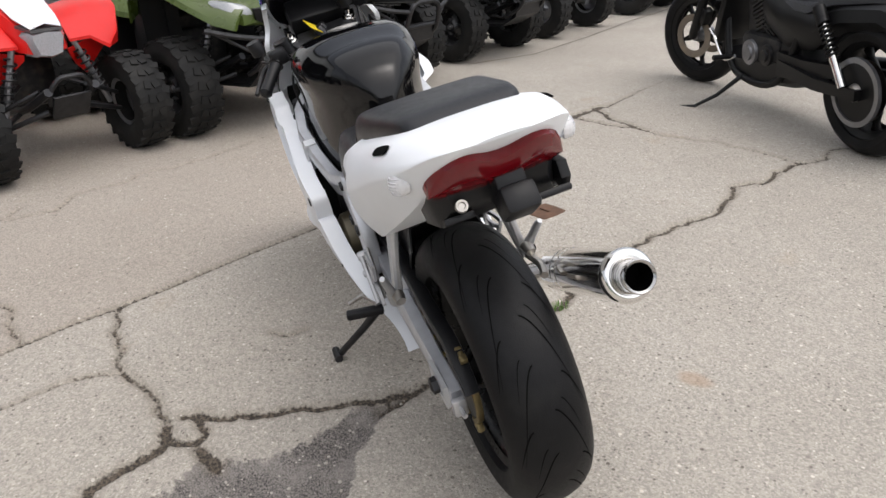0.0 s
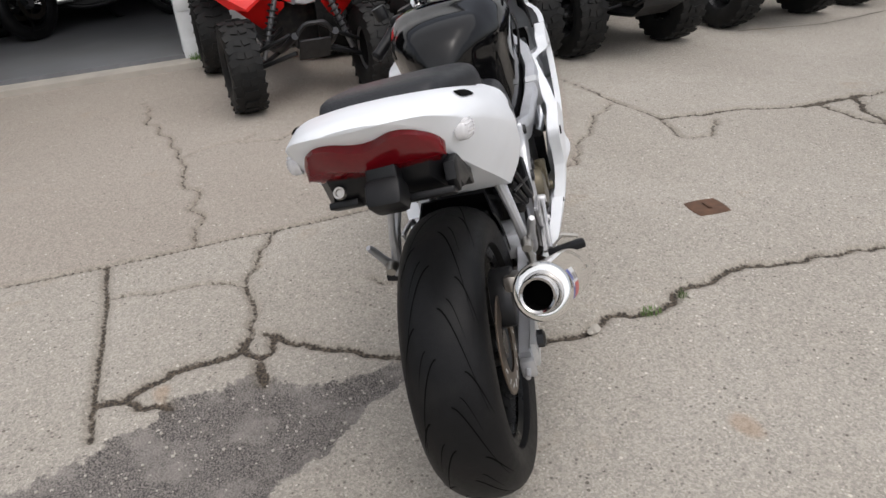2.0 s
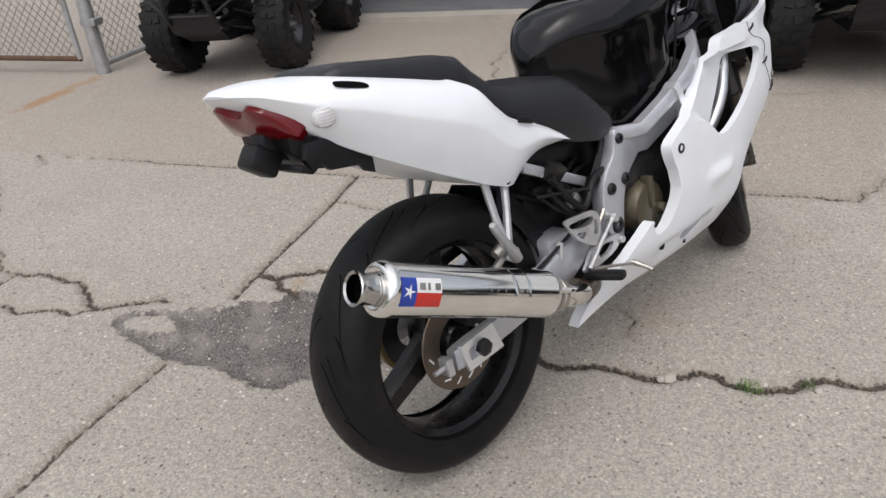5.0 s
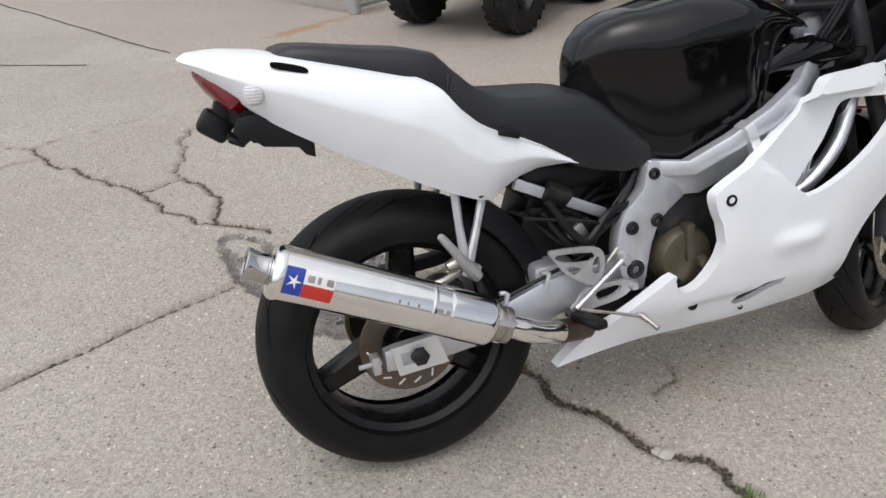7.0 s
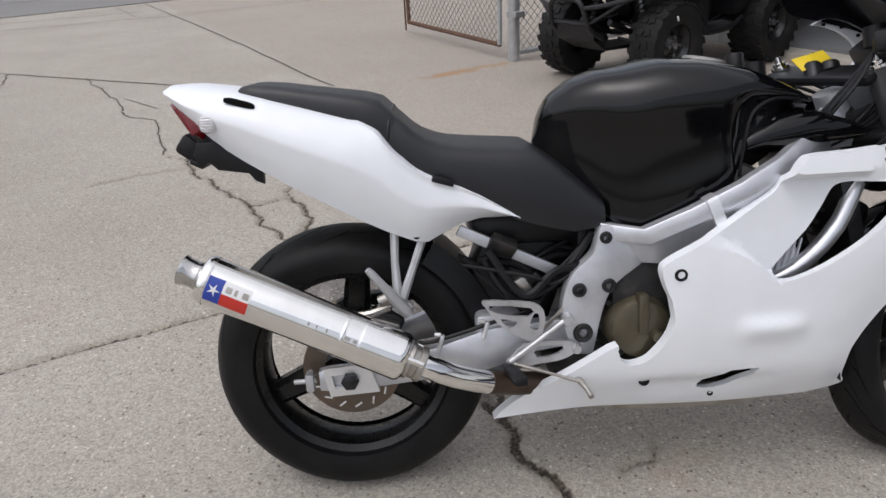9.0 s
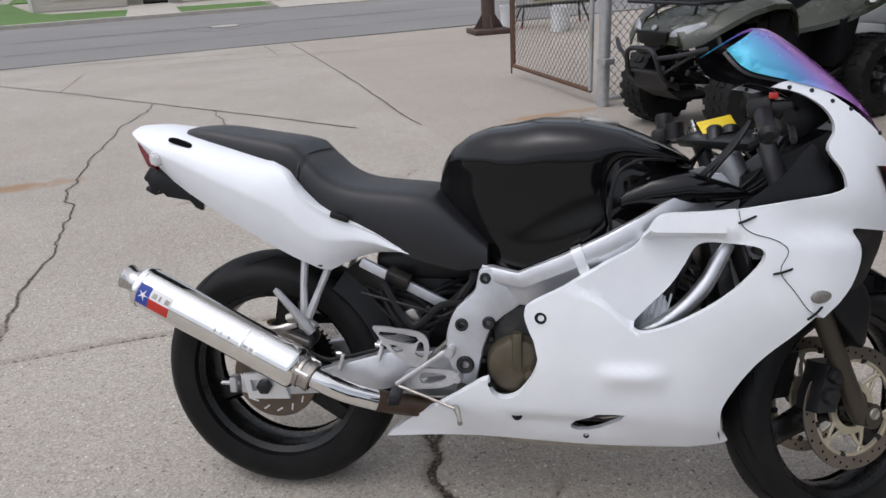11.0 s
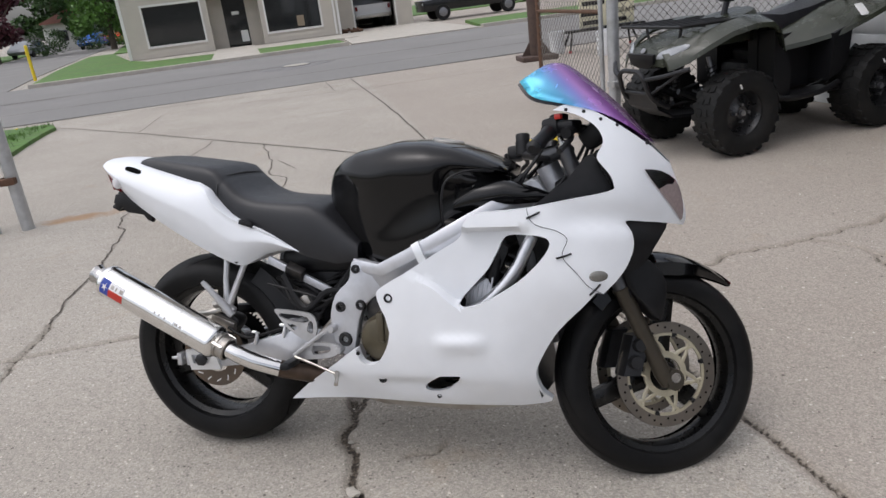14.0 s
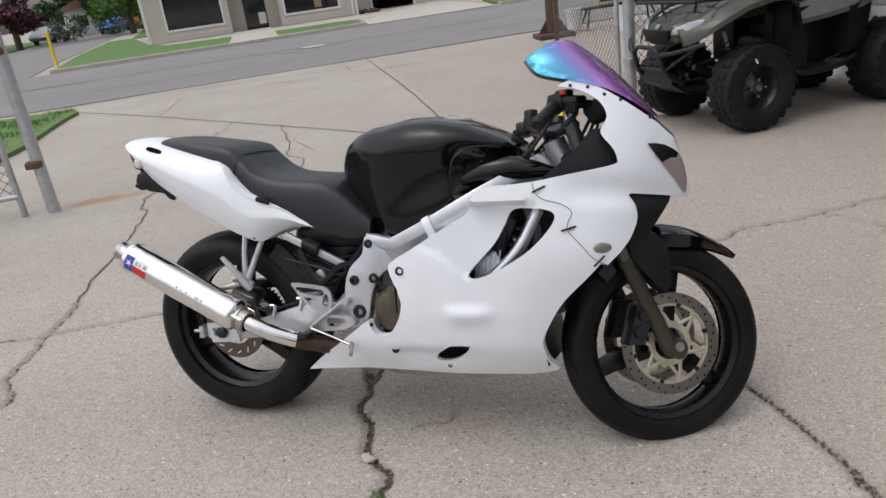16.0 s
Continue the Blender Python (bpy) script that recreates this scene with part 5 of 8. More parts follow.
wheel(bike, FW, 0.288, 0.124, 0.221, "black cast front rim", 3, True)
for s in (-1, 1):
    d = part("brake_disc", turned([(0.113, s * 0.066 - 0.0025), (0.142, s * 0.066 - 0.0025), (0.143, s * 0.066), (0.142, s * 0.066 + 0.0025), (0.113, s * 0.066 + 0.0025)], FW, 72, True), DISC, bike, "drilled steel front brake disc")
    # Flat dark spots painted in for the drilled holes.
    bm = bmesh.new()
    holes_ring(bm, FW, 0.1275, 40, 0.0032, s * 0.0692, 0, (-0.008, 0.0, 0.008))
    holes_ring(bm, FW, 0.1275, 40, 0.0032, s * 0.0628, 0, (-0.008, 0.0, 0.008))
    part("disc_holes", bm, RECESS_DARK, d)
    bm = bmesh.new()
    lathe(bm, [(0.045, s * 0.059 - 0.004), (0.062, s * 0.059 - 0.004), (0.062, s * 0.059 + 0.004), (0.045, s * 0.059 + 0.004)], FW, 36, True)
    lathe(bm, [(0.105, s * 0.062 - 0.003), (0.114, s * 0.062 - 0.003), (0.114, s * 0.062 + 0.003), (0.105, s * 0.062 + 0.003)], FW, 48, True)
    for k in range(12):
        a = 2 * math.pi * k / 12
        one = bmesh.new()
        spoke(one, FW @ Matrix.Translation((0, s * 0.061, 0)), a, 0.058, 0.108, 0.013, 0.010, 0.006, 0.35 if k % 2 else -0.35)
        part("carrier_spoke", one, GOLD, d)
    part("disc_carrier", bm, GOLD, d, "pale gold disc carrier")
    for k in range(6):
        a = 2 * math.pi * k / 6 + 0.26
        bm = bmesh.new()
        lathe(bm, [(0, s * 0.068), (0.006, s * 0.068), (0.008, s * 0.064), (0.008, s * 0.058), (0, s * 0.058)], FW @ Matrix.Translation((0.110 * math.cos(a), 0, 0.110 * math.sin(a))), 12)
        part("disc_button", bm, DARKMETAL, d)
    # fork leg: slider, tube
    y = s * 0.098
    foot = FWC + Vector((-0.012, y, -0.02))
    top = foot + AX * 0.80 + Vector((-0.02, 0, 0))
    p = lambda f: STEER @ (foot + (top - foot) * f)
    part("fork_slider", bar([p(0), p(0.04), p(0.12), p(0.34), p(0.36)], [0.018, 0.0235, 0.021, 0.022, 0.0245], 16), FORK, bike, "bronze painted fork slider")
    crown = Vector((1.130, -0.078, 0.895)) if s < 0 else Vector((1.030, 0.122, 0.893))
    part("fork_tube", bar([p(0.35), crown], 0.0205, 16), FORKTUBE, bike, "satin grey fork tube")
    up = (crown - p(0.35)).normalized()
    part("fork_cap", bar([crown, crown + up * 0.006, crown + up * 0.007, crown + up * 0.014, crown + up * 0.015, crown + up * 0.028], [0.021, 0.021, 0.014, 0.014, 0.008, 0.007], 12), CHROME, bike, "bright fork top cap with adjuster")
    part("axle_clamp", loft([[STEER @ (FWC + Vector((0.024 * math.cos(a), yy, 0.029 * math.sin(a) - 0.006))) for a in np.linspace(0, 2 * math.pi, 14, endpoint=False)] for yy in (y - 0.022, y + 0.022)]), FORK, bike)
    part("axle_end", turned([(0, 0.003), (0.008, 0.003), (0.009, 0.006), (0.012, 0.006), (0.0135, 0.003), (0.0135, -0.03), (0, -0.03)], STEER @ Matrix.Translation(FWC + Vector((0, y + s * 0.02, 0))) @ pose(0, 0, 0, 0, 0, 0 if s > 0 else 180), 16), DULL, bike, "bare steel axle end")
    cal = part("front_caliper", loft([[STEER @ (FWC + Vector((-0.100 + dx * 0.8, s * (0.062 + dy * 0.040), 0.03 + 0.085 * f))) for dx, dy in ((-0.035 + 0.03 * f, -0.7), (-0.045 + 0.03 * f, 0), (-0.035 + 0.03 * f, 0.8), (0.02 + 0.03 * f, 1), (0.03 + 0.03 * f, 0), (0.02 + 0.03 * f, -0.7))] for f in (-0.25, 0.0, 0.4, 0.8, 1.0)]), DARKMETAL, bike, "dark four-piston front brake caliper")
    bm = bmesh.new()
    for f in (0.15, 0.6):
        lathe(bm, [(0, s * 0.113), (0.016, s * 0.112), (0.019, s * 0.104), (0.019, s * 0.08)], STEER @ Matrix.Translation(FWC + Vector((-0.108 + 0.03 * f, 0, 0.03 + 0.10 * f))), 14)
    part("piston_cap", bm, DARKMETAL, cal)
    part("brake_hose", bar(curve_pts([STEER @ (FWC + Vector((-0.10, s * 0.10, 0.13))), STEER @ (FWC + Vector((-0.12, s * 0.115, 0.22))), STEER @ (FWC + Vector((-0.14, s * 0.11, 0.34)))], 6), 0.005, 6), BLACK_PL, bike)
    # mudguard side that wraps the slider
    GUARD = smooth2([(-0.040, 0.150), (-0.026, 0.185), (-0.018, 0.255), (-0.06, 0.312), (-0.145, 0.335), (-0.130, 0.250), (-0.082, 0.192)], 2)
    part("fork_guard", loft([[STEER @ (FWC + Vector((-0.08 + (x + 0.08) * k, s * yy, 0.24 + (z - 0.24) * k))) for x, z in GUARD] for yy, k in ((0.070, 1), (0.116, 1), (0.124, 0.96), (0.128, 0.85))]), BLACK_PL, bike, "black mudguard side wrapped round the fork")
rings = []
for a in np.linspace(0.76, 2.35, 18):
    f = (a - 0.76) / 1.59
    r = 0.312 + 0.012 * math.sin(math.pi * f) + 0.016 * max(0, 1 - f / 0.25) ** 1.5
    w = 0.075 * min(1, 0.08 + 2.6 * f)
    drop = 0.055 * min(1, 0.08 + 2.2 * f)
    prof = [(r - drop, -w), (r - drop * 0.35, -w * 0.96), (r, -w * 0.55), (r + 0.008, 0), (r, w * 0.55), (r - drop * 0.35, w * 0.96), (r - drop, w)]
    prof += [(q - 0.004, yy * 0.94) for q, yy in prof[::-1]]
    rings.append([FW @ Vector((q * math.cos(a), yy, q * math.sin(a))) for q, yy in prof])
part("front_fender", loft(rings), TANK, bike, "glossy black pointed front mudguard")
# steering head, clamps, bars, grips, levers
STEER = HEAD
for k, nm in ((0.50, "lower_clamp"), (0.665, "upper_clamp")):
    c = STEER @ Matrix.Translation(FWC + AX * k + Vector((-0.045, 0, 0))) @ pose(0, 0, 0, 0, -24, 0)
    if k > 0.6:
        c = pose(1.072, 0.022, 0.878, 0, 0, 27) @ pose(0, 0, 0, 0, -20, 0)
    bm = block(c, 0.075, 0.25, 0.024, 0.010)
    part(nm, bm, DARKMETAL, bike)
part("steering_nut", turned([(0, 0.02), (0.016, 0.02), (0.02, 0.014), (0.02, 0), (0, 0)], pose(1.088, 0.018, 0.888, 66, 0, 0), 18), DARKMETAL, bike, "dark steering stem nut")
part("key_tag", block(pose(1.062, 0.046, 0.910, 38, -12, 8), 0.078, 0.042, 0.003, 0.001), YELLOW, bike, "yellow paper key tag")
part("key_barrel", turned([(0, 0.015), (0.014, 0.015), (0.018, 0.01), (0.018, -0.03), (0, -0.03)], pose(1.055, 0.030, 0.892, 66, 0, 0), 16), DARKMETAL, bike)
for s in (-1, 1):
    root = STEER.inverted() @ Vector((1.117, -0.10, 0.954))
    end = STEER.inverted() @ Vector((1.086, -0.293, 0.902))
    if s > 0:
        root, end = STEER.inverted() @ Vector((0.972, 0.166, 0.885)), STEER.inverted() @ Vector((0.862, 0.252, 0.806))
    q = lambda f, o=Vector((0, 0, 0)): STEER @ (root + (end - root) * f + o)
    hb = part("handlebar", bar([q(0), q(0.25), q(1)], 0.011, 10), DARKMETAL, bike)
    part("grip", bar([q(0.33), q(0.35), q(0.36), q(0.72), q(0.96), q(1.0), q(1.06)], [0.016, 0.022, 0.018, 0.0165, 0.017, 0.019, 0.010], 14), BLACK_PL, hb, "black rubber grip")
    part("switch_box", block(Matrix.Translation(q(0.14)) @ STEER.to_3x3().to_4x4() @ pose(0, 0, 0, 0, 0, -s * 30), 0.045, 0.05, 0.045, 0.010), BLACK_PL, hb, "black switch housing")
    part("lever", bar(curve_pts([q(0.25, Vector((0.04, 0, -0.005))), q(0.45, Vector((0.065, 0, -0.008))), q(0.95, Vector((0.06, 0, -0.012)))], 5), 0.007, 8), DARKMETAL, hb, "dark control lever")
    part("bar_clamp", bar([q(-0.12, Vector((0, 0, -0.025))), q(-0.12, Vector((0, 0, 0.015)))], 0.024, 14), BLACK_PL, hb)
    part("reservoir", turned([(0, 0.03), (0.02, 0.03), (0.022, 0.026), (0.02, -0.01), (0, -0.012)], STEER @ Matrix.Translation(root + Vector((0.03, s * 0.05, 0.03))) @ pose(0, 0, 0, 90, 0, 0), 16), BLACK_PL, hb)
    for j in range(3):
        part("cable", bar(curve_pts([q(0.3, Vector((0.03, 0, 0))), STEER @ (root + Vector((0.08 + 0.02 * j, s * (0.02 - 0.03 * j), -0.02))), (1.12 + 0.02 * j, s * 0.07, 0.80), (1.0, s * 0.08, 0.72)], 6), 0.0045, 6), BLACK_PL, bike)
part("steering_head", bar([(1.135, 0, 0.70), (1.075, 0, 0.845)], [0.034, 0.032], 18), ALU, bike, "grey cast steering head")
part("kill_switch", block(pose(1.128, -0.150, 0.972, 0, 0, -15), 0.018, 0.016, 0.014, 0.003), BADGE_R, bike, "red kill switch")
for s in (-1, 1):
    part("head_gusset", prism(bmesh.new(), smooth2([(0.985, 0.762), (1.020, 0.800), (1.055, 0.812), (1.085, 0.770), (1.09, 0.735), (1.02, 0.735)], 2), s * 0.062, s * 0.082, 0.005), ALU, bike, "silver frame gusset beside the steering head")
    for j in range(3):
        part("cable", bar(curve_pts([(0.955 + 0.02 * j, s * 0.085, 0.752), (1.0 + 0.015 * j, s * (0.105 + 0.006 * j), 0.806 + 0.008 * j), (1.045 + 0.012 * j, s * (0.10 + 0.01 * j), 0.85 + 0.012 * j), (1.10, s * 0.11, 0.925)], 6), 0.0042, 6), BLACK_PL, bike)
part("master_cylinder", tube(block(pose(1.150, -0.120, 0.945, 0, 0, -15), 0.05, 0.075, 0.035, 0.010), [(1.160, -0.12, 0.94), (1.150, -0.19, 0.93)], 0.014, 10), BLACK_PL, bike, "black front brake master cylinder")
# instruments and screen bracket behind the nose
part("instrument_panel", block(pose(1.22, 0, 0.93, 0, -35, 0), 0.10, 0.20, 0.06, 0.015), BLACK_PL, bike, "black instrument panel")
part("nose_bracket", loft([[Vector((x, y, z)) for y, z in ((-w, z0), (w, z0), (w, z1), (-w, z1))] for x, w, z0, z1 in ((1.10, 0.05, 0.70, 0.80), (1.25, 0.12, 0.66, 0.90), (1.36, 0.07, 0.68, 0.84), (1.40, 0.03, 0.69, 0.78))]), BLACK_PL, bike)

# engine
bm = block(pose(0.74, 0, 0.42, 0, 0, 0), 0.36, 0.30, 0.24, 0.03)
eng = part("engine_case", bm, ENGINE, bike, "dirty dark engine case")
part("cylinder_block", block(pose(0.86, 0, 0.59, 0, 25, 0), 0.20, 0.32, 0.22, 0.02), ENGINE, eng)
bm = bmesh.new()
for k in range(7):
    box(bm, pose(0.86 + 0.008 * k, 0, 0.515 + 0.024 * k, 0, 25, 0), 0.215, 0.29, 0.008, 0.002)
part("cooling_fins", bm, ENGINE, eng)
part("radiator", block(pose(1.06, 0, 0.56, 0, -14, 0), 0.035, 0.36, 0.34, 0.008), DARKMETAL, bike, "dark finned radiator")
CL = pose(0.621, -0.150, 0.392) @ pose(0, 0, 0, 0, 0, 180)
bm = turned([(0, 0.030), (0.047, 0.029), (0.061, 0.024), (0.068, 0.012), (0.071, -0.02), (0.071, -0.05), (0, -0.05)], CL, 40)
cc = part("clutch_cover", bm, BRONZE, bike, "bronze painted clutch cover")
bm = bmesh.new()
box(bm, pose(0.622, -0.172, 0.43, 0, 0, 0), 0.022, 0.03, 0.085, 0.006)
lathe(bm, [(0, 0.046), (0.012, 0.045), (0.016, 0.03), (0.016, 0.0)], CL @ Matrix.Translation((-0.03, 0, -0.012)), 14)
part("cover_boss", bm, BRONZE, cc)
bm = bmesh.new()
for k in range(9):
    a = 2 * math.pi * k / 9
    lathe(bm, [(0, 0.012), (0.006, 0.012), (0.007, 0.0)], CL @ Matrix.Translation((0.079 * math.cos(a), -0.02, 0.079 * math.sin(a))), 8)
part("cover_bolt", bm, DARKMETAL, cc)
part("alternator_cover", turned([(0, 0.03), (0.05, 0.028), (0.065, 0.015), (0.07, -0.03), (0, -0.03)], pose(0.66, 0.16, 0.40), 32), BRONZE, eng)
# exhaust headers through the vent
for k, y in enumerate((-0.13, -0.045, 0.045, 0.13)):
    part("header_pipe", bar(curve_pts([(0.91, y * 0.9, 0.60), (0.97, y * 0.8, 0.59), (1.01, y * 0.8, 0.52), (0.98, y * 0.95, 0.36), (0.90, y * 0.85, 0.24), (0.75, y * 0.6, 0.205)], 6), 0.021, 12), PIPE, bike, "heat-stained steel exhaust header pipe")
part("frame_downtube", bar(curve_pts([(1.052, -0.168, 0.676), (1.036, -0.176, 0.642), (1.012, -0.182, 0.594), (0.974, -0.184, 0.545), (0.925, -0.180, 0.502), (0.86, -0.165, 0.47)], 6), [0.0165] * 12 + [0.0175] * 12 + [0.016] * 7, 16), SATIN_ALU, bike, "bright silver curved pipe behind the vent")
ribs = block(pose(0.905, -0.158, 0.525, 0, -25, 0), 0.085, 0.03, 0.06, 0.010)
for k in range(6):
    box(ribs, pose(0.875 + 0.013 * k, -0.174, 0.518 + 0.005 * k, 0, 12, 0), 0.004, 0.006, 0.052, 0.001)
part("ribbed_cover", ribs, ALU, bike, "grey ribbed engine cover behind the vent")
part("coolant_hose", bar(curve_pts([(0.97, -0.13, 0.66), (0.945, -0.15, 0.60), (0.935, -0.15, 0.555), (0.90, -0.14, 0.52)], 5), 0.020, 12), BLACK_PL, bike, "black rubber coolant hose")
# rear suspension and airbox clutter
bm = bmesh.new()
tube(bm, [(0.41, 0, 0.36), (0.45, 0, 0.62)], 0.022, 12)
for k in range(7):
    lathe(bm, [(0.030, -0.006), (0.036, 0), (0.030, 0.006), (0.024, 0)], Matrix.Translation((0.415 + 0.005 * k, 0, 0.40 + 0.028 * k)) @ pose(0, 0, 0, 90, 0, 0), 18, True)
part("shock_absorber", bm, DARKMETAL, bike, "dark coil-over shock absorber")
bm = block(pose(0.42, 0.0, 0.60), 0.28, 0.17, 0.07, 0.02)
box(bm, pose(0.55, 0, 0.55), 0.10, 0.2, 0.10, 0.02)
part("battery_box", bm, BLACK_PL, bike)
# Added black backing that stops light showing through behind the shock.
part("inner_guard", block(pose(0.38, 0, 0.49, 0, 20, 0), 0.20, 0.13, 0.20, 0.02), BLACK_PL, bike)
random.seed(4)
for j in range(9):
    y = random.uniform(-0.14, -0.05)
    pts = [(0.30 + random.uniform(-0.05, 0.05), y, 0.56 + random.uniform(-0.03, 0.03)), (0.38 + random.uniform(-0.03, 0.03), y - 0.02, 0.50 + random.uniform(-0.04, 0.05)), (0.45, y - 0.01, 0.53 + random.uniform(-0.06, 0.05)), (0.53, y, 0.56 + random.uniform(-0.04, 0.04))]
    part("hose", bar(curve_pts(pts, 6), random.choice((0.004, 0.006, 0.009)), 7), BLACK_PL, bike)
for j in range(6):
    part("engine_fitting", block(pose(random.uniform(0.34, 0.46), random.uniform(-0.13, -0.08), random.uniform(0.44, 0.58), random.uniform(0, 40), random.uniform(0, 60), 0), random.uniform(0.03, 0.06), 0.03, random.uniform(0.025, 0.05), 0.006), random.choice((ENGINE, DULL, DARKMETAL)), bike)
# riders' footrests, heel guards, brake pedal and gear lever
for s in (-1, 1):
    rim_ = smooth2([(0.292, 0.476), (0.345, 0.472), (0.398, 0.464), (0.418, 0.446), (0.420, 0.415), (0.408, 0.384), (0.392, 0.378), (0.345, 0.404), (0.318, 0.430), (0.298, 0.460)], 2)
    gaps = [smooth2([(0.306, 0.464), (0.392, 0.453), (0.385, 0.435), (0.320, 0.447)], 2), smooth2([(0.328, 0.434), (0.362, 0.424), (0.346, 0.413)], 2), smooth2([(0.398, 0.440), (0.408, 0.436), (0.406, 0.405), (0.388, 0.412)], 2)]
    hp = part("heel_guard", shell(rim_, gaps, lambda x, z: 0.170 - 0.02 * (x - 0.3), 0.006, 0.012, s, 0.007, 0.007), CAST, bike, "silver triangular heel guard plate with cut-outs")
    rim_ = smooth2([(0.375, 0.374), (0.420, 0.378), (0.470, 0.374), (0.492, 0.362), (0.480, 0.346), (0.450, 0.333), (0.395, 0.327), (0.350, 0.325), (0.338, 0.337), (0.352, 0.349)], 2)
    part("footrest_bracket", shell(rim_, [smooth2([(0.402, 0.368), (0.458, 0.364), (0.446, 0.347), (0.402, 0.341)], 2)], lambda x, z: 0.168, 0.006, 0.012, s, 0.009, 0.009), CAST, hp)
    bm = bmesh.new()
    tube(bm, [(0.345, s * 0.176, 0.340), (0.40, s * 0.175, 0.380), (0.463, s * 0.172, 0.424)], [0.0065, 0.005, 0.0065], 8)
    lathe(bm, [(0, 0.008), (0.010, 0.007), (0.013, 0), (0.013, -0.02), (0, -0.02)], pose(0.468, s * 0.174, 0.421) @ pose(0, 0, 0, 0, 0, 0 if s > 0 else 180), 14)
    lathe(bm, [(0, 0.008), (0.008, 0.007), (0.011, 0), (0.011, -0.02), (0, -0.02)], pose(0.486, s * 0.172, 0.357) @ pose(0, 0, 0, 0, 0, 0 if s > 0 else 180), 14)
    part("pedal_arm", bm, CAST, hp, "bright polished pedal arm")
    bm = block(pose(0.350, s * 0.215, 0.328, s * 6, 0, -s * 8), 0.028, 0.095, 0.020, 0.006)
    part("footrest", bm, BLACK_PL, hp, "black rubber-topped footrest")
    part("foot_lever", tube(tube(bmesh.new(), [(0.350, s * 0.182, 0.338), (0.42, s * 0.192, 0.318), (0.486, s * 0.203, 0.297)], [0.005, 0.0032, 0.0036], 8), [(0.482, s * 0.190, 0.300), (0.488, s * 0.205, 0.296), (0.495, s * 0.222, 0.288), (0.500, s * 0.240, 0.280)], [0.0065, 0.0075, 0.005, 0.006], 10), DULL, hp, "steel foot lever")
    part("foot_linkage", bar([(0.36, s * 0.155, 0.34), (0.47, s * 0.15, 0.45)], 0.0045, 6), DULL, hp)

# exhaust can
A0, A1 = Vector((-0.255, -0.201, 0.573)), Vector((0.129, -0.227, 0.3868))
AXD = (A1 - A0).normalized()
CAN = Matrix.Translation(A0) @ AXD.to_track_quat("Y", "Z").to_matrix().to_4x4()
L_ = (A1 - A0).length
SEAM_U, STEP_U = L_ * 0.69, L_ * 0.775
can = part("silencer", turned([(0.0, 0.03), (0.028, 0.03), (0.029, 0.003), (0.036, 0.0), (0.044, 0.0015), (0.0475, 0.005), (0.0495, 0.010), (0.0503, 0.0125), (0.0505, 0.014), (0.0505, 0.019), (0.0503, 0.020), (0.0492, 0.0205), (0.0490, 0.022), (0.0490, 0.026), (0.0490, SEAM_U - 0.006), (0.0490, SEAM_U - 0.002), (0.0494, SEAM_U - 0.001), (0.0494, SEAM_U + 0.001), (0.0490, SEAM_U + 0.002), (0.0490, SEAM_U + 0.006), (0.0490, STEP_U - 0.005), (0.0490, STEP_U - 0.001), (0.0493, STEP_U), (0.0494, STEP_U + 0.001), (0.0494, STEP_U + 0.005), (0.0494, L_ - 0.016), (0.0494, L_ - 0.011), (0.0485, L_ - 0.007), (0.045, L_ - 0.001), (0.042, L_ + 0.001), (0.03, L_ + 0.010), (0.0, L_ + 0.010)], CAN, 56), CHROME, bike, "polished steel aftermarket silencer")
part("silencer_tip", turned([(0.0245, -0.040), (0.0285, -0.043), (0.0305, -0.041), (0.0300, -0.036), (0.0275, -0.031), (0.0270, -0.012), (0.0285, -0.008), (0.0285, -0.003), (0.0265, 0.0), (0.030, 0.006), (0.026, 0.006), (0.0255, 0.0), (0.0250, -0.034)], CAN, 40, True), TIP, can, "flared polished outlet")
part("outlet_bore", turned([(0, 0.02), (0.0252, 0.02), (0.0252, -0.036)], CAN, 30), RECESS_DARK, can)
bm = turned([(0.036, L_ + 0.002), (0.038, L_ + 0.006), (0.038, L_ + 0.012), (0.034, L_ + 0.014), (0.033, L_ + 0.024), (0.036, L_ + 0.026), (0.036, L_ + 0.038), (0.030, L_ + 0.040)], CAN, 28)
clamp = part("pipe_clamp", bm, DULL, can)
for k in range(3):
    a = 0.4 + 2.1 * k
    part("clamp_bolt", bar([CAN @ Vector((0.036 * math.cos(a), L_ + 0.0, 0.036 * math.sin(a))), CAN @ Vector((0.036 * math.cos(a), L_ + 0.034, 0.036 * math.sin(a)))], 0.006, 6), CHROME, clamp)
part("link_pipe", bar(curve_pts([A1 - AXD * 0.01, A1 + AXD * 0.045, (0.232, -0.212, 0.331), (0.300, -0.182, 0.300)], 6), [0.023] * 8 + [0.0245] * 11, 20), CHROME, bike, "bright steel link pipe")
part("link_pipe", bar(curve_pts([(0.296, -0.184, 0.302), (0.335, -0.164, 0.288), (0.40, -0.13, 0.266), (0.48, -0.09, 0.244)], 5), [0.0255] * 16, 18), DARK_PIPE, bike, "dark brown lower pipe")


def on_can(u, a, r=0.0497):
    return CAN @ Vector((r * math.cos(a), u, r * math.sin(a)))


def can_patch(u0, u1, a0, a1, r=0.0497):
    bm = bmesh.new()
    rows = [[on_can(u, a, r) for u in np.linspace(u0, u1, 5)] for a in np.linspace(a0, a1, 13)]
    add_rings(bm, rows, False)
    return bm


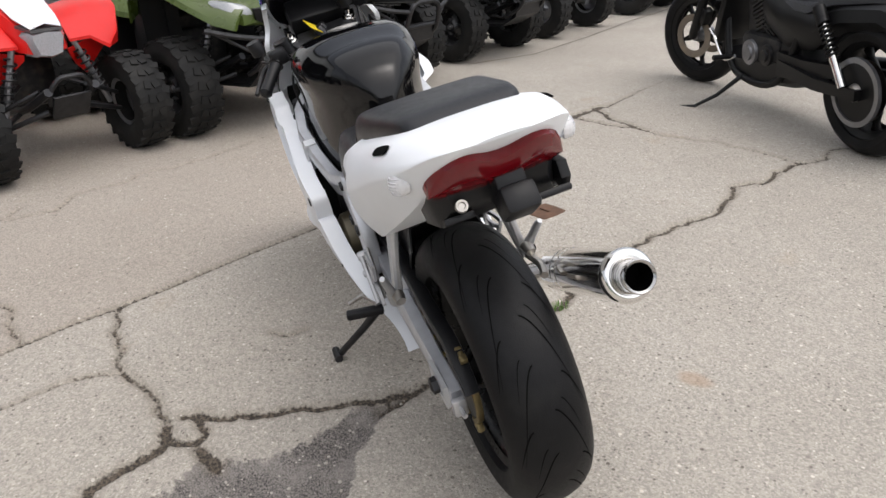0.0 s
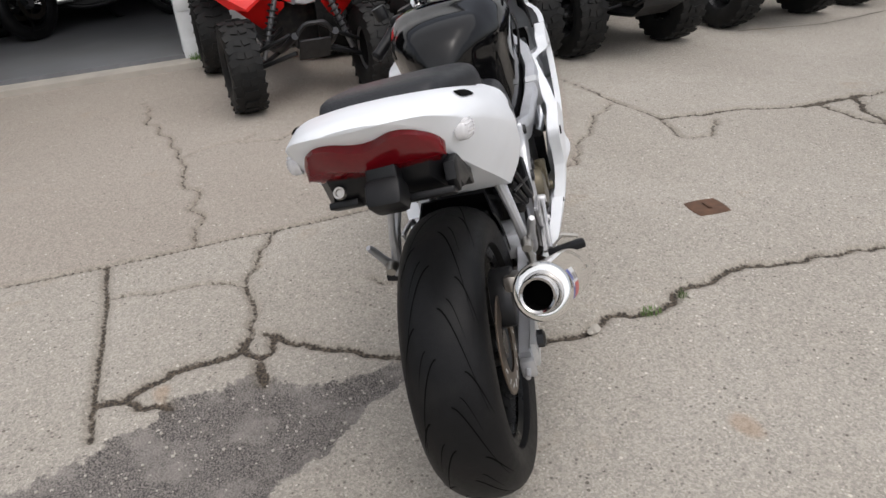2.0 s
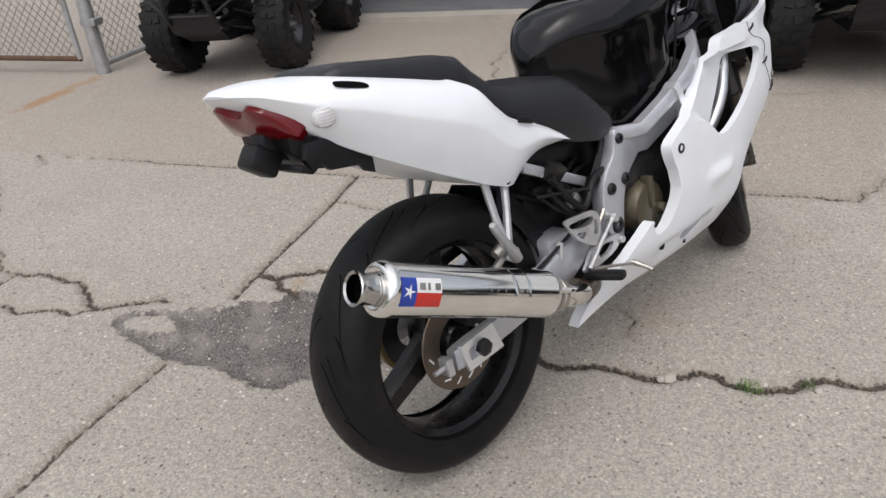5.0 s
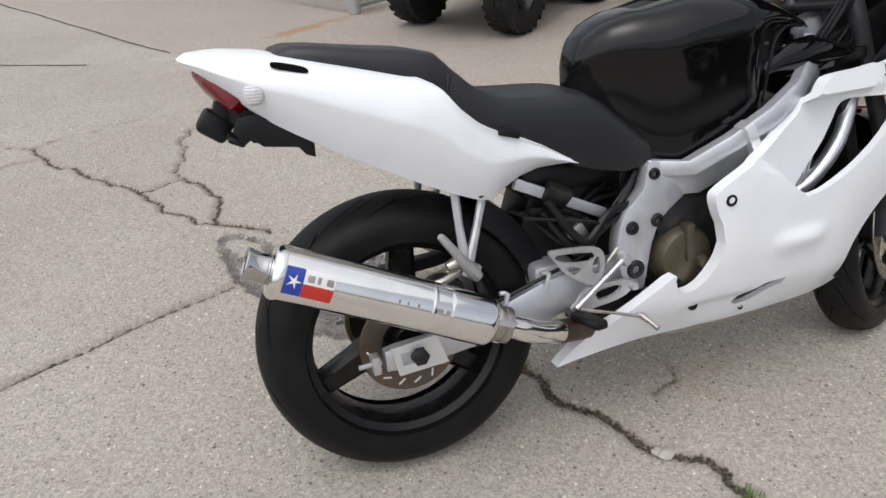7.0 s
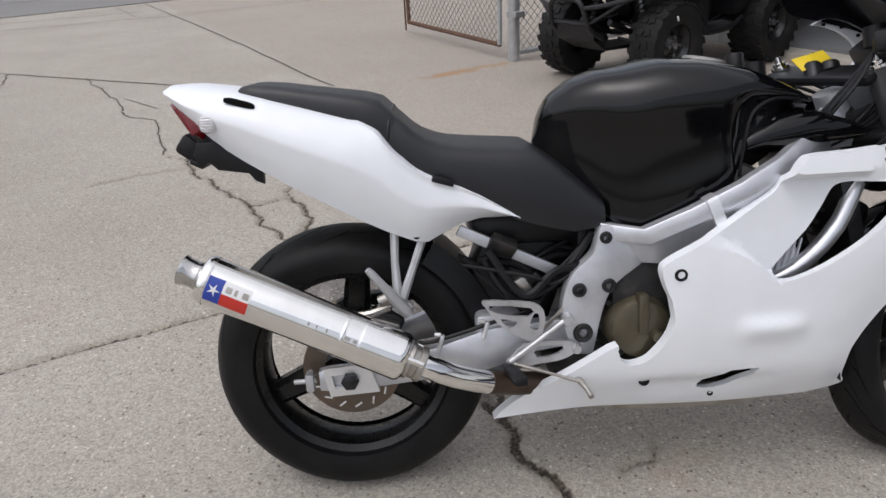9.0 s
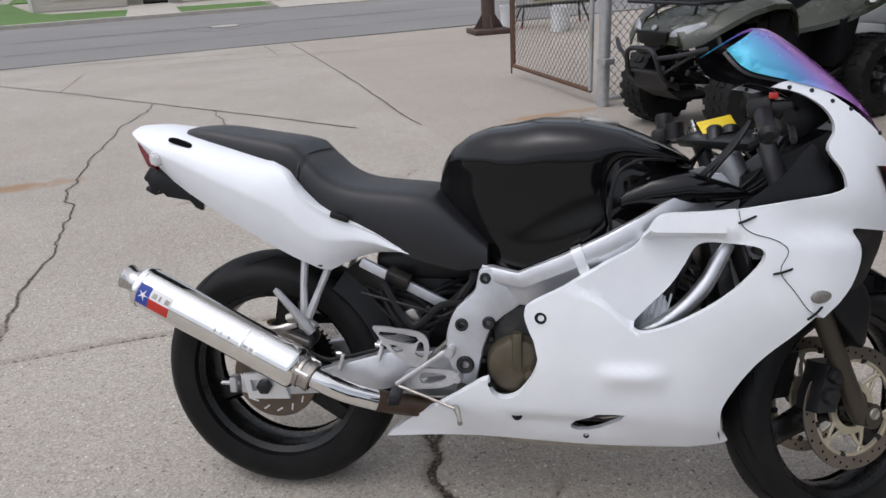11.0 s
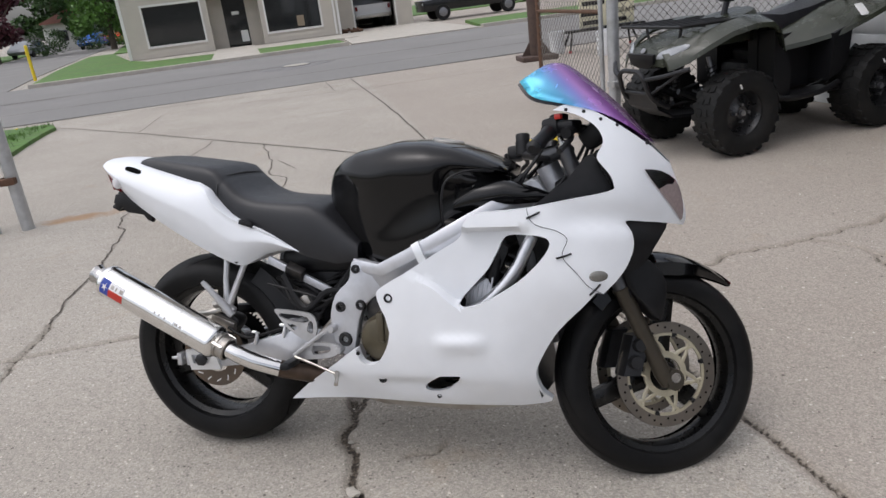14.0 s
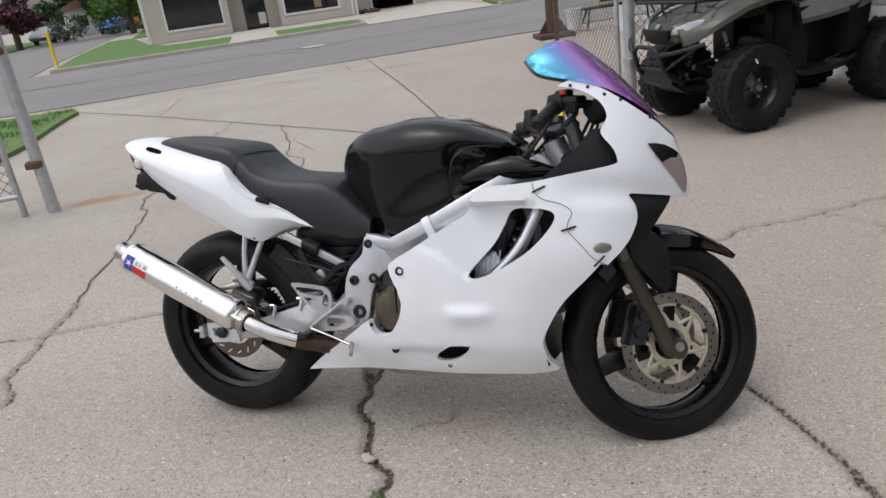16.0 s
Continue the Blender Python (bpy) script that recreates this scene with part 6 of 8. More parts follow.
a0, a1 = -0.42, 0.62
part("badge_field", can_patch(0.022, 0.054, a0, a1), BADGE_B, can, "blue badge field")
part("badge_field", can_patch(0.054, 0.108, 0.10, a1), BADGE_W, can, "white badge field")
part("badge_field", can_patch(0.054, 0.108, a0, 0.10), BADGE_R, can, "red badge field")
bm = bmesh.new()
for k in range(5):
    a = 2 * math.pi * k / 5
    c = Vector((0.038, 0.12))
    v = []
    for rr, aa in ((0.004, a - 0.63), (0.014, a), (0.004, a + 0.63), (0.0, 0)):
        v.append(bm.verts.new(on_can(c.x + rr * math.cos(aa), c.y + rr * math.sin(aa) / 0.049, 0.0503)))
    bm.faces.new(v)
part("badge_mark", bm, BADGE_W, can, "white mark on the badge")
for u in (0.060, 0.077, 0.093):
    part("badge_mark", can_patch(u, u + (0.012 if u != 0.077 else 0.006), 0.20, 0.44, 0.0502), DULL, can)
for u, w_ in ((0.225, 0.004), (0.242, 0.003), (0.262, 0.004), (0.300, 0.012), (0.318, 0.008)):
    part("worn_marking", can_patch(u, u + w_, 0.20, 0.34, 0.0496), DULL, can)
part("silencer_strap", bar(curve_pts([(0.02, -0.15, 0.455), (0.06, -0.16, 0.46), (0.10, -0.15, 0.47)], 4), 0.009, 8), DULL, can)
# side stand on the left
part("side_stand", tube(tube(bmesh.new(), [(0.50, 0.13, 0.26), (0.55, 0.22, 0.16), (0.598, 0.312, 0.072)], [0.014, 0.011, 0.010], 10), [(0.575, 0.318, 0.072), (0.63, 0.318, 0.072)], 0.012, 8), DARKMETAL, bike, "black steel side stand")
part("stand_pivot", block(pose(0.49, 0.12, 0.27), 0.07, 0.03, 0.07, 0.008), DARKMETAL, bike)


# ---- quad bikes, the cruiser and far vehicles ----
OLIVE = shader("olive_plastic", (0.034, 0.038, 0.026), 0.26, vary=0.1, scale=12, stain=(0.018, 0.021, 0.015), stain_amount=0.95, stain_scale=3.6)
GREEN = shader("green_plastic", (0.060, 0.090, 0.016), 0.28, vary=0.06, scale=12)
REDPL = shader("red_plastic", (0.62, 0.012, 0.010), 0.3, vary=0.05, scale=12)
BLACKPAINT = shader("black_body", (0.014, 0.014, 0.015), 0.28, vary=0.15, scale=20)
BLUEPL = shader("blue_plastic", (0.02, 0.04, 0.30), 0.3, vary=0.06)
QTYRE = shader("knobbly_rubber", (0.010, 0.010, 0.010), 0.65, vary=0.25, scale=60, stain=(0.03, 0.028, 0.025), stain_amount=0.5, stain_scale=7, bump=0.2, spec=0.25)
STEEL = shader("steel_grey", (0.25, 0.25, 0.26), 0.4, metal=0.8, vary=0.1)
LAMP = lens_shader("lamp_glass", (0.45, 0.47, 0.50), 0.05, 0.35)
TAG = shader("paper_tag", (0.8, 0.8, 0.78), 0.8, vary=0.03)


def quad_wheel(parent, c, R, w, rim_r, rim_mat, side):
    m = Matrix.Translation(c)
    bm = bmesh.new()
    prof = [(rim_r, -w * 0.40), (rim_r + 0.03, -w * 0.49), (R * 0.80, -w * 0.5), (R * 0.93, -w * 0.46), (R * 0.965, -w * 0.36), (R * 0.975, 0), (R * 0.965, w * 0.36), (R * 0.93, w * 0.46), (R * 0.80, w * 0.5), (rim_r + 0.03, w * 0.49), (rim_r, w * 0.40)]
    lathe(bm, prof, m, 40, True)
    tyre = part("tyre", bm, QTYRE, parent, "black knobbly off-road tyre")
    bm = bmesh.new()
    n = 22
    for k in range(n):
        for j, (yy, ww, tw) in enumerate(((-0.38, 0.24, 18), (-0.12, 0.20, -14), (0.12, 0.20, 14), (0.38, 0.24, -18))):
            a = 2 * math.pi * (k + (0.5 if j in (1, 2) else 0)) / n
            rr = R * (0.950 if j in (0, 3) else 0.982)
            box(bm, m @ Matrix.Translation((rr * math.cos(a), yy * w, rr * math.sin(a))) @ pose(0, 0, 0, 0, -math.degrees(a), 0) @ pose(0, 0, 0, tw, 0, 0), R * 0.040, w * ww, R * 0.15)
    part("tread", bm, QTYRE, tyre)
    bm = bmesh.new()
    o = side * w * 0.30
    lathe(bm, [(0.0, o * 0.75), (rim_r * 0.30, o * 0.85), (rim_r * 0.45, o * 0.4), (rim_r * 0.8, o * 0.2), (rim_r * 0.92, o * 0.9), (rim_r + 0.006, o * 1.25), (rim_r + 0.004, -o * 1.2), (rim_r * 0.85, -o)], m, 32)
    rim = part("rim", bm, rim_mat, parent)
    bm = bmesh.new()
    for k in range(4):
        a = 2 * math.pi * k / 4
        lathe(bm, [(0, o * 1.0), (0.010, o * 1.0), (0.012, o * 0.5)], m @ Matrix.Translation((rim_r * 0.38 * math.cos(a), 0, rim_r * 0.38 * math.sin(a))), 8)
    lathe(bm, [(0, o * 1.15), (0.02, o * 1.1), (0.028, o * 0.6)], m, 12)
    part("wheel_nut", bm, STEEL, rim)


def quad(m, body, label, group, sport=False, front_rack=True, tag=False, rim_mat=None):
    """A quad bike facing +x, its front axle above the origin."""
    q = thing("quad_bike", m, label, "quad bike", group)
    rim_mat = rim_mat or BLACKPAINT
    R, w, rr = (0.275, 0.19, 0.135) if sport else (0.295, 0.215, 0.150)
    tr, wb = (0.42, 1.25) if sport else (0.415, 1.24)
    for x, ww in ((0, w), (-wb, w * (1.25 if not sport else 1.3))):
        for s in (-1, 1):
            quad_wheel(q, (x, s * tr, R), R, ww, rr, rim_mat if not (sport and x == 0) else STEEL, s)
    # chassis, engine, axles, arms
    part("chassis", tube(tube(bmesh.new(), curve_pts([(0.25, -0.12, 0.45), (-0.2, -0.16, 0.30), (-1.0, -0.16, 0.32), (-1.4, -0.12, 0.55)], 6), 0.022), curve_pts([(0.25, 0.12, 0.45), (-0.2, 0.16, 0.30), (-1.0, 0.16, 0.32), (-1.4, 0.12, 0.55)], 6), 0.022), DARKMETAL, q)
    part("engine", box(box(bmesh.new(), pose(-0.62, 0, 0.42), 0.55, 0.34, 0.30, 0.04), pose(-0.55, 0, 0.58, 0, 15, 0), 0.25, 0.24, 0.20, 0.03), ENGINE, q)
    part("rear_axle", bar([(-wb, -tr, R), (-wb, tr, R)], 0.035, 10), DARKMETAL, q)
    for s in (-1, 1):
        bm = bmesh.new()
        for dx in (-0.13, 0.13):
            tube(bm, [(dx, s * 0.10, 0.33), (0, s * (tr - 0.09), R - 0.03)], 0.014)
            tube(bm, [(dx, s * 0.12, 0.44), (0, s * (tr - 0.09), R + 0.06)], 0.012)
        part("suspension_arm", bm, DARKMETAL, q)
        sh = part("shock_absorber", bar([(0.02, s * 0.15, 0.66), (0.01, s * (tr - 0.14), R + 0.02)], 0.016), STEEL, q)
        part("coil_spring", helix((0.02, s * 0.15, 0.66), (0.01, s * (tr - 0.14), R + 0.02), 0.15, 0.80, 0.029, 0.006, 7), DARKMETAL, sh)
    # body
    if sport:
        bm = loft([[Vector((x, y, z)) for y, z in ((-w0, z0), (-w1, z1), (0, z1 + 0.03), (w1, z1), (w0, z0), (0, z0 - 0.03))] for x, w0, z0, w1, z1 in ((0.06, 0.10, 0.62, 0.08, 0.72), (0.0, 0.13, 0.63, 0.10, 0.76), (-0.10, 0.17, 0.66, 0.13, 0.82), (-0.25, 0.17, 0.70, 0.13, 0.88), (-0.45, 0.16, 0.68, 0.12, 0.86), (-0.6, 0.13, 0.66, 0.10, 0.80))])
        part("front_cowl", bm, body, q, "red plastic front cowl")
        for s in (-1, 1):
            bm = loft([[Vector((x, s * y, z)) for y, z in pr] for x, pr in ((0.04, ((0.13, 0.66), (0.24, 0.665), (0.34, 0.60), (0.33, 0.585), (0.24, 0.648), (0.13, 0.645))), (-0.04, ((0.14, 0.72), (0.30, 0.73), (0.43, 0.66), (0.42, 0.60), (0.29, 0.70), (0.14, 0.705))), (-0.15, ((0.14, 0.78), (0.33, 0.80), (0.50, 0.78), (0.49, 0.66), (0.32, 0.77), (0.14, 0.765))), (-0.30, ((0.14, 0.80), (0.35, 0.84), (0.53, 0.84), (0.52, 0.74), (0.34, 0.81), (0.14, 0.785))), (-0.41, ((0.14, 0.76), (0.33, 0.80), (0.50, 0.80), (0.49, 0.74), (0.32, 0.775), (0.14, 0.745))), (-0.46, ((0.14, 0.70), (0.28, 0.72), (0.40, 0.70), (0.39, 0.68), (0.28, 0.70), (0.14, 0.685))))])
            part("front_fender", bm, body, q, "red plastic front mudguard")
            tops, lows = [(0.045, 0.11, 0.615), (0.0, 0.21, 0.635), (-0.04, 0.31, 0.645), (-0.09, 0.425, 0.665)], [(0.035, 0.115, 0.585), (-0.05, 0.17, 0.515), (-0.10, 0.235, 0.452), (-0.13, 0.40, 0.60)]
            part("fender_skirt", loft([[Vector((x, s * y, z)), Vector((x - 0.012, s * y, z)), Vector((u - 0.012, s * v, w_)), Vector((u, s * v, w_))] for (x, y, z), (u, v, w_) in zip(tops, lows)]), body, q, "red plastic skirt folded down from the mudguard")
            bm = loft([[Vector((x, s * y, z)) for y, z in ((0.10, z0), (0.36, z0 + 0.02), (0.50, z0 - 0.06), (0.49, z0 - 0.075), (0.36, z0 + 0.005), (0.10, z0 - 0.015))] for x, z0 in ((-0.85, 0.70), (-1.05, 0.80), (-1.35, 0.84), (-1.6, 0.80))])
            part("rear_fender", bm, body, q)
        part("headlight", loft([[Vector((x, y, z)) for y, z in ((-w0 * 0.72, z0), (-w0, z1 - 0.02), (-w0 * 0.9, z1), (0, z1 + 0.012), (w0 * 0.9, z1), (w0, z1 - 0.02), (w0 * 0.72, z0), (0, z0 - 0.012))] for x, w0, z0, z1 in ((-0.02, 0.108, 0.600, 0.728), (0.09, 0.092, 0.600, 0.722), (0.115, 0.075, 0.612, 0.708))]), LAMP, q, "large clear wedge headlight")
        part("lamp_bezel", loft([[Vector((x, y, z)) for y, z in ((-w0, z), (w0, z), (w0, z + 0.014), (-w0, z + 0.014))] for x, w0, z in ((0.118, 0.078, 0.722), (0.02, 0.112, 0.744))]), FORKTUBE, q, "dark grey band above the headlight")
        part("white_panel", loft([[Vector((x, y, z)) for y, z in ((-w0, z), (0, z + 0.022), (w0, z), (w0, z + 0.006), (0, z + 0.028), (-w0, z + 0.006))] for x, w0, z in ((0.115, 0.075, 0.738), (0.0, 0.105, 0.785), (-0.15, 0.115, 0.862), (-0.30, 0.110, 0.905))]), WHITE, q, "white nose panel")
        part("front_bumper", tube(bmesh.new(), curve_pts([(0.16, -0.09, 0.37), (0.23, -0.105, 0.44), (0.26, -0.06, 0.505), (0.265, 0, 0.512), (0.26, 0.06, 0.505), (0.23, 0.105, 0.44), (0.16, 0.09, 0.37)], 6), 0.013), DARKMETAL, q)
        part("skid_plate", block(pose(0.19, 0, 0.355, 0, -55, 0), 0.15, 0.19, 0.015, 0.004), DARKMETAL, q)
        seat_z = 0.84
    else:
        hood = [(0.455, 0.12, 0.655, 0.09, 0.715), (0.43, 0.19, 0.645, 0.13, 0.755), (0.36, 0.24, 0.66, 0.19, 0.785), (0.20, 0.26, 0.70, 0.22, 0.825), (0.0, 0.26, 0.74, 0.23, 0.865), (-0.25, 0.23, 0.74, 0.19, 0.915), (-0.40, 0.17, 0.72, 0.13, 0.94)]
        bm = loft([[Vector((x, y, z)) for y, z in ((-w0, z0), (-w0 * 1.02, z0 + (z1 - z0) * 0.62), (-w1, z1), (-w1 * 0.4, z1 + 0.018), (0, z1 + 0.010), (w1 * 0.4, z1 + 0.018), (w1, z1), (w0 * 1.02, z0 + (z1 - z0) * 0.62), (w0, z0), (0, z0 - 0.02))] for x, w0, z0, w1, z1 in hood])
        part("hood", bm, body, q, "moulded plastic front hood", 22)
        for s in (-1, 1):
            def plate(secs):
                rings = []
                for x, yi, zi, yo, zo in secs:
                    ym, zm = (yi + yo) / 2, (zi + zo) / 2 + 0.025
                    rings.append([Vector((x, s * y, z)) for y, z in ((yi, zi), (ym, zm), (yo, zo), (yo + 0.008, zo - 0.032), (yo - 0.006, zo - 0.032), (yo - 0.012, zo - 0.018), (ym, zm - 0.018), (yi, zi - 0.018))])
                return loft(rings)
            part("front_fender", plate(((0.43, 0.15, 0.745, 0.25, 0.655), (0.36, 0.19, 0.80, 0.345, 0.695), (0.22, 0.22, 0.86, 0.43, 0.785), (0.08, 0.23, 0.89, 0.465, 0.845), (-0.10, 0.23, 0.915, 0.48, 0.875), (-0.24, 0.21, 0.915, 0.48, 0.865), (-0.32, 0.20, 0.885, 0.47, 0.80), (-0.37, 0.20, 0.81, 0.455, 0.68))), body, q, "angular plastic front mudguard", 22)
            part("rear_fender", plate(((-0.52, 0.15, 0.74, 0.26, 0.66), (-0.68, 0.15, 0.79, 0.36, 0.69), (-0.86, 0.15, 0.85, 0.46, 0.735), (-1.02, 0.15, 0.90, 0.51, 0.80), (-1.20, 0.15, 0.93, 0.525, 0.865), (-1.45, 0.15, 0.955, 0.525, 0.915), (-1.66, 0.15, 0.965, 0.51, 0.94), (-1.76, 0.15, 0.95, 0.47, 0.935))), body, q, "angular plastic rear mudguard", 22)
            part("inner_guard", loft([[Vector((x, s * y, z)) for y, z in ((0.18, z0), (0.40, z0), (0.40, z1), (0.18, z1))] for x, z0, z1 in ((-0.33, 0.40, 0.80), (-0.41, 0.34, 0.70), (-0.48, 0.30, 0.52))]), BLACK_PL, q)
            part("side_panel", loft([[Vector((x, s * y, z)) for y, z in ((0.16, z0), (0.24, z0), (0.25, z1), (0.16, z1))] for x, z0, z1 in ((-0.32, 0.40, 0.78), (-0.55, 0.36, 0.74), (-0.80, 0.36, 0.76), (-0.92, 0.40, 0.82))]), BLACK_PL, q)
            part("footwell", block(pose(-0.62, s * 0.33, 0.325), 0.60, 0.20, 0.022, 0.008), BLACK_PL, q)
            part("foot_bar", bar(curve_pts([(-0.33, s * 0.40, 0.36), (-0.42, s * 0.45, 0.325), (-0.70, s * 0.45, 0.33), (-0.90, s * 0.42, 0.37)], 4), 0.020, 10), BLACK_PL, q, "black nerf bar beside the footwell")
            part("rear_skirt", loft([[Vector((x, s * y, z)) for y, z in ((0.24, z0), (0.43, z0), (0.46, z1), (0.24, z1))] for x, z0, z1 in ((-0.80, 0.40, 0.72), (-0.90, 0.44, 0.76), (-0.97, 0.52, 0.80))]), BLACK_PL, q, "black inner panel before the rear wheel")
            wedge = curve_pts([(0.438, s * 0.135, 0.695), (0.395, s * 0.230, 0.705), (0.325, s * 0.312, 0.755), (0.305, s * 0.312, 0.785), (0.350, s * 0.245, 0.778), (0.415, s * 0.155, 0.745)], 3, True)
            mid = sum(wedge, Vector()) / len(wedge)
            out = Vector((0.80, s * 0.45, 0.25)).normalized()
            bm = loft([[p - out * 0.02 for p in wedge], [p + out * 0.012 for p in wedge], [p.lerp(mid, 0.25) + out * 0.022 for p in wedge]])
            part("headlight", bm, LAMP, q, "clear slanted headlight")
        grille = part("grille", prism(bmesh.new(), [(-0.15, 0.045), (0.15, 0.045), (0.13, -0.02), (0.06, -0.055), (-0.06, -0.055), (-0.13, -0.02)], -0.012, 0.012, 0.003), BLACK_PL, q, "black mesh grille")
        grille.matrix_parent_inverse = pose(0.462, 0, 0.690, 0, 0, 90) @ pose(0, 0, 0, 12, 0, 0)
        part("emblem", turned([(0, 0.008), (0.020, 0.006), (0.024, 0)], pose(0.452, 0, 0.752, 0, 0, -90) @ pose(0, 0, 0, 35, 0, 0), 14), STEEL, q, "round silver emblem")
        bm = bmesh.new()
        for s in (-1, 1):
            tube(bm, curve_pts([(0.36, s * 0.16, 0.36), (0.50, s * 0.16, 0.44), (0.555, s * 0.14, 0.58), (0.56, s * 0.09, 0.625), (0.565, 0, 0.63)], 5), 0.017)
            tube(bm, curve_pts([(0.552, s * 0.14, 0.575), (0.50, s * 0.28, 0.60), (0.40, s * 0.43, 0.645)], 5), 0.015)
            tube(bm, [(0.51, s * 0.155, 0.47), (0.42, s * 0.40, 0.635)], 0.010)
        tube(bm, [(0.51, -0.155, 0.47), (0.51, 0.155, 0.47)], 0.012)
        part("bull_bar", bm, DARKMETAL, q, "black tubular bull bar")
        part("skid_plate", loft([[Vector((x, y, z)) for y, z in ((-w0, z0), (w0, z0), (w0 * 0.9, z0 + 0.02), (-w0 * 0.9, z0 + 0.02))] for x, w0, z0 in ((0.50, 0.17, 0.47), (0.46, 0.17, 0.36), (0.30, 0.14, 0.27), (-0.2, 0.14, 0.24))]), DARKMETAL, q, "dark front skid plate")
        for nm, x0, x1, z, hw in (("front_rack", 0.40, -0.20, 0.905, 0.33), ("rear_rack", -0.98, -1.74, 1.005, 0.42)):
            if nm == "front_rack" and not front_rack:
                continue
            bm = bmesh.new()
            tube(bm, curve_pts([(x0, -hw, z), (x1, -hw, z), (x1, hw, z), (x0, hw, z)], 1, True) + [Vector((x0, -hw, z))], 0.011, 7)
            rack = part(nm, bm, DARKMETAL, q, "black steel tube rack")
            for k in range(1, 6):
                y = -hw + 2 * hw * k / 6
                part("rack_bar", bar([(x0, y, z), (x1, y, z)], 0.007, 6), DARKMETAL, rack)
            for f in (0.33, 0.66):
                part("rack_bar", bar([(x0 + (x1 - x0) * f, -hw, z - 0.012), (x0 + (x1 - x0) * f, hw, z - 0.012)], 0.010, 6), DARKMETAL, rack)
            for sx in (0.2, 0.8):
                for s in (-1, 1):
                    part("rack_stay", bar([(x0 + (x1 - x0) * sx, s * hw * 0.6, z), (x0 + (x1 - x0) * sx, s * hw * 0.5, z - 0.12)], 0.011, 6), DARKMETAL, rack)
        seat_z = 0.89
    rings = []
    for x, wd, z0, z1 in ((-0.38, 0.10, 0.78, seat_z + 0.03), (-0.45, 0.14, 0.72, seat_z + 0.02), (-0.65, 0.16, 0.70, seat_z - 0.01), (-0.9, 0.17, 0.72, seat_z + 0.02), (-1.15, 0.17, 0.76, seat_z + 0.07), (-1.28, 0.13, 0.78, seat_z + 0.07)):
        rings.append([Vector((x, y * wd, z0 + (z1 - z0) * v)) for y, v in ((-1, 0), (-1.02, 0.6), (-0.85, 0.92), (-0.4, 1.0), (0.4, 1.0), (0.85, 0.92), (1.02, 0.6), (1, 0))])
    part("seat", loft(rings), VINYL, q, "black vinyl seat")
    bm = bmesh.new()
    tube(bm, [(-0.16, 0, 0.70), (-0.27, 0, 1.02)], 0.022)
    tube(bm, curve_pts([(-0.36, -0.40, 1.07), (-0.28, -0.22, 1.09), (-0.27, -0.08, 1.03), (-0.27, 0.08, 1.03), (-0.28, 0.22, 1.09), (-0.36, 0.40, 1.07)], 5), 0.012)
    hb = part("handlebar", bm, DARKMETAL, q)
    for s in (-1, 1):
        part("grip", bar([(-0.355, s * 0.40, 1.07), (-0.31, s * 0.29, 1.085)], 0.018, 10), BLACK_PL, hb)
        part("lever", bar([(-0.24, s * 0.24, 1.08), (-0.29, s * 0.40, 1.065)], 0.008, 6), STEEL, hb)
    part("dash_pod", block(pose(-0.24, 0, 1.06, 0, -25, 0), 0.13, 0.16, 0.09, 0.03), BLACK_PL, hb)
    if tag:
        for x, y in ((0.0, tr + w * 0.5), (-wb, tr + w * 0.62)):
            part("tyre_label", block(pose(x + 0.06, y + 0.002, R + 0.19, 0, 30, 0), 0.012, 0.003, 0.035), TAG, q, "small white sticker on the tyre")
        part("paper_tag", block(pose(-1.02, 0.470, 0.855, 40, 0, 8), 0.085, 0.003, 0.10), TAG, q, "white paper price tag")
    return q


ROW = 208.6
quad(pose(1.785, 3.765, 0, 0, 0, 214), OLIVE, "dark olive camouflage quad bike beside the chain-link gate", "parked quad bikes", tag=True)
quad(pose(3.12, 1.20, 0, 0, 0, ROW), REDPL, "red and white sport quad bike in front of the white wall", "parked quad bikes", sport=True)
quad(pose(3.62, 0.20, 0, 0, 0, ROW), GREEN, "green utility quad bike parked in the row", "parked quad bikes", front_rack=True)
quad(pose(4.16, -0.83, 0, 0, 0, ROW), BLACKPAINT, "black utility quad bike parked in the row", "parked quad bikes")
quad(pose(4.90, -2.06, 0, 0, 0, ROW), BLACKPAINT, "black utility quad bike parked in the row", "parked quad bikes")
quad(pose(5.55, -3.25, 0, 0, 0, ROW), BLUEPL, "blue sport quad bike at the end of the row", "parked quad bikes", sport=True)
quad(pose(6.40, -4.80, 0, 0, 0, ROW), BLACKPAINT, "black utility quad bike at the far end of the row", "parked quad bikes")


# ---- street, buildings, fence ----
BLOCK = shader("white_block_paint", (0.70, 0.72, 0.73), 0.7, vary=0.08, scale=8, stain=(0.42, 0.42, 0.40), stain_amount=0.5, stain_scale=2.5, bump=0.3, bump_scale=120)
# Near-black inner walls and roof: the unlit interior's gloom is put into the colour.
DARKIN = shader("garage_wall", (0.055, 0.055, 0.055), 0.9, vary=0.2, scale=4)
GFLOOR = shader("garage_floor", (0.17, 0.175, 0.185), 0.6, vary=0.12, scale=5, stain=(0.16, 0.16, 0.16), stain_amount=0.6, stain_scale=2)
SIDING = shader("beige_siding", (0.50, 0.46, 0.40), 0.6, vary=0.05, scale=2)
TRIM = shader("white_trim", (0.70, 0.69, 0.66), 0.6, vary=0.04)
DARKGLASS = shader("dark_window", (0.015, 0.017, 0.018), 0.06, vary=0.1, coat=0.4)
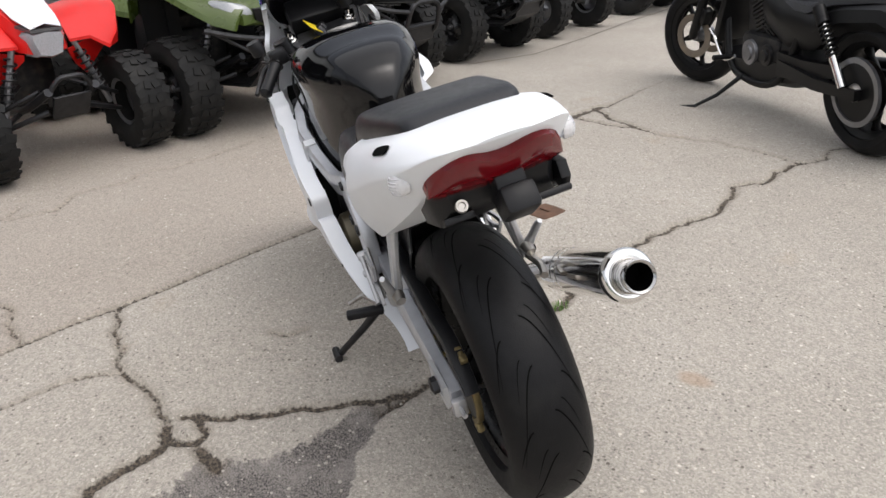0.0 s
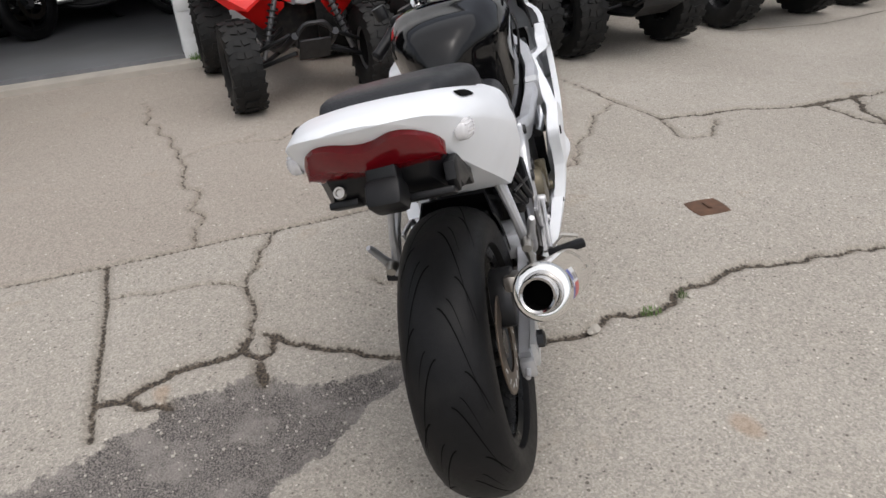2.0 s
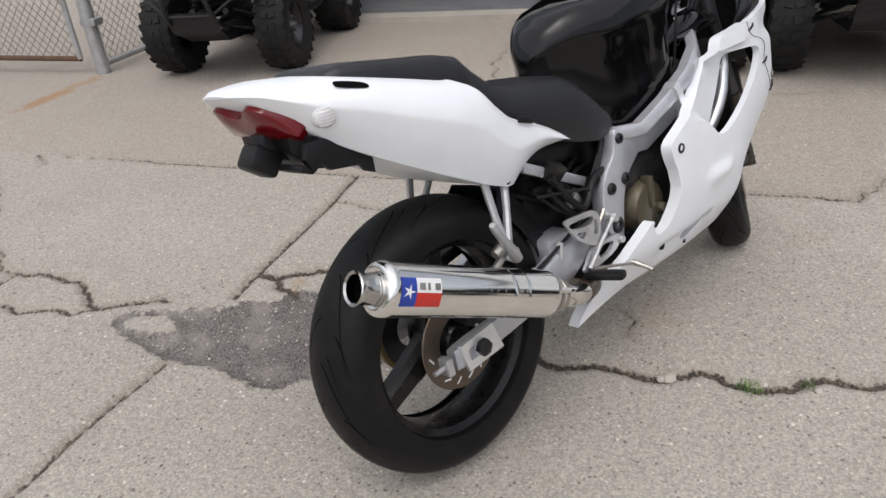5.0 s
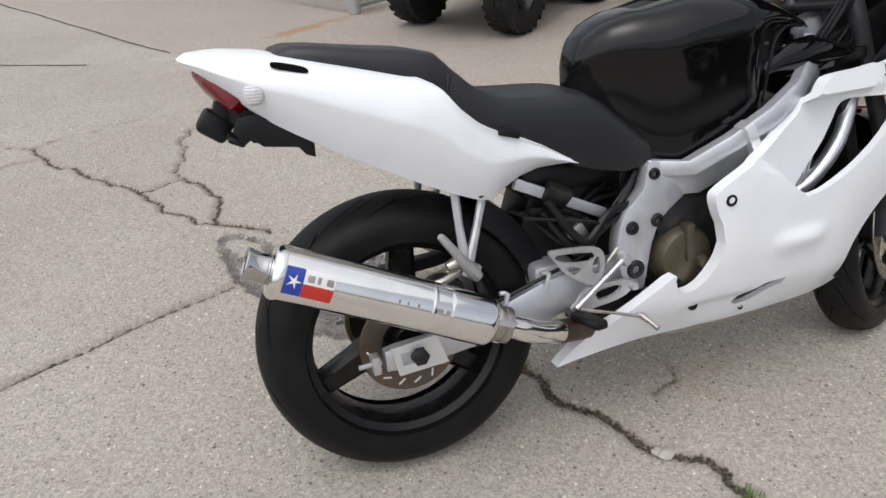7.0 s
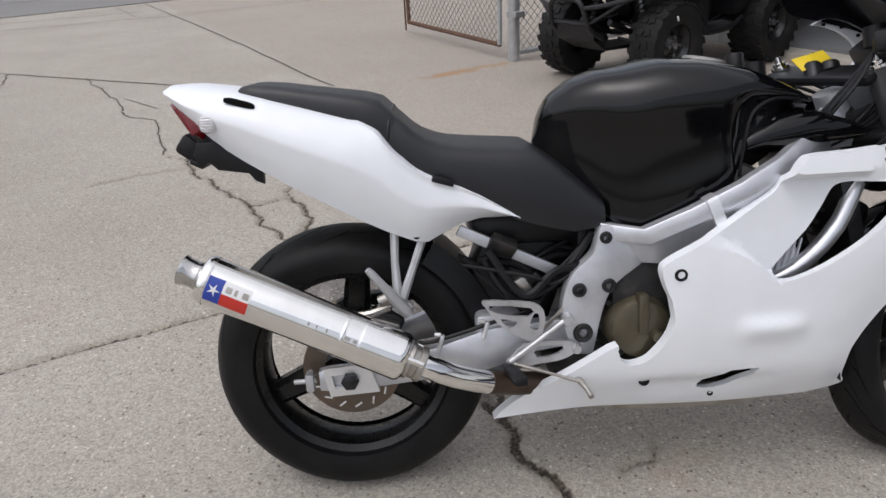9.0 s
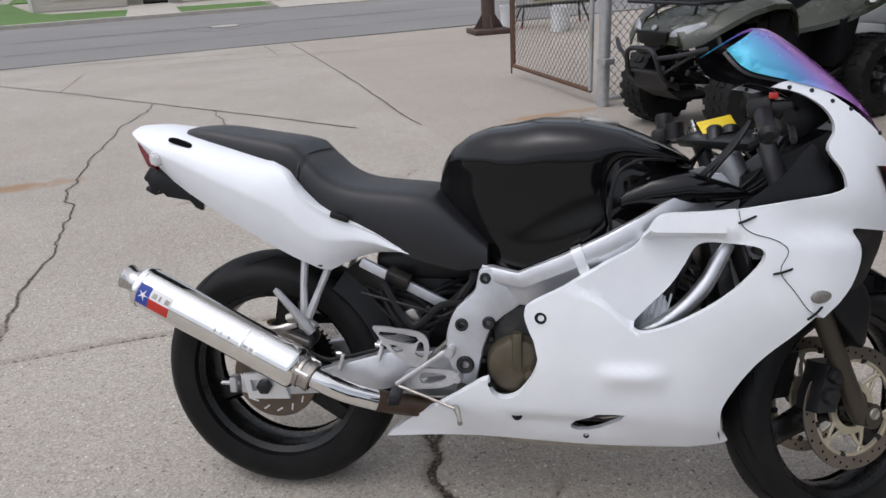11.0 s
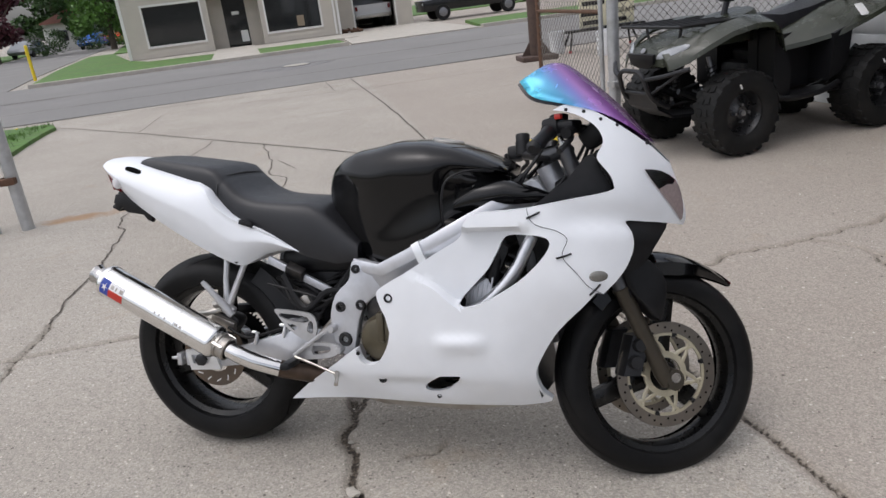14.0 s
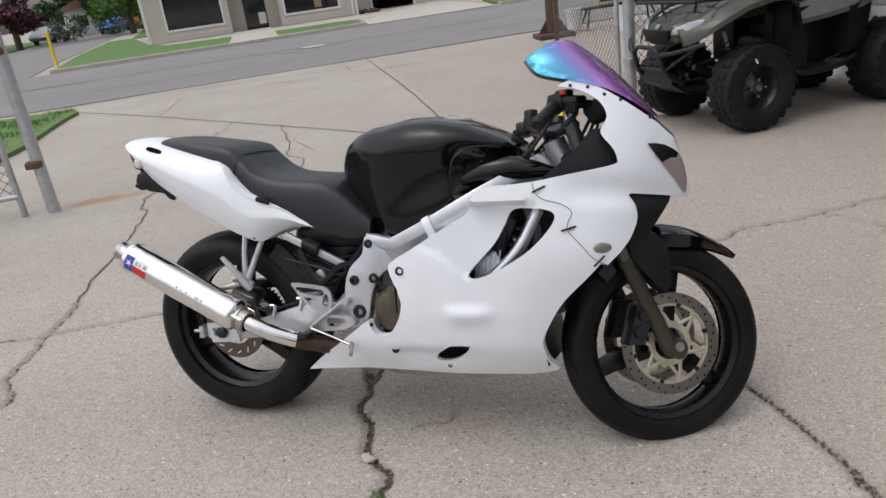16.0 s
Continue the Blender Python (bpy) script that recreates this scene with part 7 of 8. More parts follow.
GALV = shader("galvanised_steel", (0.45, 0.46, 0.47), 0.45, metal=0.6, vary=0.12, scale=20, stain=(0.25, 0.22, 0.18), stain_amount=0.4, stain_scale=6)
RUSTY = shader("rusty_steel", (0.12, 0.065, 0.04), 0.8, metal=0.2, vary=0.3, scale=25)
WOODPOLE = shader("brown_pole", (0.07, 0.045, 0.035), 0.8, vary=0.25, scale=12)
WALLD = Vector((0.478, -0.878, 0))
WALLN = Vector((-0.878, -0.478, 0))     # out of the wall, to the lot
JAMB = Vector((4.33, 2.58, 0))


def wall_pt(u, out, z):
    """u along the garage wall from the door's jamb (negative: across the opening)."""
    return JAMB + WALLD * u + WALLN * out + Vector((0, 0, z))


def wall_box(bm, u0, u1, o0, o1, z0, z1):
    v = [bm.verts.new(wall_pt(u, o, z)) for u in (u0, u1) for o in (o0, o1) for z in (z0, z1)]
    for f in ((0, 1, 3, 2), (4, 6, 7, 5), (0, 4, 5, 1), (2, 3, 7, 6), (0, 2, 6, 4), (1, 5, 7, 3)):
        bm.faces.new([v[i] for i in f])


DOORW = 2.20
bm = bmesh.new()
wall_box(bm, 0.0, 14.0, -0.20, -0.012, 0.0, 3.4)
wall_box(bm, -DOORW - 0.95, -DOORW, -0.20, -0.012, 0.0, 3.4)
wall_box(bm, -DOORW, 0.0, -0.20, -0.012, 2.35, 3.4)
garage_wall = tagged(link("wall_garage", bm, BLOCK), "white painted concrete block garage wall with a door opening", "wall", kind="structure")
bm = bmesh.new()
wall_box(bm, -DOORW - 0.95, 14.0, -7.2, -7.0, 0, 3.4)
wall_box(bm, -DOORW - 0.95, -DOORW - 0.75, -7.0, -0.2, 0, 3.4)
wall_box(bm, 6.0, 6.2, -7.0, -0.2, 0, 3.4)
tagged(link("wall_inner", bm, DARKIN), "inner garage walls coloured dark for the gloom inside", "wall", kind="structure")
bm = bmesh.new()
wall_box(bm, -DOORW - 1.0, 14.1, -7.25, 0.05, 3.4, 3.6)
tagged(link("ceiling", bm, DARKIN), "garage roof slab coloured dark for the gloom inside", "ceiling", kind="structure")
bm = bmesh.new()
wall_box(bm, -DOORW - 0.5, 6.0, -7.0, -0.02, 0.0, 0.075)
tagged(link("floor_garage", bm, GFLOOR), "grey concrete garage floor", "floor", kind="structure")
bm = bmesh.new()
wall_box(bm, -DOORW - 0.1, 0.25, -0.02, 0.20, 0.0, 0.045)
tagged(link("door_sill", bm, KERB), "raised concrete door sill with a dirty edge", "sill", kind="structure")
# coursed blocks of the white wall beside the door: each a face proud of its joints
def wall_blocks():
    bl, bh = 0.40, 0.20
    base = bmesh.new()
    box(base, Matrix(), bl - 0.012, 0.010, bh - 0.012, 0.004)
    finish(base)
    bme = bpy.data.meshes.new("block")
    base.to_mesh(bme)
    base.free()
    bme.materials.append(BLOCK)
    ang = math.degrees(math.atan2(WALLD.y, WALLD.x))
    for r in range(9):
        for k in range(18):
            u = 0.20 + bl * k + (bl / 2 if r % 2 else 0)
            ob = new("block", bme)
            ob.matrix_world = Matrix.Translation(wall_pt(u, -0.0085, 0.10 + bh * r)) @ pose(0, 0, 0, 0, 0, ang)
            ob.parent = garage_wall
    for r in range(9):
        for u in (-DOORW - 0.22, -DOORW - 0.66):
            ob = new("block", bme)
            ob.matrix_world = Matrix.Translation(wall_pt(u + (0.03 if r % 2 else 0), -0.0085, 0.10 + bh * r)) @ pose(0, 0, 0, 0, 0, ang)
            ob.parent = garage_wall
    # side wall of the garage, seen past the parked quad
    for r in range(12):
        for k in range(8):
            ob = new("block", bme)
            p = wall_pt(-DOORW - 0.957, -0.20 - bl * k - (bl / 2 if r % 2 else 0), 0.10 + bh * r)
            ob.matrix_world = Matrix.Translation(p) @ pose(0, 0, 0, 0, 0, ang + 90)
            ob.parent = garage_wall


# the street: road sheet, kerbs, lawns, drive
sheet("road", [(-70, 11.3), (70, 11.3), (70, 21.7), (-70, 21.7)], 0.012, ASPHALT, "grey patched asphalt street", "road", 0.03)
sheet("road_side", [(-11.0, 21.7), (-6.6, 21.7), (-7.6, 30), (-9.0, 45), (-12.5, 90), (-20, 90), (-15.5, 45)], 0.014, ASPHALT, "grey asphalt side street", "road", 0.03)
bm = bmesh.new()
ribbon(bm, jag([tuple(street(u, 16.3 + 0.08 * math.sin(u))[:2]) for u in np.linspace(-40, 30, 15)], 0.004, 3), 0.09, 0.018)
ribbon(bm, jag([tuple(street(u, 13.4)[:2]) for u in np.linspace(-6, 9, 6)], 0.01, 4), 0.05, 0.018)
tagged(link("road_seams", bm, CRACKDIRT), "dark tar seams in the street", "crack", kind="structure")
sheet("road_patch", [(0.7, 15.3), (1.2, 15.0), (1.9, 15.4), (2.4, 16.0), (2.1, 16.9), (1.5, 17.2), (0.9, 16.8), (0.5, 16.0)], 0.016, shader("dark_patch", (0.185, 0.18, 0.178), 0.9, vary=0.25, scale=4), "darker repair patch round a street cover", "road", 0.02)
mh = thing("manhole_cover", Matrix.Translation(street(1.45, 16.2, 0.016)), "pale round manhole cover in the street", "manhole cover")
part("lid", turned([(0, 0.012), (0.30, 0.012), (0.31, 0.006), (0.31, -0.01), (0, -0.01)], pose(0, 0, 0, 90, 0, 0), 32), KERB, mh)
part("rim", turned([(0.315, 0.006), (0.36, 0.010), (0.365, -0.01), (0.315, -0.01)], pose(0, 0, 0, 90, 0, 0), 32, True), DARKMETAL, mh)
sheet("kerb_left", [(-6.0, 21.7), (-0.75, 21.7), (-0.75, 22.0), (-6.0, 22.0)], 0.12, KERB, "low concrete kerb", "kerb", 0.14)
sheet("kerb_right", [(0.80, 21.7), (3.6, 21.7), (3.6, 22.0), (0.80, 22.0)], 0.12, KERB, "low concrete kerb", "kerb", 0.14)
sheet("kerb_far_right", [(8.2, 21.7), (40, 21.7), (40, 22.0), (8.2, 22.0)], 0.12, KERB, "low concrete kerb", "kerb", 0.14)
sheet("lawn_left", [(-6.0, 22.0), (-0.75, 22.0), (-0.75, 26.6), (-3.2, 27.4), (-4.3, 30.6), (-6.9, 44), (-8.2, 44), (-7.0, 30)], 0.10, GRASS, "mown green lawn beside the building", "lawn", 0.12)
sheet("lawn_right", [(0.80, 22.0), (3.6, 22.0), (3.6, 25.4), (0.80, 26.0)], 0.10, GRASS, "strip of green lawn in front of the building", "lawn", 0.12)
sheet("lawn_far_right", [(8.2, 22.0), (40, 22.0), (40, 27), (9.2, 27)], 0.10, GRASS, "strip of green lawn along the street", "lawn", 0.12)
sheet("lawn_beyond", [(-60, 22.5), (-11.4, 22.5), (-15.8, 45), (-21, 90), (-90, 90), (-90, 22.5)], 0.08, GRASS, "wide green lawn beyond the side street", "lawn", 0.10)
sheet("lawn_back", [(-12.0, 90), (-7.2, 46), (30, 46), (30, 90)], 0.05, GRASS, "green lawn behind the building", "lawn", 0.07)
sheet("pavement", [(-0.75, 21.7), (0.80, 21.7), (0.80, 30.1), (-0.75, 30.1)], 0.11, KERB, "pale concrete path to the door", "pavement", 0.13)
sheet("pavement_front", [(-4.3, 27.6), (4.6, 25.9), (4.6, 30.1), (-4.3, 30.1)], 0.07, KERB, "pale concrete strip along the building", "pavement", 0.09)
sheet("driveway", [(3.7, 21.7), (8.1, 21.7), (9.0, 33.0), (4.6, 33.0)], 0.05, KERB, "pale gravelly concrete drive", "driveway", 0.07)
verge = sheet("lawn_verge", [(-2.85, 4.3), (-2.80, 6.3), (-2.72, 7.1), (-2.75, 8.4), (-2.74, 9.35), (-2.70, 9.85), (-2.90, 10.4), (-9, 10.6), (-30, 10.6), (-30, 4.3)], 0.05, GRASS, "rough grass verge beside the drive", "lawn", 0.07)


def blades(name, spots, count, h, label, kind="stuff"):
    """Tufts of bent grass blades."""
    bm = bmesh.new()
    for k in range(count):
        x, y, r = spots[k % len(spots)]
        a, q = random.uniform(0, 6.28), r * math.sqrt(random.random())
        p = Vector((x + q * math.cos(a), y + q * math.sin(a), 0))
        d = Vector((random.uniform(-1, 1), random.uniform(-1, 1), 0)) * h * 0.45
        hh = h * random.uniform(0.5, 1.2)
        s = Vector((-d.y, d.x, 0)).normalized() * h * 0.05
        v = [bm.verts.new(p - s), bm.verts.new(p + s), bm.verts.new(p + d * 0.4 + s * 0.7 + Vector((0, 0, hh * 0.6))), bm.verts.new(p + d * 0.4 - s * 0.7 + Vector((0, 0, hh * 0.6))), bm.verts.new(p + d + Vector((0, 0, hh)))]
        bm.faces.new(v[:4])
        bm.faces.new((v[3], v[2], v[4]))
    return tagged(link(name, bm, BLADE), label, "grass", kind=kind)


random.seed(11)
sp = [(*street(random.uniform(-6.5, -2.98), random.uniform(4.5, 10.1))[:2], 0.22) for _ in range(120)]
blades("verge_grass", sp, 9000, 0.11, "long green verge grass with seed heads")
dd = bmesh.new()
for k in range(9):
    p = street(random.uniform(-4.2, -2.95), random.uniform(6.2, 9.5))
    bmesh.ops.create_icosphere(dd, subdivisions=1, radius=0.022, matrix=Matrix.Translation((p.x, p.y, 0.15)) @ Matrix.Diagonal((1, 1, 0.5, 1)))
tagged(link("dandelions", dd, YELLOW), "yellow dandelion heads in the verge", "flower", kind="stuff")
blades("crack_weeds", [(0.605, -0.485, 0.025), (0.595, -0.46, 0.02), (0.69, -0.585, 0.016)], 110, 0.022, "small green weeds growing in the crack")
blades("wall_weeds", [(*wall_pt(0.12, 0.05, 0)[:2], 0.10), (*wall_pt(0.40, 0.04, 0)[:2], 0.08)], 420, 0.09, "green weeds at the foot of the wall")


# building across the street
FB = 30.2
shop = thing("shop_building", Matrix(), "low beige-sided shop building with dark windows across the street", "building")


def face_box(bm, u0, u1, v0, v1, z0, z1):
    vs = [bm.verts.new(street(u, v, z)) for u in (u0, u1) for v in (v0, v1) for z in (z0, z1)]
    for f in ((0, 1, 3, 2), (4, 6, 7, 5), (0, 4, 5, 1), (2, 3, 7, 6), (0, 2, 6, 4), (1, 5, 7, 3)):
        bm.faces.new([vs[i] for i in f])


def fpart(name, mat, boxes, parent=None, label=""):
    bm = bmesh.new()
    for b in boxes:
        face_box(bm, *b)
    return part(name, bm, mat, parent or shop, label)


HT = 3.6
wall = fpart("wall", SIDING, [(-4.14, -3.33, FB, FB + 0.25, 0, HT), (-1.10, -0.80, FB, FB + 0.25, 0, HT), (-3.33, -1.10, FB, FB + 0.25, 0, 0.54), (-3.33, -1.10, FB, FB + 0.25, 2.07, HT),
                              (1.25, 1.50, FB, FB + 0.25, 0, HT), (3.75, 4.50, FB, FB + 0.25, 0, HT), (1.50, 3.75, FB, FB + 0.25, 0, 0.53), (1.50, 3.75, FB, FB + 0.25, 2.05, HT),
                              (-0.80, 1.25, FB, FB + 0.25, 2.25, HT), (-0.80, -0.22, FB + 0.9, FB + 1.1, 0, HT), (0.72, 1.25, FB + 0.9, FB + 1.1, 0, HT), (-0.22, 0.72, FB + 0.9, FB + 1.1, 2.06, HT),
                              (-0.90, -0.80, FB + 0.25, FB + 1.1, 0, HT), (1.25, 1.35, FB + 0.25, FB + 1.1, 0, HT), (-4.14, -3.9, FB + 0.25, FB + 12, 0, HT), (4.26, 4.5, FB + 0.25, FB + 12, 0, HT), (-4.14, 4.5, FB + 11.8, FB + 12, 0, HT)], label="beige horizontal siding wall")
bm = bmesh.new()
for r in range(27):
    z = 0.10 + 0.13 * r
    for u0, u1, z0, z1 in ((-4.16, -3.40, 0, 9), (-1.03, -0.80, 0, 9), (-3.40, -1.03, 0, 0.45), (-3.40, -1.03, 2.1, 9), (1.25, 1.43, 0, 9), (3.82, 4.52, 0, 9), (1.43, 3.82, 0, 0.45), (1.43, 3.82, 2.1, 9), (-0.80, 1.25, 2.25, 9)):
        if z0 <= z <= z1:
            a, b = street(u0, FB - 0.002, z), street(u1, FB - 0.002, z)
            c, d = street(u1, FB - 0.022, z - 0.125), street(u0, FB - 0.022, z - 0.125)
            e, f = street(u1, FB - 0.002, z - 0.126), street(u0, FB - 0.002, z - 0.126)
            v = [bm.verts.new(p) for p in (a, b, c, d, e, f)]
            bm.faces.new(v[:4])
            bm.faces.new((v[3], v[2], v[4], v[5]))
sd = part("siding", bm, SIDING, wall, "overlapping beige siding boards")
sd["kind"] = "stuff"
fpart("roof", shader("roof_felt", (0.12, 0.115, 0.11), 0.9, vary=0.2), [(-4.4, 4.7, FB - 0.35, FB + 12.3, HT, HT + 0.18)])
for k, (u0, u1, z0, z1) in enumerate(((-3.33, -1.10, 0.54, 2.07), (1.50, 3.75, 0.53, 2.05))):
    w = fpart("window", TRIM, [(u0 - 0.07, u1 + 0.07, FB - 0.035, FB + 0.02, z1, z1 + 0.08), (u0 - 0.07, u1 + 0.07, FB - 0.045, FB + 0.02, z0 - 0.08, z0), (u0 - 0.07, u0, FB - 0.035, FB + 0.02, z0, z1), (u1, u1 + 0.07, FB - 0.035, FB + 0.02, z0, z1)], label="white-trimmed shop window")
    fpart("pane", DARKGLASS, [(u0, u1, FB + 0.10, FB + 0.11, z0, z1)], w)
dr = fpart("door", DARKGLASS, [(-0.22, 0.72, FB + 1.0, FB + 1.05, 0, 2.06)], label="dark glazed shop door")
fpart("door_notice", TAG, [(0.12, 0.42, FB + 0.985, FB + 0.998, 1.38, 1.52)], dr)
fpart("door_notice", TAG, [(0.36, 0.66, FB + 0.985, FB + 0.998, 0.25, 0.72)], dr)
fpart("window_item", shader("framed_picture", (0.25, 0.2, 0.14), 0.6), [(2.75, 3.05, FB + 0.06, FB + 0.09, 0.62, 1.05)])
fpart("corner_trim", TRIM, [(-4.22, -4.10, FB - 0.04, FB + 0.1, 0, HT), (4.46, 4.56, FB - 0.04, FB + 0.1, 0, HT)])
fpart("downpipe", TRIM, [(4.30, 4.38, FB - 0.10, FB - 0.03, 0.1, HT)])
G2 = 33.0
annex = thing("garage_building", Matrix(), "beige garage annex with an open door beside the shop", "building")
fpart("wall", SIDING, [(4.55, 5.65, G2, G2 + 0.2, 0, 4.0), (7.60, 8.45, G2, G2 + 0.2, 0, 4.0), (5.65, 7.60, G2, G2 + 0.2, 2.6, 4.0), (8.25, 8.45, G2 + 0.2, G2 + 9, 0, 4.0), (4.55, 8.45, G2 + 8.8, G2 + 9, 0, 4.0)], annex, "beige sided garage wall")
fpart("roof", DARKIN, [(4.4, 8.6, G2 - 0.2, G2 + 9.2, 4.0, 4.15)], annex)
fpart("door_frame", TRIM, [(5.57, 5.65, G2 - 0.03, G2 + 0.05, 0, 2.6), (7.60, 7.68, G2 - 0.03, G2 + 0.05, 0, 2.6)], annex)


# parked pickups and cars far off
def pickup(m, mat, label, van=False):
    c = thing("pickup_truck", m, label, "truck")
    prof = [(-2.6, 0.45), (2.6, 0.45), (2.65, 0.95), (1.5, 1.05), (0.9, 1.65), (-0.5, 1.68), (-0.75, 1.08), (-2.65, 1.08)]
    part("body", prism(bmesh.new(), prof, -0.92, 0.92, 0.06), mat, c, "painted truck body")
    part("cab_glass", prism(bmesh.new(), [(1.35, 1.08), (0.85, 1.58), (-0.42, 1.60), (-0.6, 1.12)], -0.93, 0.93, 0.02), DARKGLASS, c)
    for x in (-1.65, 1.7):
        for s in (-1, 1):
            w = part("wheel", turned([(0.0, -0.11), (0.22, -0.11), (0.34, -0.12), (0.37, -0.08), (0.37, 0.08), (0.34, 0.12), (0.22, 0.11), (0, 0.11)], Matrix.Translation((x, s * 0.82, 0.37)), 24), QTYRE, c)
            part("wheel_rim", turned([(0, s * 0.125), (0.19, s * 0.12), (0.21, s * 0.11)], Matrix.Translation((x, s * 0.82, 0.37)), 18), STEEL, w)
    for s in (-1, 1):
        part("tail_lamp", block(pose(-2.66, s * 0.8, 0.92), 0.03, 0.12, 0.20, 0.01), RED_LENS, c)
        part("head_lamp", block(pose(2.63, s * 0.7, 0.80), 0.04, 0.3, 0.14, 0.01), LAMP, c)
    part("bumper", block(pose(-2.70, 0, 0.55), 0.10, 1.75, 0.16, 0.02), DULL, c)
    return c


def at_street(u, v, deg, z=0.0):
    return Matrix.Translation(street(u, v, z)) @ pose(0, 0, 0, 0, 0, deg + 29)


pickup(at_street(6.65, 36.2, 90, 0.05), shader("silver_car_paint", (0.55, 0.56, 0.58), 0.3, metal=0.3, vary=0.05), "silver pickup truck inside the open garage")
pickup(at_street(11.6, 33.6, 180), shader("black_car_paint", (0.012, 0.012, 0.013), 0.2, vary=0.1), "black pickup truck parked beyond the drive")
pickup(at_street(21.5, 46, 180), shader("white_car_paint", (0.75, 0.76, 0.77), 0.3, vary=0.03), "white truck parked far down the street")
clutter = bmesh.new()
for k in range(14):
    p = street(random.uniform(4.55, 5.5), random.uniform(30.6, 31.2))
    box(clutter, Matrix.Translation((p.x, p.y, random.uniform(0.06, 0.18))) @ pose(0, 0, 0, random.uniform(0, 60), random.uniform(0, 60), random.uniform(0, 90)), 0.22, 0.12, 0.10, 0.02)
tagged(link("scrap_pile", clutter, RUSTY), "small pile of rusty scrap by the garage door", "scrap", kind="stuff")


# chain-link fence and gates
WIRE = shader("weathered_wire", (0.15, 0.14, 0.125), 0.55, metal=0.3, vary=0.2, scale=20)


def mesh_panel(parent, a, b, z0, z1, pitch=0.076):
    """Woven wire diamonds between two points of the ground."""
    bm = bmesh.new()
    a, b = Vector((*a[:2], 0)), Vector((*b[:2], 0))
    L, H = (b - a).length, z1 - z0
    d = (b - a).normalized()
    n = Vector((-d.y, d.x, 0)) * 0.002
    k = -H
    while k < L:
        for sgn in (1, -1):
            s0, s1 = max(0, k), min(L, k + H)
            if s1 - s0 > 0.01:
                h0, h1 = (s0 - k), (s1 - k)
                if sgn < 0:
                    h0, h1 = H - h0, H - h1
                tube(bm, [a + d * s0 + Vector((0, 0, z0 + h0)) + n * sgn, a + d * s1 + Vector((0, 0, z0 + h1)) + n * sgn], 0.0026, 4, False)
        k += pitch
    ob = part("wire_mesh", bm, WIRE, parent, "woven galvanised wire mesh")
    return ob


def post(parent, p, h, r, mat=None):
    return part("post", tube(tube(bmesh.new(), [(p[0], p[1], -0.05), (p[0], p[1], h)], r, 16), [(p[0], p[1], h), (p[0], p[1], h + 0.03), (p[0], p[1], h + 0.05)], [r * 1.1, r * 0.9, r * 0.2], 16), mat or GALV, parent, "galvanised steel post")


def fence(name, label, pa, pb, z0, z1, gate=False):
    f = thing(name, Matrix(), label, "gate" if gate else "fence")
    a, b = street(*pa), street(*pb)
    mesh_panel(f, a, b, z0, z1)
    for z in (z0, z1):
        part("rail", bar([(a.x, a.y, z), (b.x, b.y, z)], 0.021, 10), RUSTY if gate and z == z0 else GALV, f)
    if gate:
        for q, mat in ((a, GALV), (b, RUSTY)):
            part("upright", bar([(q.x, q.y, z0), (q.x, q.y, z1)], 0.021, 10), mat, f)
        part("brace", bar([(a.x, a.y, (z0 + z1) / 2), (b.x, b.y, (z0 + z1) / 2)], 0.018, 8), RUSTY, f)
        m = street(pb[0] + 0.03, pb[1] + 0.12)
        part("drop_rod", bar([(m.x, m.y, 0.02), (m.x, m.y, 1.5)], 0.010, 8), RUSTY, f, "rusty gate drop rod")
    return f


f1 = fence("chain_link_fence", "galvanised chain-link fence behind the parked quad", (3.31, 3.52), (5.6, 3.52), 0.06, 1.9)
post(f1, street(3.31, 3.52), 2.05, 0.050)
fence("chain_link_gate", "open chain-link gate with a rusty frame", (3.27, 3.66), (3.42, 5.40), 0.12, 1.85, True)
f2 = fence("chain_link_fence", "galvanised chain-link fence by the grass verge", (-1.75, 3.52), (-5.2, 3.52), 0.16, 1.9)
post(f2, street(-1.54, 3.52), 2.05, 0.045)
post(f2, street(-1.75, 3.53), 1.9, 0.024)
for z in (0.38, 1.2):
    for fz, u in ((f1, 3.31), (f2, -1.56)):
        p = street(u, 3.46, z)
        part("hinge_clamp", turned([(0.052, -0.022), (0.062, -0.022), (0.062, 0.022), (0.052, 0.022)], Matrix.Translation((*street(u, 3.52)[:2], z)) @ pose(0, 0, 0, 90, 0, 0), 18, True), RUSTY if u < 0 else GALV, fz)
        part("hinge_bolt", block(Matrix.Translation(p) @ pose(0, 0, 0, 0, 0, 29), 0.10, 0.05, 0.05, 0.006), RUSTY if u < 0 else GALV, fz)

# steel pole on a base plate, buckets, trestle with a sign beyond the gate
pole = thing("steel_pole", Matrix.Translation(street(5.15, 9.75)), "dark brown steel pole bolted to a base plate", "pole")
part("shaft", bar([(0, 0, 0.05), (0, 0, 5.0)], 0.115, 20), WOODPOLE, pole)
part("base_plate", block(pose(0, 0, 0.04, 0, 0, 20), 0.62, 0.62, 0.08, 0.01), WOODPOLE, pole)
for k in range(4):
    part("gusset", prism(bmesh.new(), [(0.1, 0.08), (0.26, 0.08), (0.12, 0.30)], -0.012, 0.012), WOODPOLE, pole).matrix_parent_inverse = pose(0, 0, 0, 0, 0, 90 * k + 20)
BUCKET = shader("white_bucket", (0.68, 0.69, 0.70), 0.5, vary=0.06, stain=(0.45, 0.43, 0.4), stain_amount=0.5, stain_scale=6)
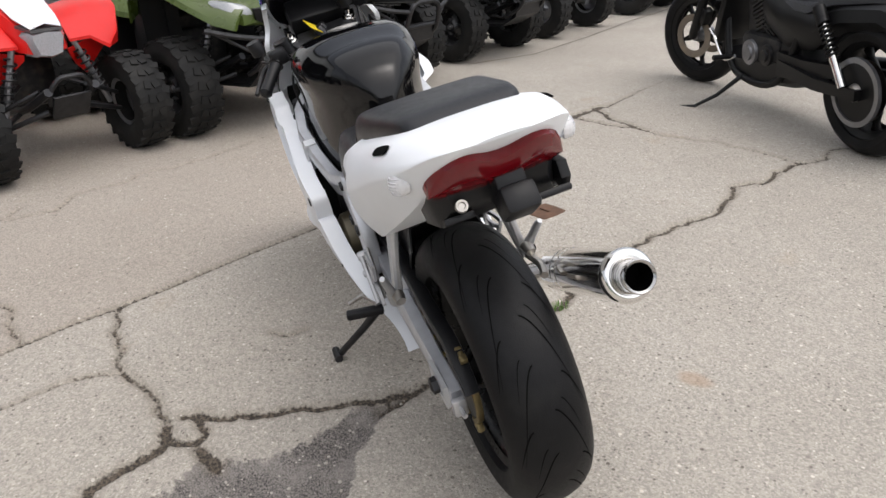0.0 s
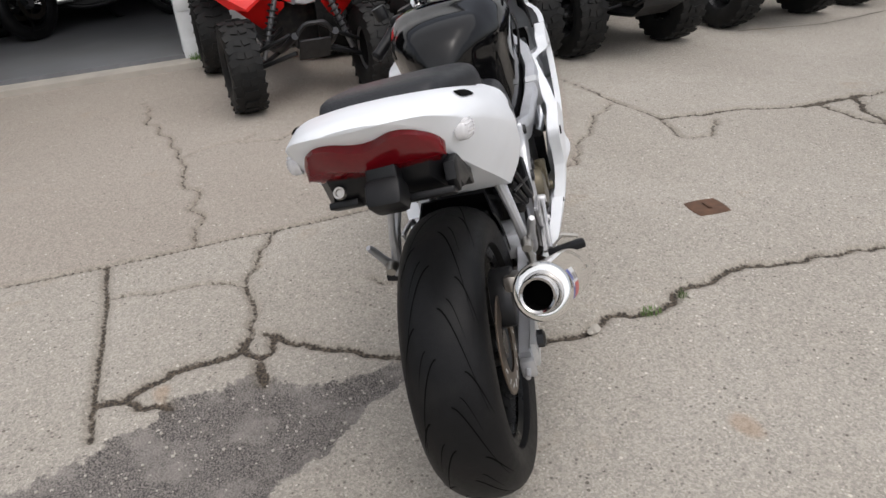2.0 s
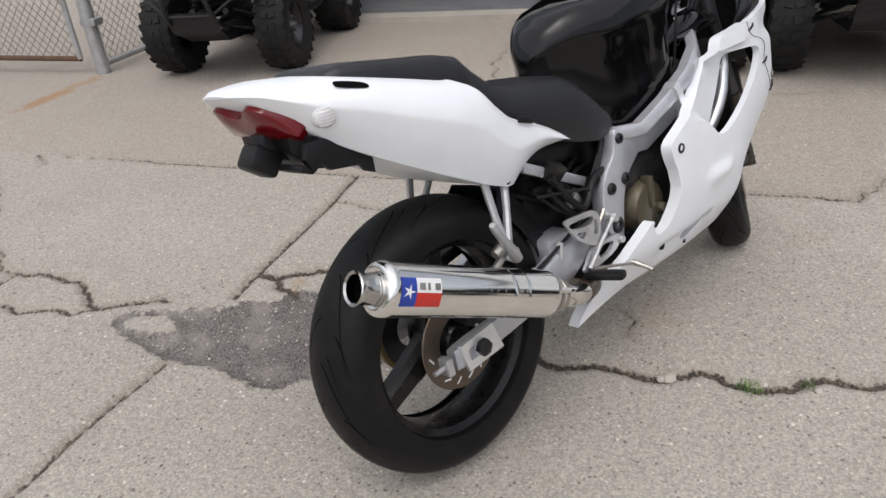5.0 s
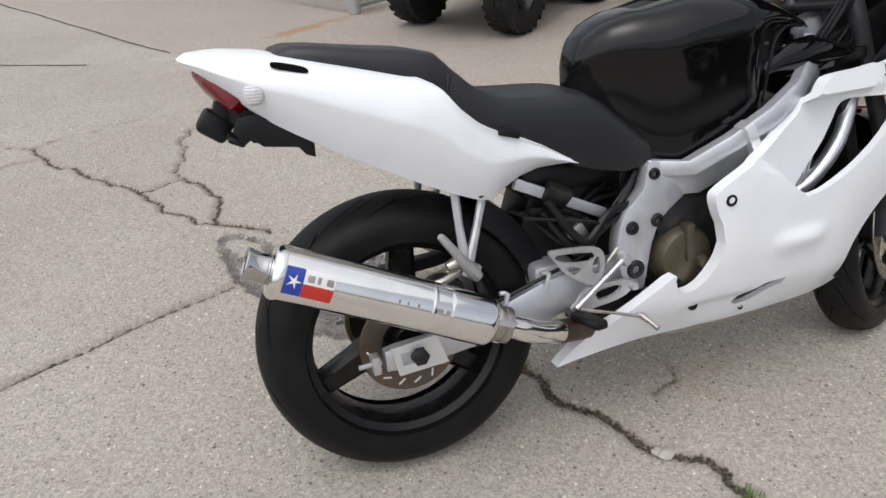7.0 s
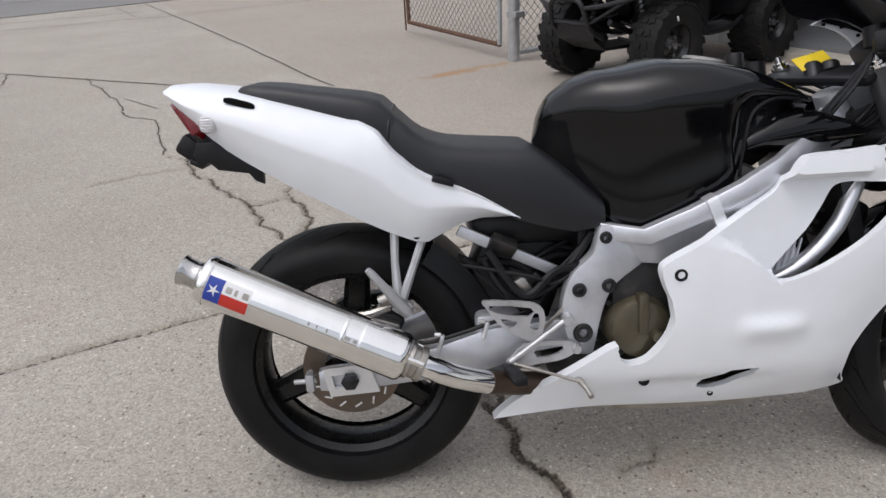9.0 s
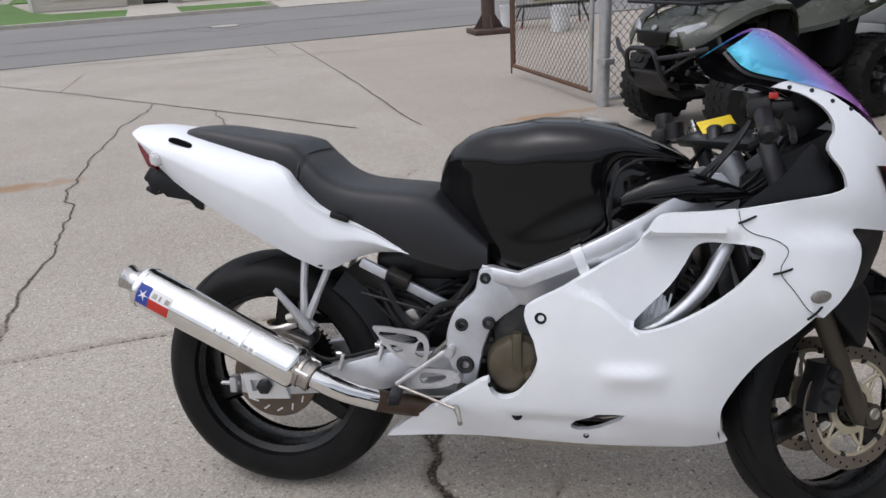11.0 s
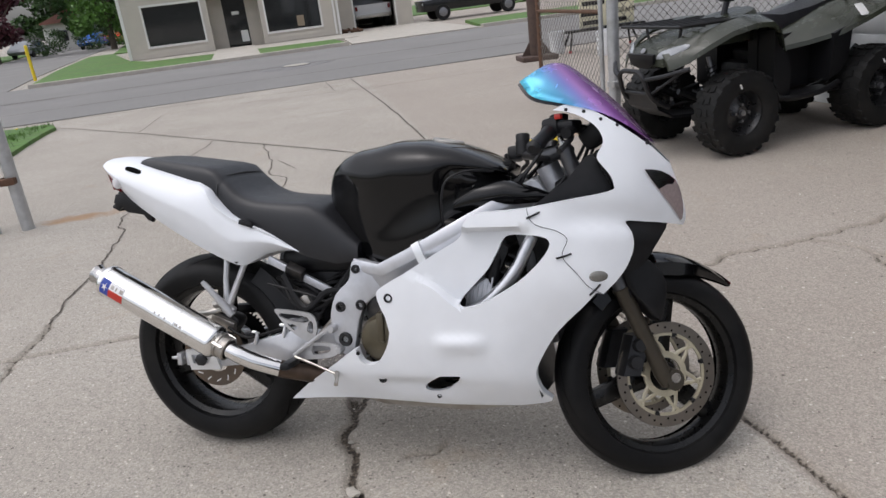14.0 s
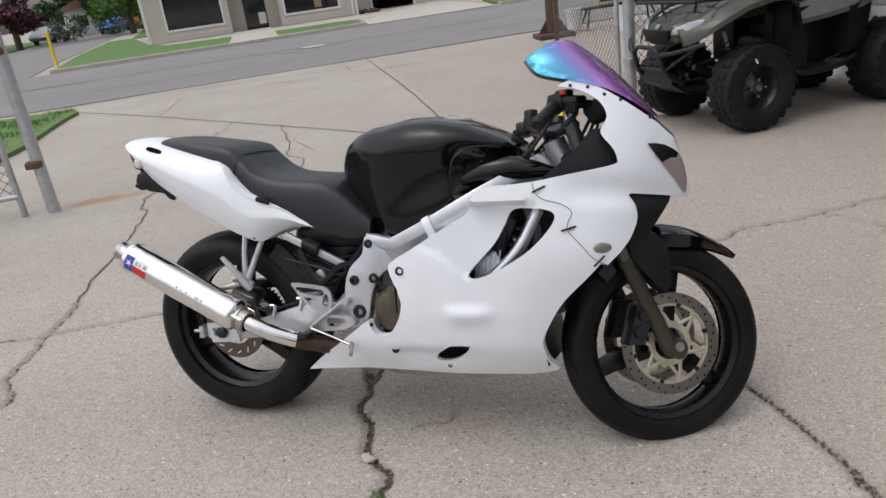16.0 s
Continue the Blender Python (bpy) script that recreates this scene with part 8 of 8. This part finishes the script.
for u, v in ((5.75, 10.2), (6.05, 8.95), (6.30, 9.3)):
    b = thing("bucket", Matrix.Translation(street(u, v)), "white plastic bucket on the concrete", "bucket", "buckets by the gate")
    part("tub", turned([(0, 0.005), (0.125, 0.0), (0.145, 0.36), (0.155, 0.36), (0.155, 0.385), (0.14, 0.385), (0.13, 0.02), (0, 0.02)], pose(0, 0, 0, 90, 0, 0), 28), BUCKET, b)
    part("bail_handle", bar(curve_pts([(0.15, 0, 0.35), (0.10, 0.12, 0.26), (0, 0.155, 0.22), (-0.10, 0.12, 0.26), (-0.15, 0, 0.35)], 4), 0.004, 6), STEEL, b)
tr = thing("trestle_table", Matrix.Translation(street(6.62, 10.05)) @ pose(0, 0, 0, 0, 0, 29), "low dark trestle with red-tipped legs and a cream lettered sign board", "table")
part("tabletop", block(pose(0, 0, 0.36), 1.55, 0.22, 0.05, 0.008), BLACK_PL, tr)
RED_TIP = shader("red_rubber_tip", (0.35, 0.02, 0.02), 0.6, vary=0.1)
for x in (-0.66, 0.50):
    for s in (-1, 1):
        leg = part("leg", bar([(x, s * 0.05, 0.35), (x - 0.10 if x < 0 else x + 0.10, s * 0.16, 0.03)], 0.018, 8), BLACK_PL, tr)
        part("rubber_foot", bar([(x - 0.10 if x < 0 else x + 0.10, s * 0.16, 0.045), (x - 0.11 if x < 0 else x + 0.11, s * 0.165, 0.0)], 0.022, 8), RED_TIP, leg, "red rubber foot")
CREAM = shader("cream_sign", (0.70, 0.66, 0.48), 0.6, vary=0.05)
board = part("sign_board", block(pose(0.07, 0.02, 0.70), 1.08, 0.03, 0.62, 0.004), CREAM, tr, "cream sign board with black letters")
for x, z, w in ((-0.26, 0.62, 0.36), (-0.20, 0.80, 0.44), (0.30, 0.80, 0.40), (-0.22, 0.47, 0.40), (0.28, 0.47, 0.34)):
    part("letter_bar", block(pose(x, 0.0, z), w, 0.004, 0.075), BLACK_PL, board)
font = bpy.data.curves.new("lettering", "FONT")
font.body, font.size, font.extrude = "PROGRAMS", 0.115, 0.002
font.align_x = "CENTER"
word = new("lettering_source", font)
word_mesh = bpy.data.meshes.new_from_object(word)
bpy.data.objects.remove(word)
word_mesh.transform(pose(0.34, 0.001, 0.585, 90, 0, 0))
word_mesh.materials.append(BLACK_PL)
lettering = new("lettering", word_mesh)
lettering.parent = board

# yellow marker post on the corner, trees, bushes, far house
mk = thing("marker_post", Matrix.Translation(street(-6.9, 26.3)), "yellow marker post on the lawn corner", "post")
part("shaft", bar([(0, 0, 0), (0, 0, 1.15)], 0.055, 10), YELLOW, mk)
part("cap", bar([(0, 0, 1.15), (0, 0, 1.22)], [0.06, 0.03], 10), YELLOW, mk)
LEAF = shader("green_leaves", (0.085, 0.18, 0.030), 0.55, vary=0.4, scale=0.8)
PURPLE = shader("purple_leaves", (0.085, 0.018, 0.030), 0.55, vary=0.4, scale=0.8)
DARKLEAF = shader("dark_leaves", (0.042, 0.090, 0.022), 0.6, vary=0.4, scale=0.8)
BARK = shader("bark", (0.09, 0.07, 0.055), 0.9, vary=0.3, scale=6)


def tree(m, h, r, mat, label, leaves=3200, low=0.25, category="tree"):
    t = thing("tree" if category == "tree" else "bush", m, label, category)
    if category == "tree":
        bm = bar([(0, 0, -0.1), (0.05, 0.02, h * 0.25), (0.0, 0.1, h * 0.55)], [h * 0.03, h * 0.022, h * 0.008], 9)
        for k in range(7):
            a = 2.4 * k
            z = h * (0.22 + 0.05 * k)
            tube(bm, curve_pts([(0.03, 0.02, z), (math.cos(a) * r * 0.4, math.sin(a) * r * 0.4, z + h * 0.10), (math.cos(a) * r * 0.8, math.sin(a) * r * 0.8, z + h * 0.22)], 4), [h * 0.009] * 5 + [h * 0.007] * 3 + [h * 0.003], 6)
        part("trunk", bm, BARK, t)
    cl = []
    for k in range(26):
        a, z = random.uniform(0, 6.28), random.uniform(low, 0.97)
        q = r * (1 - abs(z - 0.5) * 1.2) * random.uniform(0.4, 1.0)
        cl.append((math.cos(a) * q, math.sin(a) * q, z * h, r * random.uniform(0.22, 0.42)))
    vs, fs = [], []
    for k in range(leaves):
        cx, cy, cz, cr = cl[k % len(cl)]
        d = Vector((random.gauss(0, 1), random.gauss(0, 1), random.gauss(0, 1))).normalized() * cr * random.uniform(0.55, 1.05)
        p = Vector((cx, cy, max(0.1, cz + d.z * 0.8))) + Vector((d.x, d.y, 0))
        s = r * random.uniform(0.035, 0.075)
        e1 = Vector((random.gauss(0, 1), random.gauss(0, 1), random.gauss(0, 0.6))).normalized() * s
        e2 = e1.cross(Vector((random.gauss(0, 1), random.gauss(0, 1), random.gauss(0, 1)))).normalized() * s * 0.6
        i = len(vs)
        vs += [p - e1, p + e2, p + e1, p - e2]
        fs.append((i, i + 1, i + 2, i + 3))
    me_ = bpy.data.meshes.new("crown")
    me_.from_pydata(vs, [], fs)
    me_.materials.append(mat)
    ob = new("crown", me_)
    ob.parent = t
    return t


random.seed(21)
for u, v, h, r, mat, lab in ((-9.5, 62, 9, 3.4, LEAF, "broad green tree beyond the side street"), (-6.8, 66, 10, 3.6, LEAF, "tall bright green tree behind the shop"), (-17.5, 60, 9, 3.2, PURPLE, "purple-leaved tree by the side street"),
                             (-13.5, 84, 12, 5.0, DARKLEAF, "dark green tree far down the side street"), (-23, 66, 11, 4.2, DARKLEAF, "dark green tree on the lawn"), (-30, 72, 12, 5, DARKLEAF, "dark green tree on the far lawn"), (-19.5, 92, 13, 5.5, DARKLEAF, "dark green tree in the distance"), (-25, 50, 8, 3.0, LEAF, "green tree on the lawn")):
    tree(Matrix.Translation(street(u, v)), h, r, mat, lab, 7000, 0.16)
for u, v, h, r, mat in ((-14.6, 64, 2.6, 1.6, DARKLEAF), (-12.0, 68, 2.2, 1.5, DARKLEAF), (-10.3, 72, 2.0, 1.4, LEAF), (-20, 58, 2.0, 1.6, LEAF)):
    tree(Matrix.Translation(street(u, v)), h, r, mat, "rounded green bush beside the side street", 1400, 0.05, "bush")
hs = thing("house", Matrix.Translation(street(-15.5, 88)) @ pose(0, 0, 0, 0, 0, 29), "small pale house far down the side street", "house")
part("wall", block(pose(0, 0, 1.4), 8, 6, 2.8, 0.02), TRIM, hs)
part("roof", prism(bmesh.new(), [(-4.4, 2.8), (4.4, 2.8), (0, 4.6)], -3.4, 3.4), shader("pink_roof", (0.35, 0.16, 0.14), 0.9, vary=0.15), hs)
for x in (-2.2, 0.4, 2.4):
    part("window", block(pose(x, -3.01, 1.5), 1.0, 0.06, 1.1, 0.01), DARKGLASS, hs)
for u, v, col, lab in ((-13.2, 76, (0.02, 0.10, 0.35), "blue car parked down the side street"), (-17.6, 70, (0.3, 0.31, 0.33), "grey car parked by the side street"), (-11.3, 80, (0.55, 0.03, 0.02), "red car parked down the side street")):
    c = thing("car", at_street(u, v, 80), lab, "car", "parked cars")
    part("body", prism(bmesh.new(), smooth2([(-2.1, 0.35), (2.1, 0.35), (2.15, 0.75), (1.2, 0.92), (0.6, 1.38), (-0.9, 1.40), (-1.7, 0.98), (-2.15, 0.85)], 2), -0.86, 0.86, 0.08), shader("car_paint", col, 0.25, vary=0.05), c)
    part("glass", prism(bmesh.new(), [(1.05, 0.95), (0.55, 1.30), (-0.85, 1.32), (-1.45, 0.98)], -0.87, 0.87, 0.02), DARKGLASS, c)
    for x in (-1.3, 1.35):
        for s in (-1, 1):
            part("wheel", turned([(0, -0.1), (0.3, -0.1), (0.32, -0.06), (0.32, 0.06), (0.3, 0.1), (0, 0.1)], Matrix.Translation((x, s * 0.78, 0.32)), 20), QTYRE, c)

# rusty cover plate in the lot, and stones in the broken patch
dc = thing("drain_cover", Matrix.Translation((1.345, -0.81, 0.0)) @ pose(0, 0, 0, 0, 0, 20), "rusty squarish iron cover set in the concrete", "drain cover")
part("plate", turned([(0, 0.006), (0.075, 0.006), (0.088, 0.003), (0.092, -0.004), (0, -0.004)], pose(0, 0, 0, 90, 0, 0), 32), RUSTY, dc)
for v in dc.children[0].data.vertices:
    # squarish, with rounded corners
    a = math.atan2(v.co.y, v.co.x)
    k = 0.80 / max(abs(math.cos(a)), abs(math.sin(a))) ** 0.75
    v.co.x, v.co.y = v.co.x * k * 0.92, v.co.y * k
part("lug", block(pose(0, 0, 0.009), 0.05, 0.014, 0.006, 0.002), RUSTY, dc)
bm = bmesh.new()
for k in range(420):
    x, y = random.uniform(-0.3, 0.37), random.uniform(0.1, 1.2)
    if inside((x, y), PATCH):
        bmesh.ops.create_icosphere(bm, subdivisions=1, radius=random.uniform(0.002, 0.006), matrix=pose(x, y, -0.018, 0, 0, random.uniform(0, 90)) @ Matrix.Diagonal((1, random.uniform(0.6, 1), 0.6, 1)))
tagged(link("loose_gravel", bm, KERB), "loose grey gravel in the broken patch", "gravel", kind="stuff")
for x, y, r in ((0.515, -0.305, 0.018), (0.50, -0.29, 0.012), (0.69, -0.61, 0.010), (0.42, -0.07, 0.009)):
    bm = bmesh.new()
    bmesh.ops.create_icosphere(bm, subdivisions=2, radius=r, matrix=pose(x, y, 0.002) @ Matrix.Diagonal((1.2, 0.9, 0.5, 1)))
    for v in bm.verts:
        v.co += Vector((random.uniform(-1, 1), random.uniform(-1, 1), random.uniform(-1, 1))) * r * 0.15
    tagged(link("stone", bm, KERB), "broken pale concrete chip lying in the crack", "stone", "chips in the crack")
wall_blocks()


SATIN = shader("satin_black_paint", (0.0045, 0.0045, 0.005), 0.42, vary=0.12, scale=14, spec=0.28)
GREYTANK = shader("grey_tank_paint", (0.10, 0.115, 0.13), 0.3, vary=0.06, coat=0.3)
REDLINE = shader("red_pinstripe", (0.30, 0.01, 0.015), 0.5, vary=0.05)


def cruiser(m, label, group, chrome=False):
    """A low V-twin cruiser facing +x, its rear tyre's contact at the origin."""
    c = thing("cruiser_motorcycle", m, label, "motorcycle", group)
    for x, R, w, rr in ((0.0, 0.325, 0.235, 0.235), (1.72, 0.335, 0.130, 0.245)):
        wm = Matrix.Translation((x, 0, R)) if chrome or not x else Matrix.Translation((x + 0.02, 0.02, R)) @ pose(0, 0, 0, 0, 0, 20)
        tyre = part("tyre", turned(tyre_profile(R, w, rr), wm, 64, True), RUBBER, c, "black road tyre")
        bm = bmesh.new()
        for s in (-1, 1):
            lathe(bm, [(rr + 0.012, s * w * 0.44), (rr + 0.018, s * w * 0.455), (rr + 0.024, s * w * 0.46)], wm, 64)
        if not chrome:
            part("rim_stripe", bm, REDLINE, tyre, "thin red rim stripe")
        else:
            bm.free()
        rim = part("rim", turned([(rr - 0.03, -w * 0.3), (rr + 0.010, -w * 0.42), (rr - 0.01, -w * 0.3), (rr - 0.03, 0), (rr - 0.01, w * 0.3), (rr + 0.010, w * 0.42), (rr - 0.03, w * 0.3)], wm, 56), CHROME if chrome else SATIN, c)
        bm = bmesh.new()
        n = 40 if chrome else 10
        for k in range(n):
            spoke(bm, wm, 2 * math.pi * k / n + (0.12 if k % 2 else -0.12) * (0 if chrome else 1), 0.04, rr - 0.02, 0.012 if chrome else 0.028, 0.010 if chrome else 0.02, 0.012 if chrome else 0.03, 0.25 if k % 2 else -0.25)
        part("spoke_star", bm, CHROME if chrome else SATIN, rim)
        part("hub", turned([(0, -0.08), (0.035, -0.08), (0.05, -0.04), (0.05, 0.04), (0.035, 0.08), (0, 0.08)], wm, 20), STEEL, rim)
        for s in (-1, 1):
            if x or s > 0:
                part("brake_disc", turned([(0.10 if x else 0.075, s * 0.085), (0.148, s * 0.085), (0.148, s * 0.090), (0.10 if x else 0.075, s * 0.090)], wm, 40, True), DISC, c)
    part("belt_pulley", turned([(0.140, 0.125), (0.163, 0.125), (0.166, 0.128), (0.166, 0.146), (0.140, 0.146)], Matrix.Translation((0, 0, 0.325)), 48, True), STEEL, c)
    part("pulley_boss", turned([(0, 0.165), (0.035, 0.16), (0.045, 0.14), (0.045, 0.1)], Matrix.Translation((0, 0, 0.325)), 20), DULL, c)
    for s in (-1, 1):
        part("swingarm", loft([[Vector((x, s * y + t * 0.02, z + b * h)) for t, b in ((-1, -1), (1, -1), (1, 1), (-1, 1))] for x, y, z, h in ((-0.05, 0.16, 0.325, 0.025), (0.25, 0.17, 0.32, 0.03), (0.60, 0.15, 0.34, 0.04))]), SATIN, c)
        a, b = Vector((0.03, s * 0.185, 0.35)), Vector((0.27, s * 0.175, 0.68))
        sh = part("shock_absorber", bar([a, a.lerp(b, 0.4), a.lerp(b, 0.42), b], [0.022, 0.022, 0.013, 0.013], 12), CHROME, c, "chrome shock absorber")
        part("coil_spring", helix(a, b, 0.36, 0.90, 0.026, 0.006, 9), SATIN if not chrome else CHROME, sh)
        part("shock_cap", bar([b - (b - a).normalized() * 0.07, b + (b - a).normalized() * 0.02], 0.030, 12), SATIN, sh)
        p0, p1 = Vector((1.70, s * 0.115, 0.33)), Vector((1.34, s * 0.115, 0.98))
        part("fork_leg", bar([p0, p0.lerp(p1, 0.05), p0.lerp(p1, 0.5), p0.lerp(p1, 0.52), p1], [0.026, 0.032, 0.032, 0.024, 0.024], 12), SATIN if not chrome else CHROME, c)
        part("front_caliper", block(Matrix.Translation(p0.lerp(p1, 0.24) + Vector((-0.06, -s * 0.02, 0))) @ pose(0, 0, 0, 0, -30, 0), 0.06, 0.06, 0.11, 0.012), SATIN, c)
        part("fork_reflector", block(Matrix.Translation(p0.lerp(p1, 0.55) + Vector((0, s * 0.035, 0))) @ pose(0, 0, 0, 0, -29, 0), 0.018, 0.006, 0.06, 0.002), shader("amber_reflector", (0.6, 0.12, 0.01), 0.2, vary=0.05), c)
        part("frame_tube", bar(curve_pts([(0.45, s * 0.12, 0.62), (0.62, s * 0.14, 0.26), (0.95, s * 0.14, 0.20), (1.20, s * 0.12, 0.32), (1.36, s * 0.05, 0.86)], 6), 0.022, 10), SATIN, c)
        part("grip", bar([(1.02, s * 0.42, 1.00), (1.08, s * 0.28, 1.04)], 0.018, 10), BLACK_PL, c)
        part("foot_control", bar(curve_pts([(1.02, s * 0.18, 0.33), (1.12, s * 0.20, 0.30), (1.20, s * 0.22, 0.42), (1.26, s * 0.22, 0.46)], 5), 0.010, 8), CHROME, c, "chrome forward foot control")
        part("footpeg", bar([(1.06, s * 0.17, 0.32), (1.06, s * 0.30, 0.33)], 0.016, 10), BLACK_PL, c)
        part("drag_pipe", bar(curve_pts([(1.0, -0.12, 0.45), (0.8, -0.19, 0.30), (0.2, -0.21, 0.27 + 0.09 * (s > 0)), (-0.35, -0.21, 0.28 + 0.09 * (s > 0))], 6), 0.036, 14), SATIN if not chrome else CHROME, c)
    # engine: crankcase, two finned cylinders, round covers
    eng = part("crankcase", box(box(bmesh.new(), pose(0.86, 0, 0.36), 0.40, 0.26, 0.22, 0.04), pose(0.60, 0, 0.38), 0.25, 0.22, 0.18, 0.04), ENGINE, c, "black V-twin crankcase")
    for a in (-27, 27):
        bm = bmesh.new()
        for k in range(9):
            part("cooling_fin", block(pose(0.86, 0, 0.46) @ pose(0, 0, 0, 0, a, 0) @ pose(0, 0, 0.03 + 0.024 * k), 0.16, 0.19, 0.012, 0.004), ENGINE, eng)
        box(bm, pose(0.86, 0, 0.46) @ pose(0, 0, 0, 0, a, 0) @ pose(0, 0, 0.12), 0.12, 0.15, 0.22, 0.02)
        box(bm, pose(0.86, 0, 0.46) @ pose(0, 0, 0, 0, a, 0) @ pose(0, 0, 0.27), 0.17, 0.17, 0.07, 0.02)
        part("cylinder", bm, ENGINE, eng)
    for x, z, r in ((0.93, 0.36, 0.075), (0.76, 0.37, 0.06)):
        part("round_cover", turned([(0, 0.165), (r * 0.55, 0.163), (r * 0.6, 0.150), (r * 0.95, 0.148), (r, 0.138), (r, 0.10)], Matrix.Translation((x, 0, z)), 28), STEEL if r > 0.07 else ENGINE, eng)
    part("pulley_web", turned([(0.04, 0.130), (0.142, 0.130), (0.142, 0.138), (0.04, 0.138)], Matrix.Translation((0, 0, 0.325)), 40, True), SATIN, c)
    part("lower_cover", loft([[Vector((x, y, z)) for y, z in ((-w0, z1), (-w0, z0 + 0.03), (-w0 * 0.7, z0), (w0 * 0.7, z0), (w0, z0 + 0.03), (w0, z1))] for x, w0, z0, z1 in ((0.34, 0.11, 0.27, 0.36), (0.55, 0.13, 0.22, 0.36), (0.85, 0.14, 0.185, 0.32), (1.10, 0.13, 0.20, 0.30), (1.24, 0.10, 0.27, 0.34))]), SATIN, c, "black lower engine cover")
    part("engine_fill", block(pose(0.84, 0, 0.62), 0.52, 0.16, 0.40, 0.05), ENGINE, c)
    part("radiator", block(pose(1.27, 0, 0.55, 0, -22, 0), 0.06, 0.30, 0.40, 0.015), SATIN, c)
    part("belt_guard", loft([[Vector((x, 0.14 + t * 0.02, z + b * h)) for t, b in ((-1, -1), (1, -1), (1, 1), (-1, 1))] for x, z, h in ((0.12, 0.40, 0.03), (0.40, 0.36, 0.05), (0.62, 0.35, 0.07))]), SATIN, c)
    # tank, seat, tail
    def pod(name, mat, lab, secs):
        return part(name, loft([[Vector((x, y * w, z0 + (z1 - z0) * v)) for y, v in ((-0.7, 0), (-1, 0.35), (-0.9, 0.75), (-0.45, 1), (0.45, 1), (0.9, 0.75), (1, 0.35), (0.7, 0))] for x, w, z0, z1 in secs]), mat, c, lab)
    pod("fuel_tank", GREYTANK if not chrome else SATIN, "grey painted fuel tank", ((1.32, 0.06, 0.84, 0.92), (1.25, 0.13, 0.80, 0.99), (1.05, 0.155, 0.74, 1.0), (0.85, 0.15, 0.66, 0.93), (0.72, 0.11, 0.60, 0.84)))
    pod("side_cover", SATIN, "black side cover", ((0.84, 0.13, 0.52, 0.80), (0.60, 0.17, 0.44, 0.74), (0.36, 0.17, 0.46, 0.70), (0.20, 0.15, 0.60, 0.70)))
    pod("seat", VINYL, "black vinyl seat", ((0.76, 0.10, 0.66, 0.78), (0.62, 0.15, 0.63, 0.71), (0.40, 0.16, 0.62, 0.70), (0.24, 0.13, 0.66, 0.78), (0.0, 0.11, 0.70, 0.79), (-0.14, 0.09, 0.72, 0.78)))
    pod("rear_fender", SATIN, "black rear mudguard", ((0.44, 0.15, 0.46, 0.66), (0.32, 0.15, 0.50, 0.70), (0.15, 0.155, 0.58, 0.73), (-0.10, 0.155, 0.62, 0.75), (-0.30, 0.15, 0.56, 0.71), (-0.44, 0.13, 0.46, 0.62)))
    part("tail_light", block(pose(-0.42, 0, 0.62), 0.05, 0.10, 0.05, 0.012), RED_LENS, c, "red tail light")
    rings = []
    for a in np.linspace(0.5, 2.3, 10):
        rings.append([Vector((1.72 + (0.345 + q) * math.cos(a), y, 0.325 + (0.345 + q) * math.sin(a))) for q, y in ((-0.04, -0.075), (0.0, -0.06), (0.008, 0), (0.0, 0.06), (-0.04, 0.075), (-0.042, 0.07), (0, 0), (-0.042, -0.07))])
    part("front_fender", loft(rings), SATIN, c)
    part("handlebar", bar(curve_pts([(1.02, -0.42, 1.0), (1.12, -0.2, 1.06), (1.24, -0.08, 1.04), (1.24, 0.08, 1.04), (1.12, 0.2, 1.06), (1.02, 0.42, 1.0)], 5), 0.013, 8), SATIN, c)
    part("headlight", turned([(0, 0.05), (0.07, 0.04), (0.09, 0.0), (0.08, -0.08), (0.03, -0.12)], pose(1.46, 0, 0.93, 0, 0, -90), 24), SATIN, c)
    part("side_stand", tube(tube(bmesh.new(), [(0.98, 0.14, 0.22), (1.04, 0.28, 0.10), (1.10, 0.40, 0.035)], [0.016, 0.012, 0.010], 8), [(1.08, 0.39, 0.030), (1.16, 0.46, 0.028)], [0.022, 0.014], 8), SATIN, c, "black side stand")
    part("key_tag", block(pose(1.46, 0.16, 0.82, 30, 0, 0), 0.035, 0.004, 0.06), YELLOW, c, "yellow key tag")
    return c


CR = Matrix.Translation((1.31, -2.62, 0)) @ pose(0, 0, 0, 0, 0, -11.2) @ pose(0, 0, 0, -5, 0, 0)
cruiser(CR, "matt black V-twin cruiser with thin red rim stripes", "parked motorcycles")
cruiser(Matrix.Translation((*wall_pt(-1.55, -2.35, 0)[:2], 0.075)) @ pose(0, 0, 0, 0, 0, -62) @ pose(0, 0, 0, -5, 0, 0), "black touring motorcycle with chrome spoked wheels inside the garage", "parked motorcycles", chrome=True)
cruiser(Matrix.Translation((*wall_pt(-2.75, -1.05, 0)[:2], 0.075)) @ pose(0, 0, 0, 0, 0, -35) @ pose(0, 0, 0, -5, 0, 0), "black motorcycle parked just inside the garage door", "parked motorcycles")
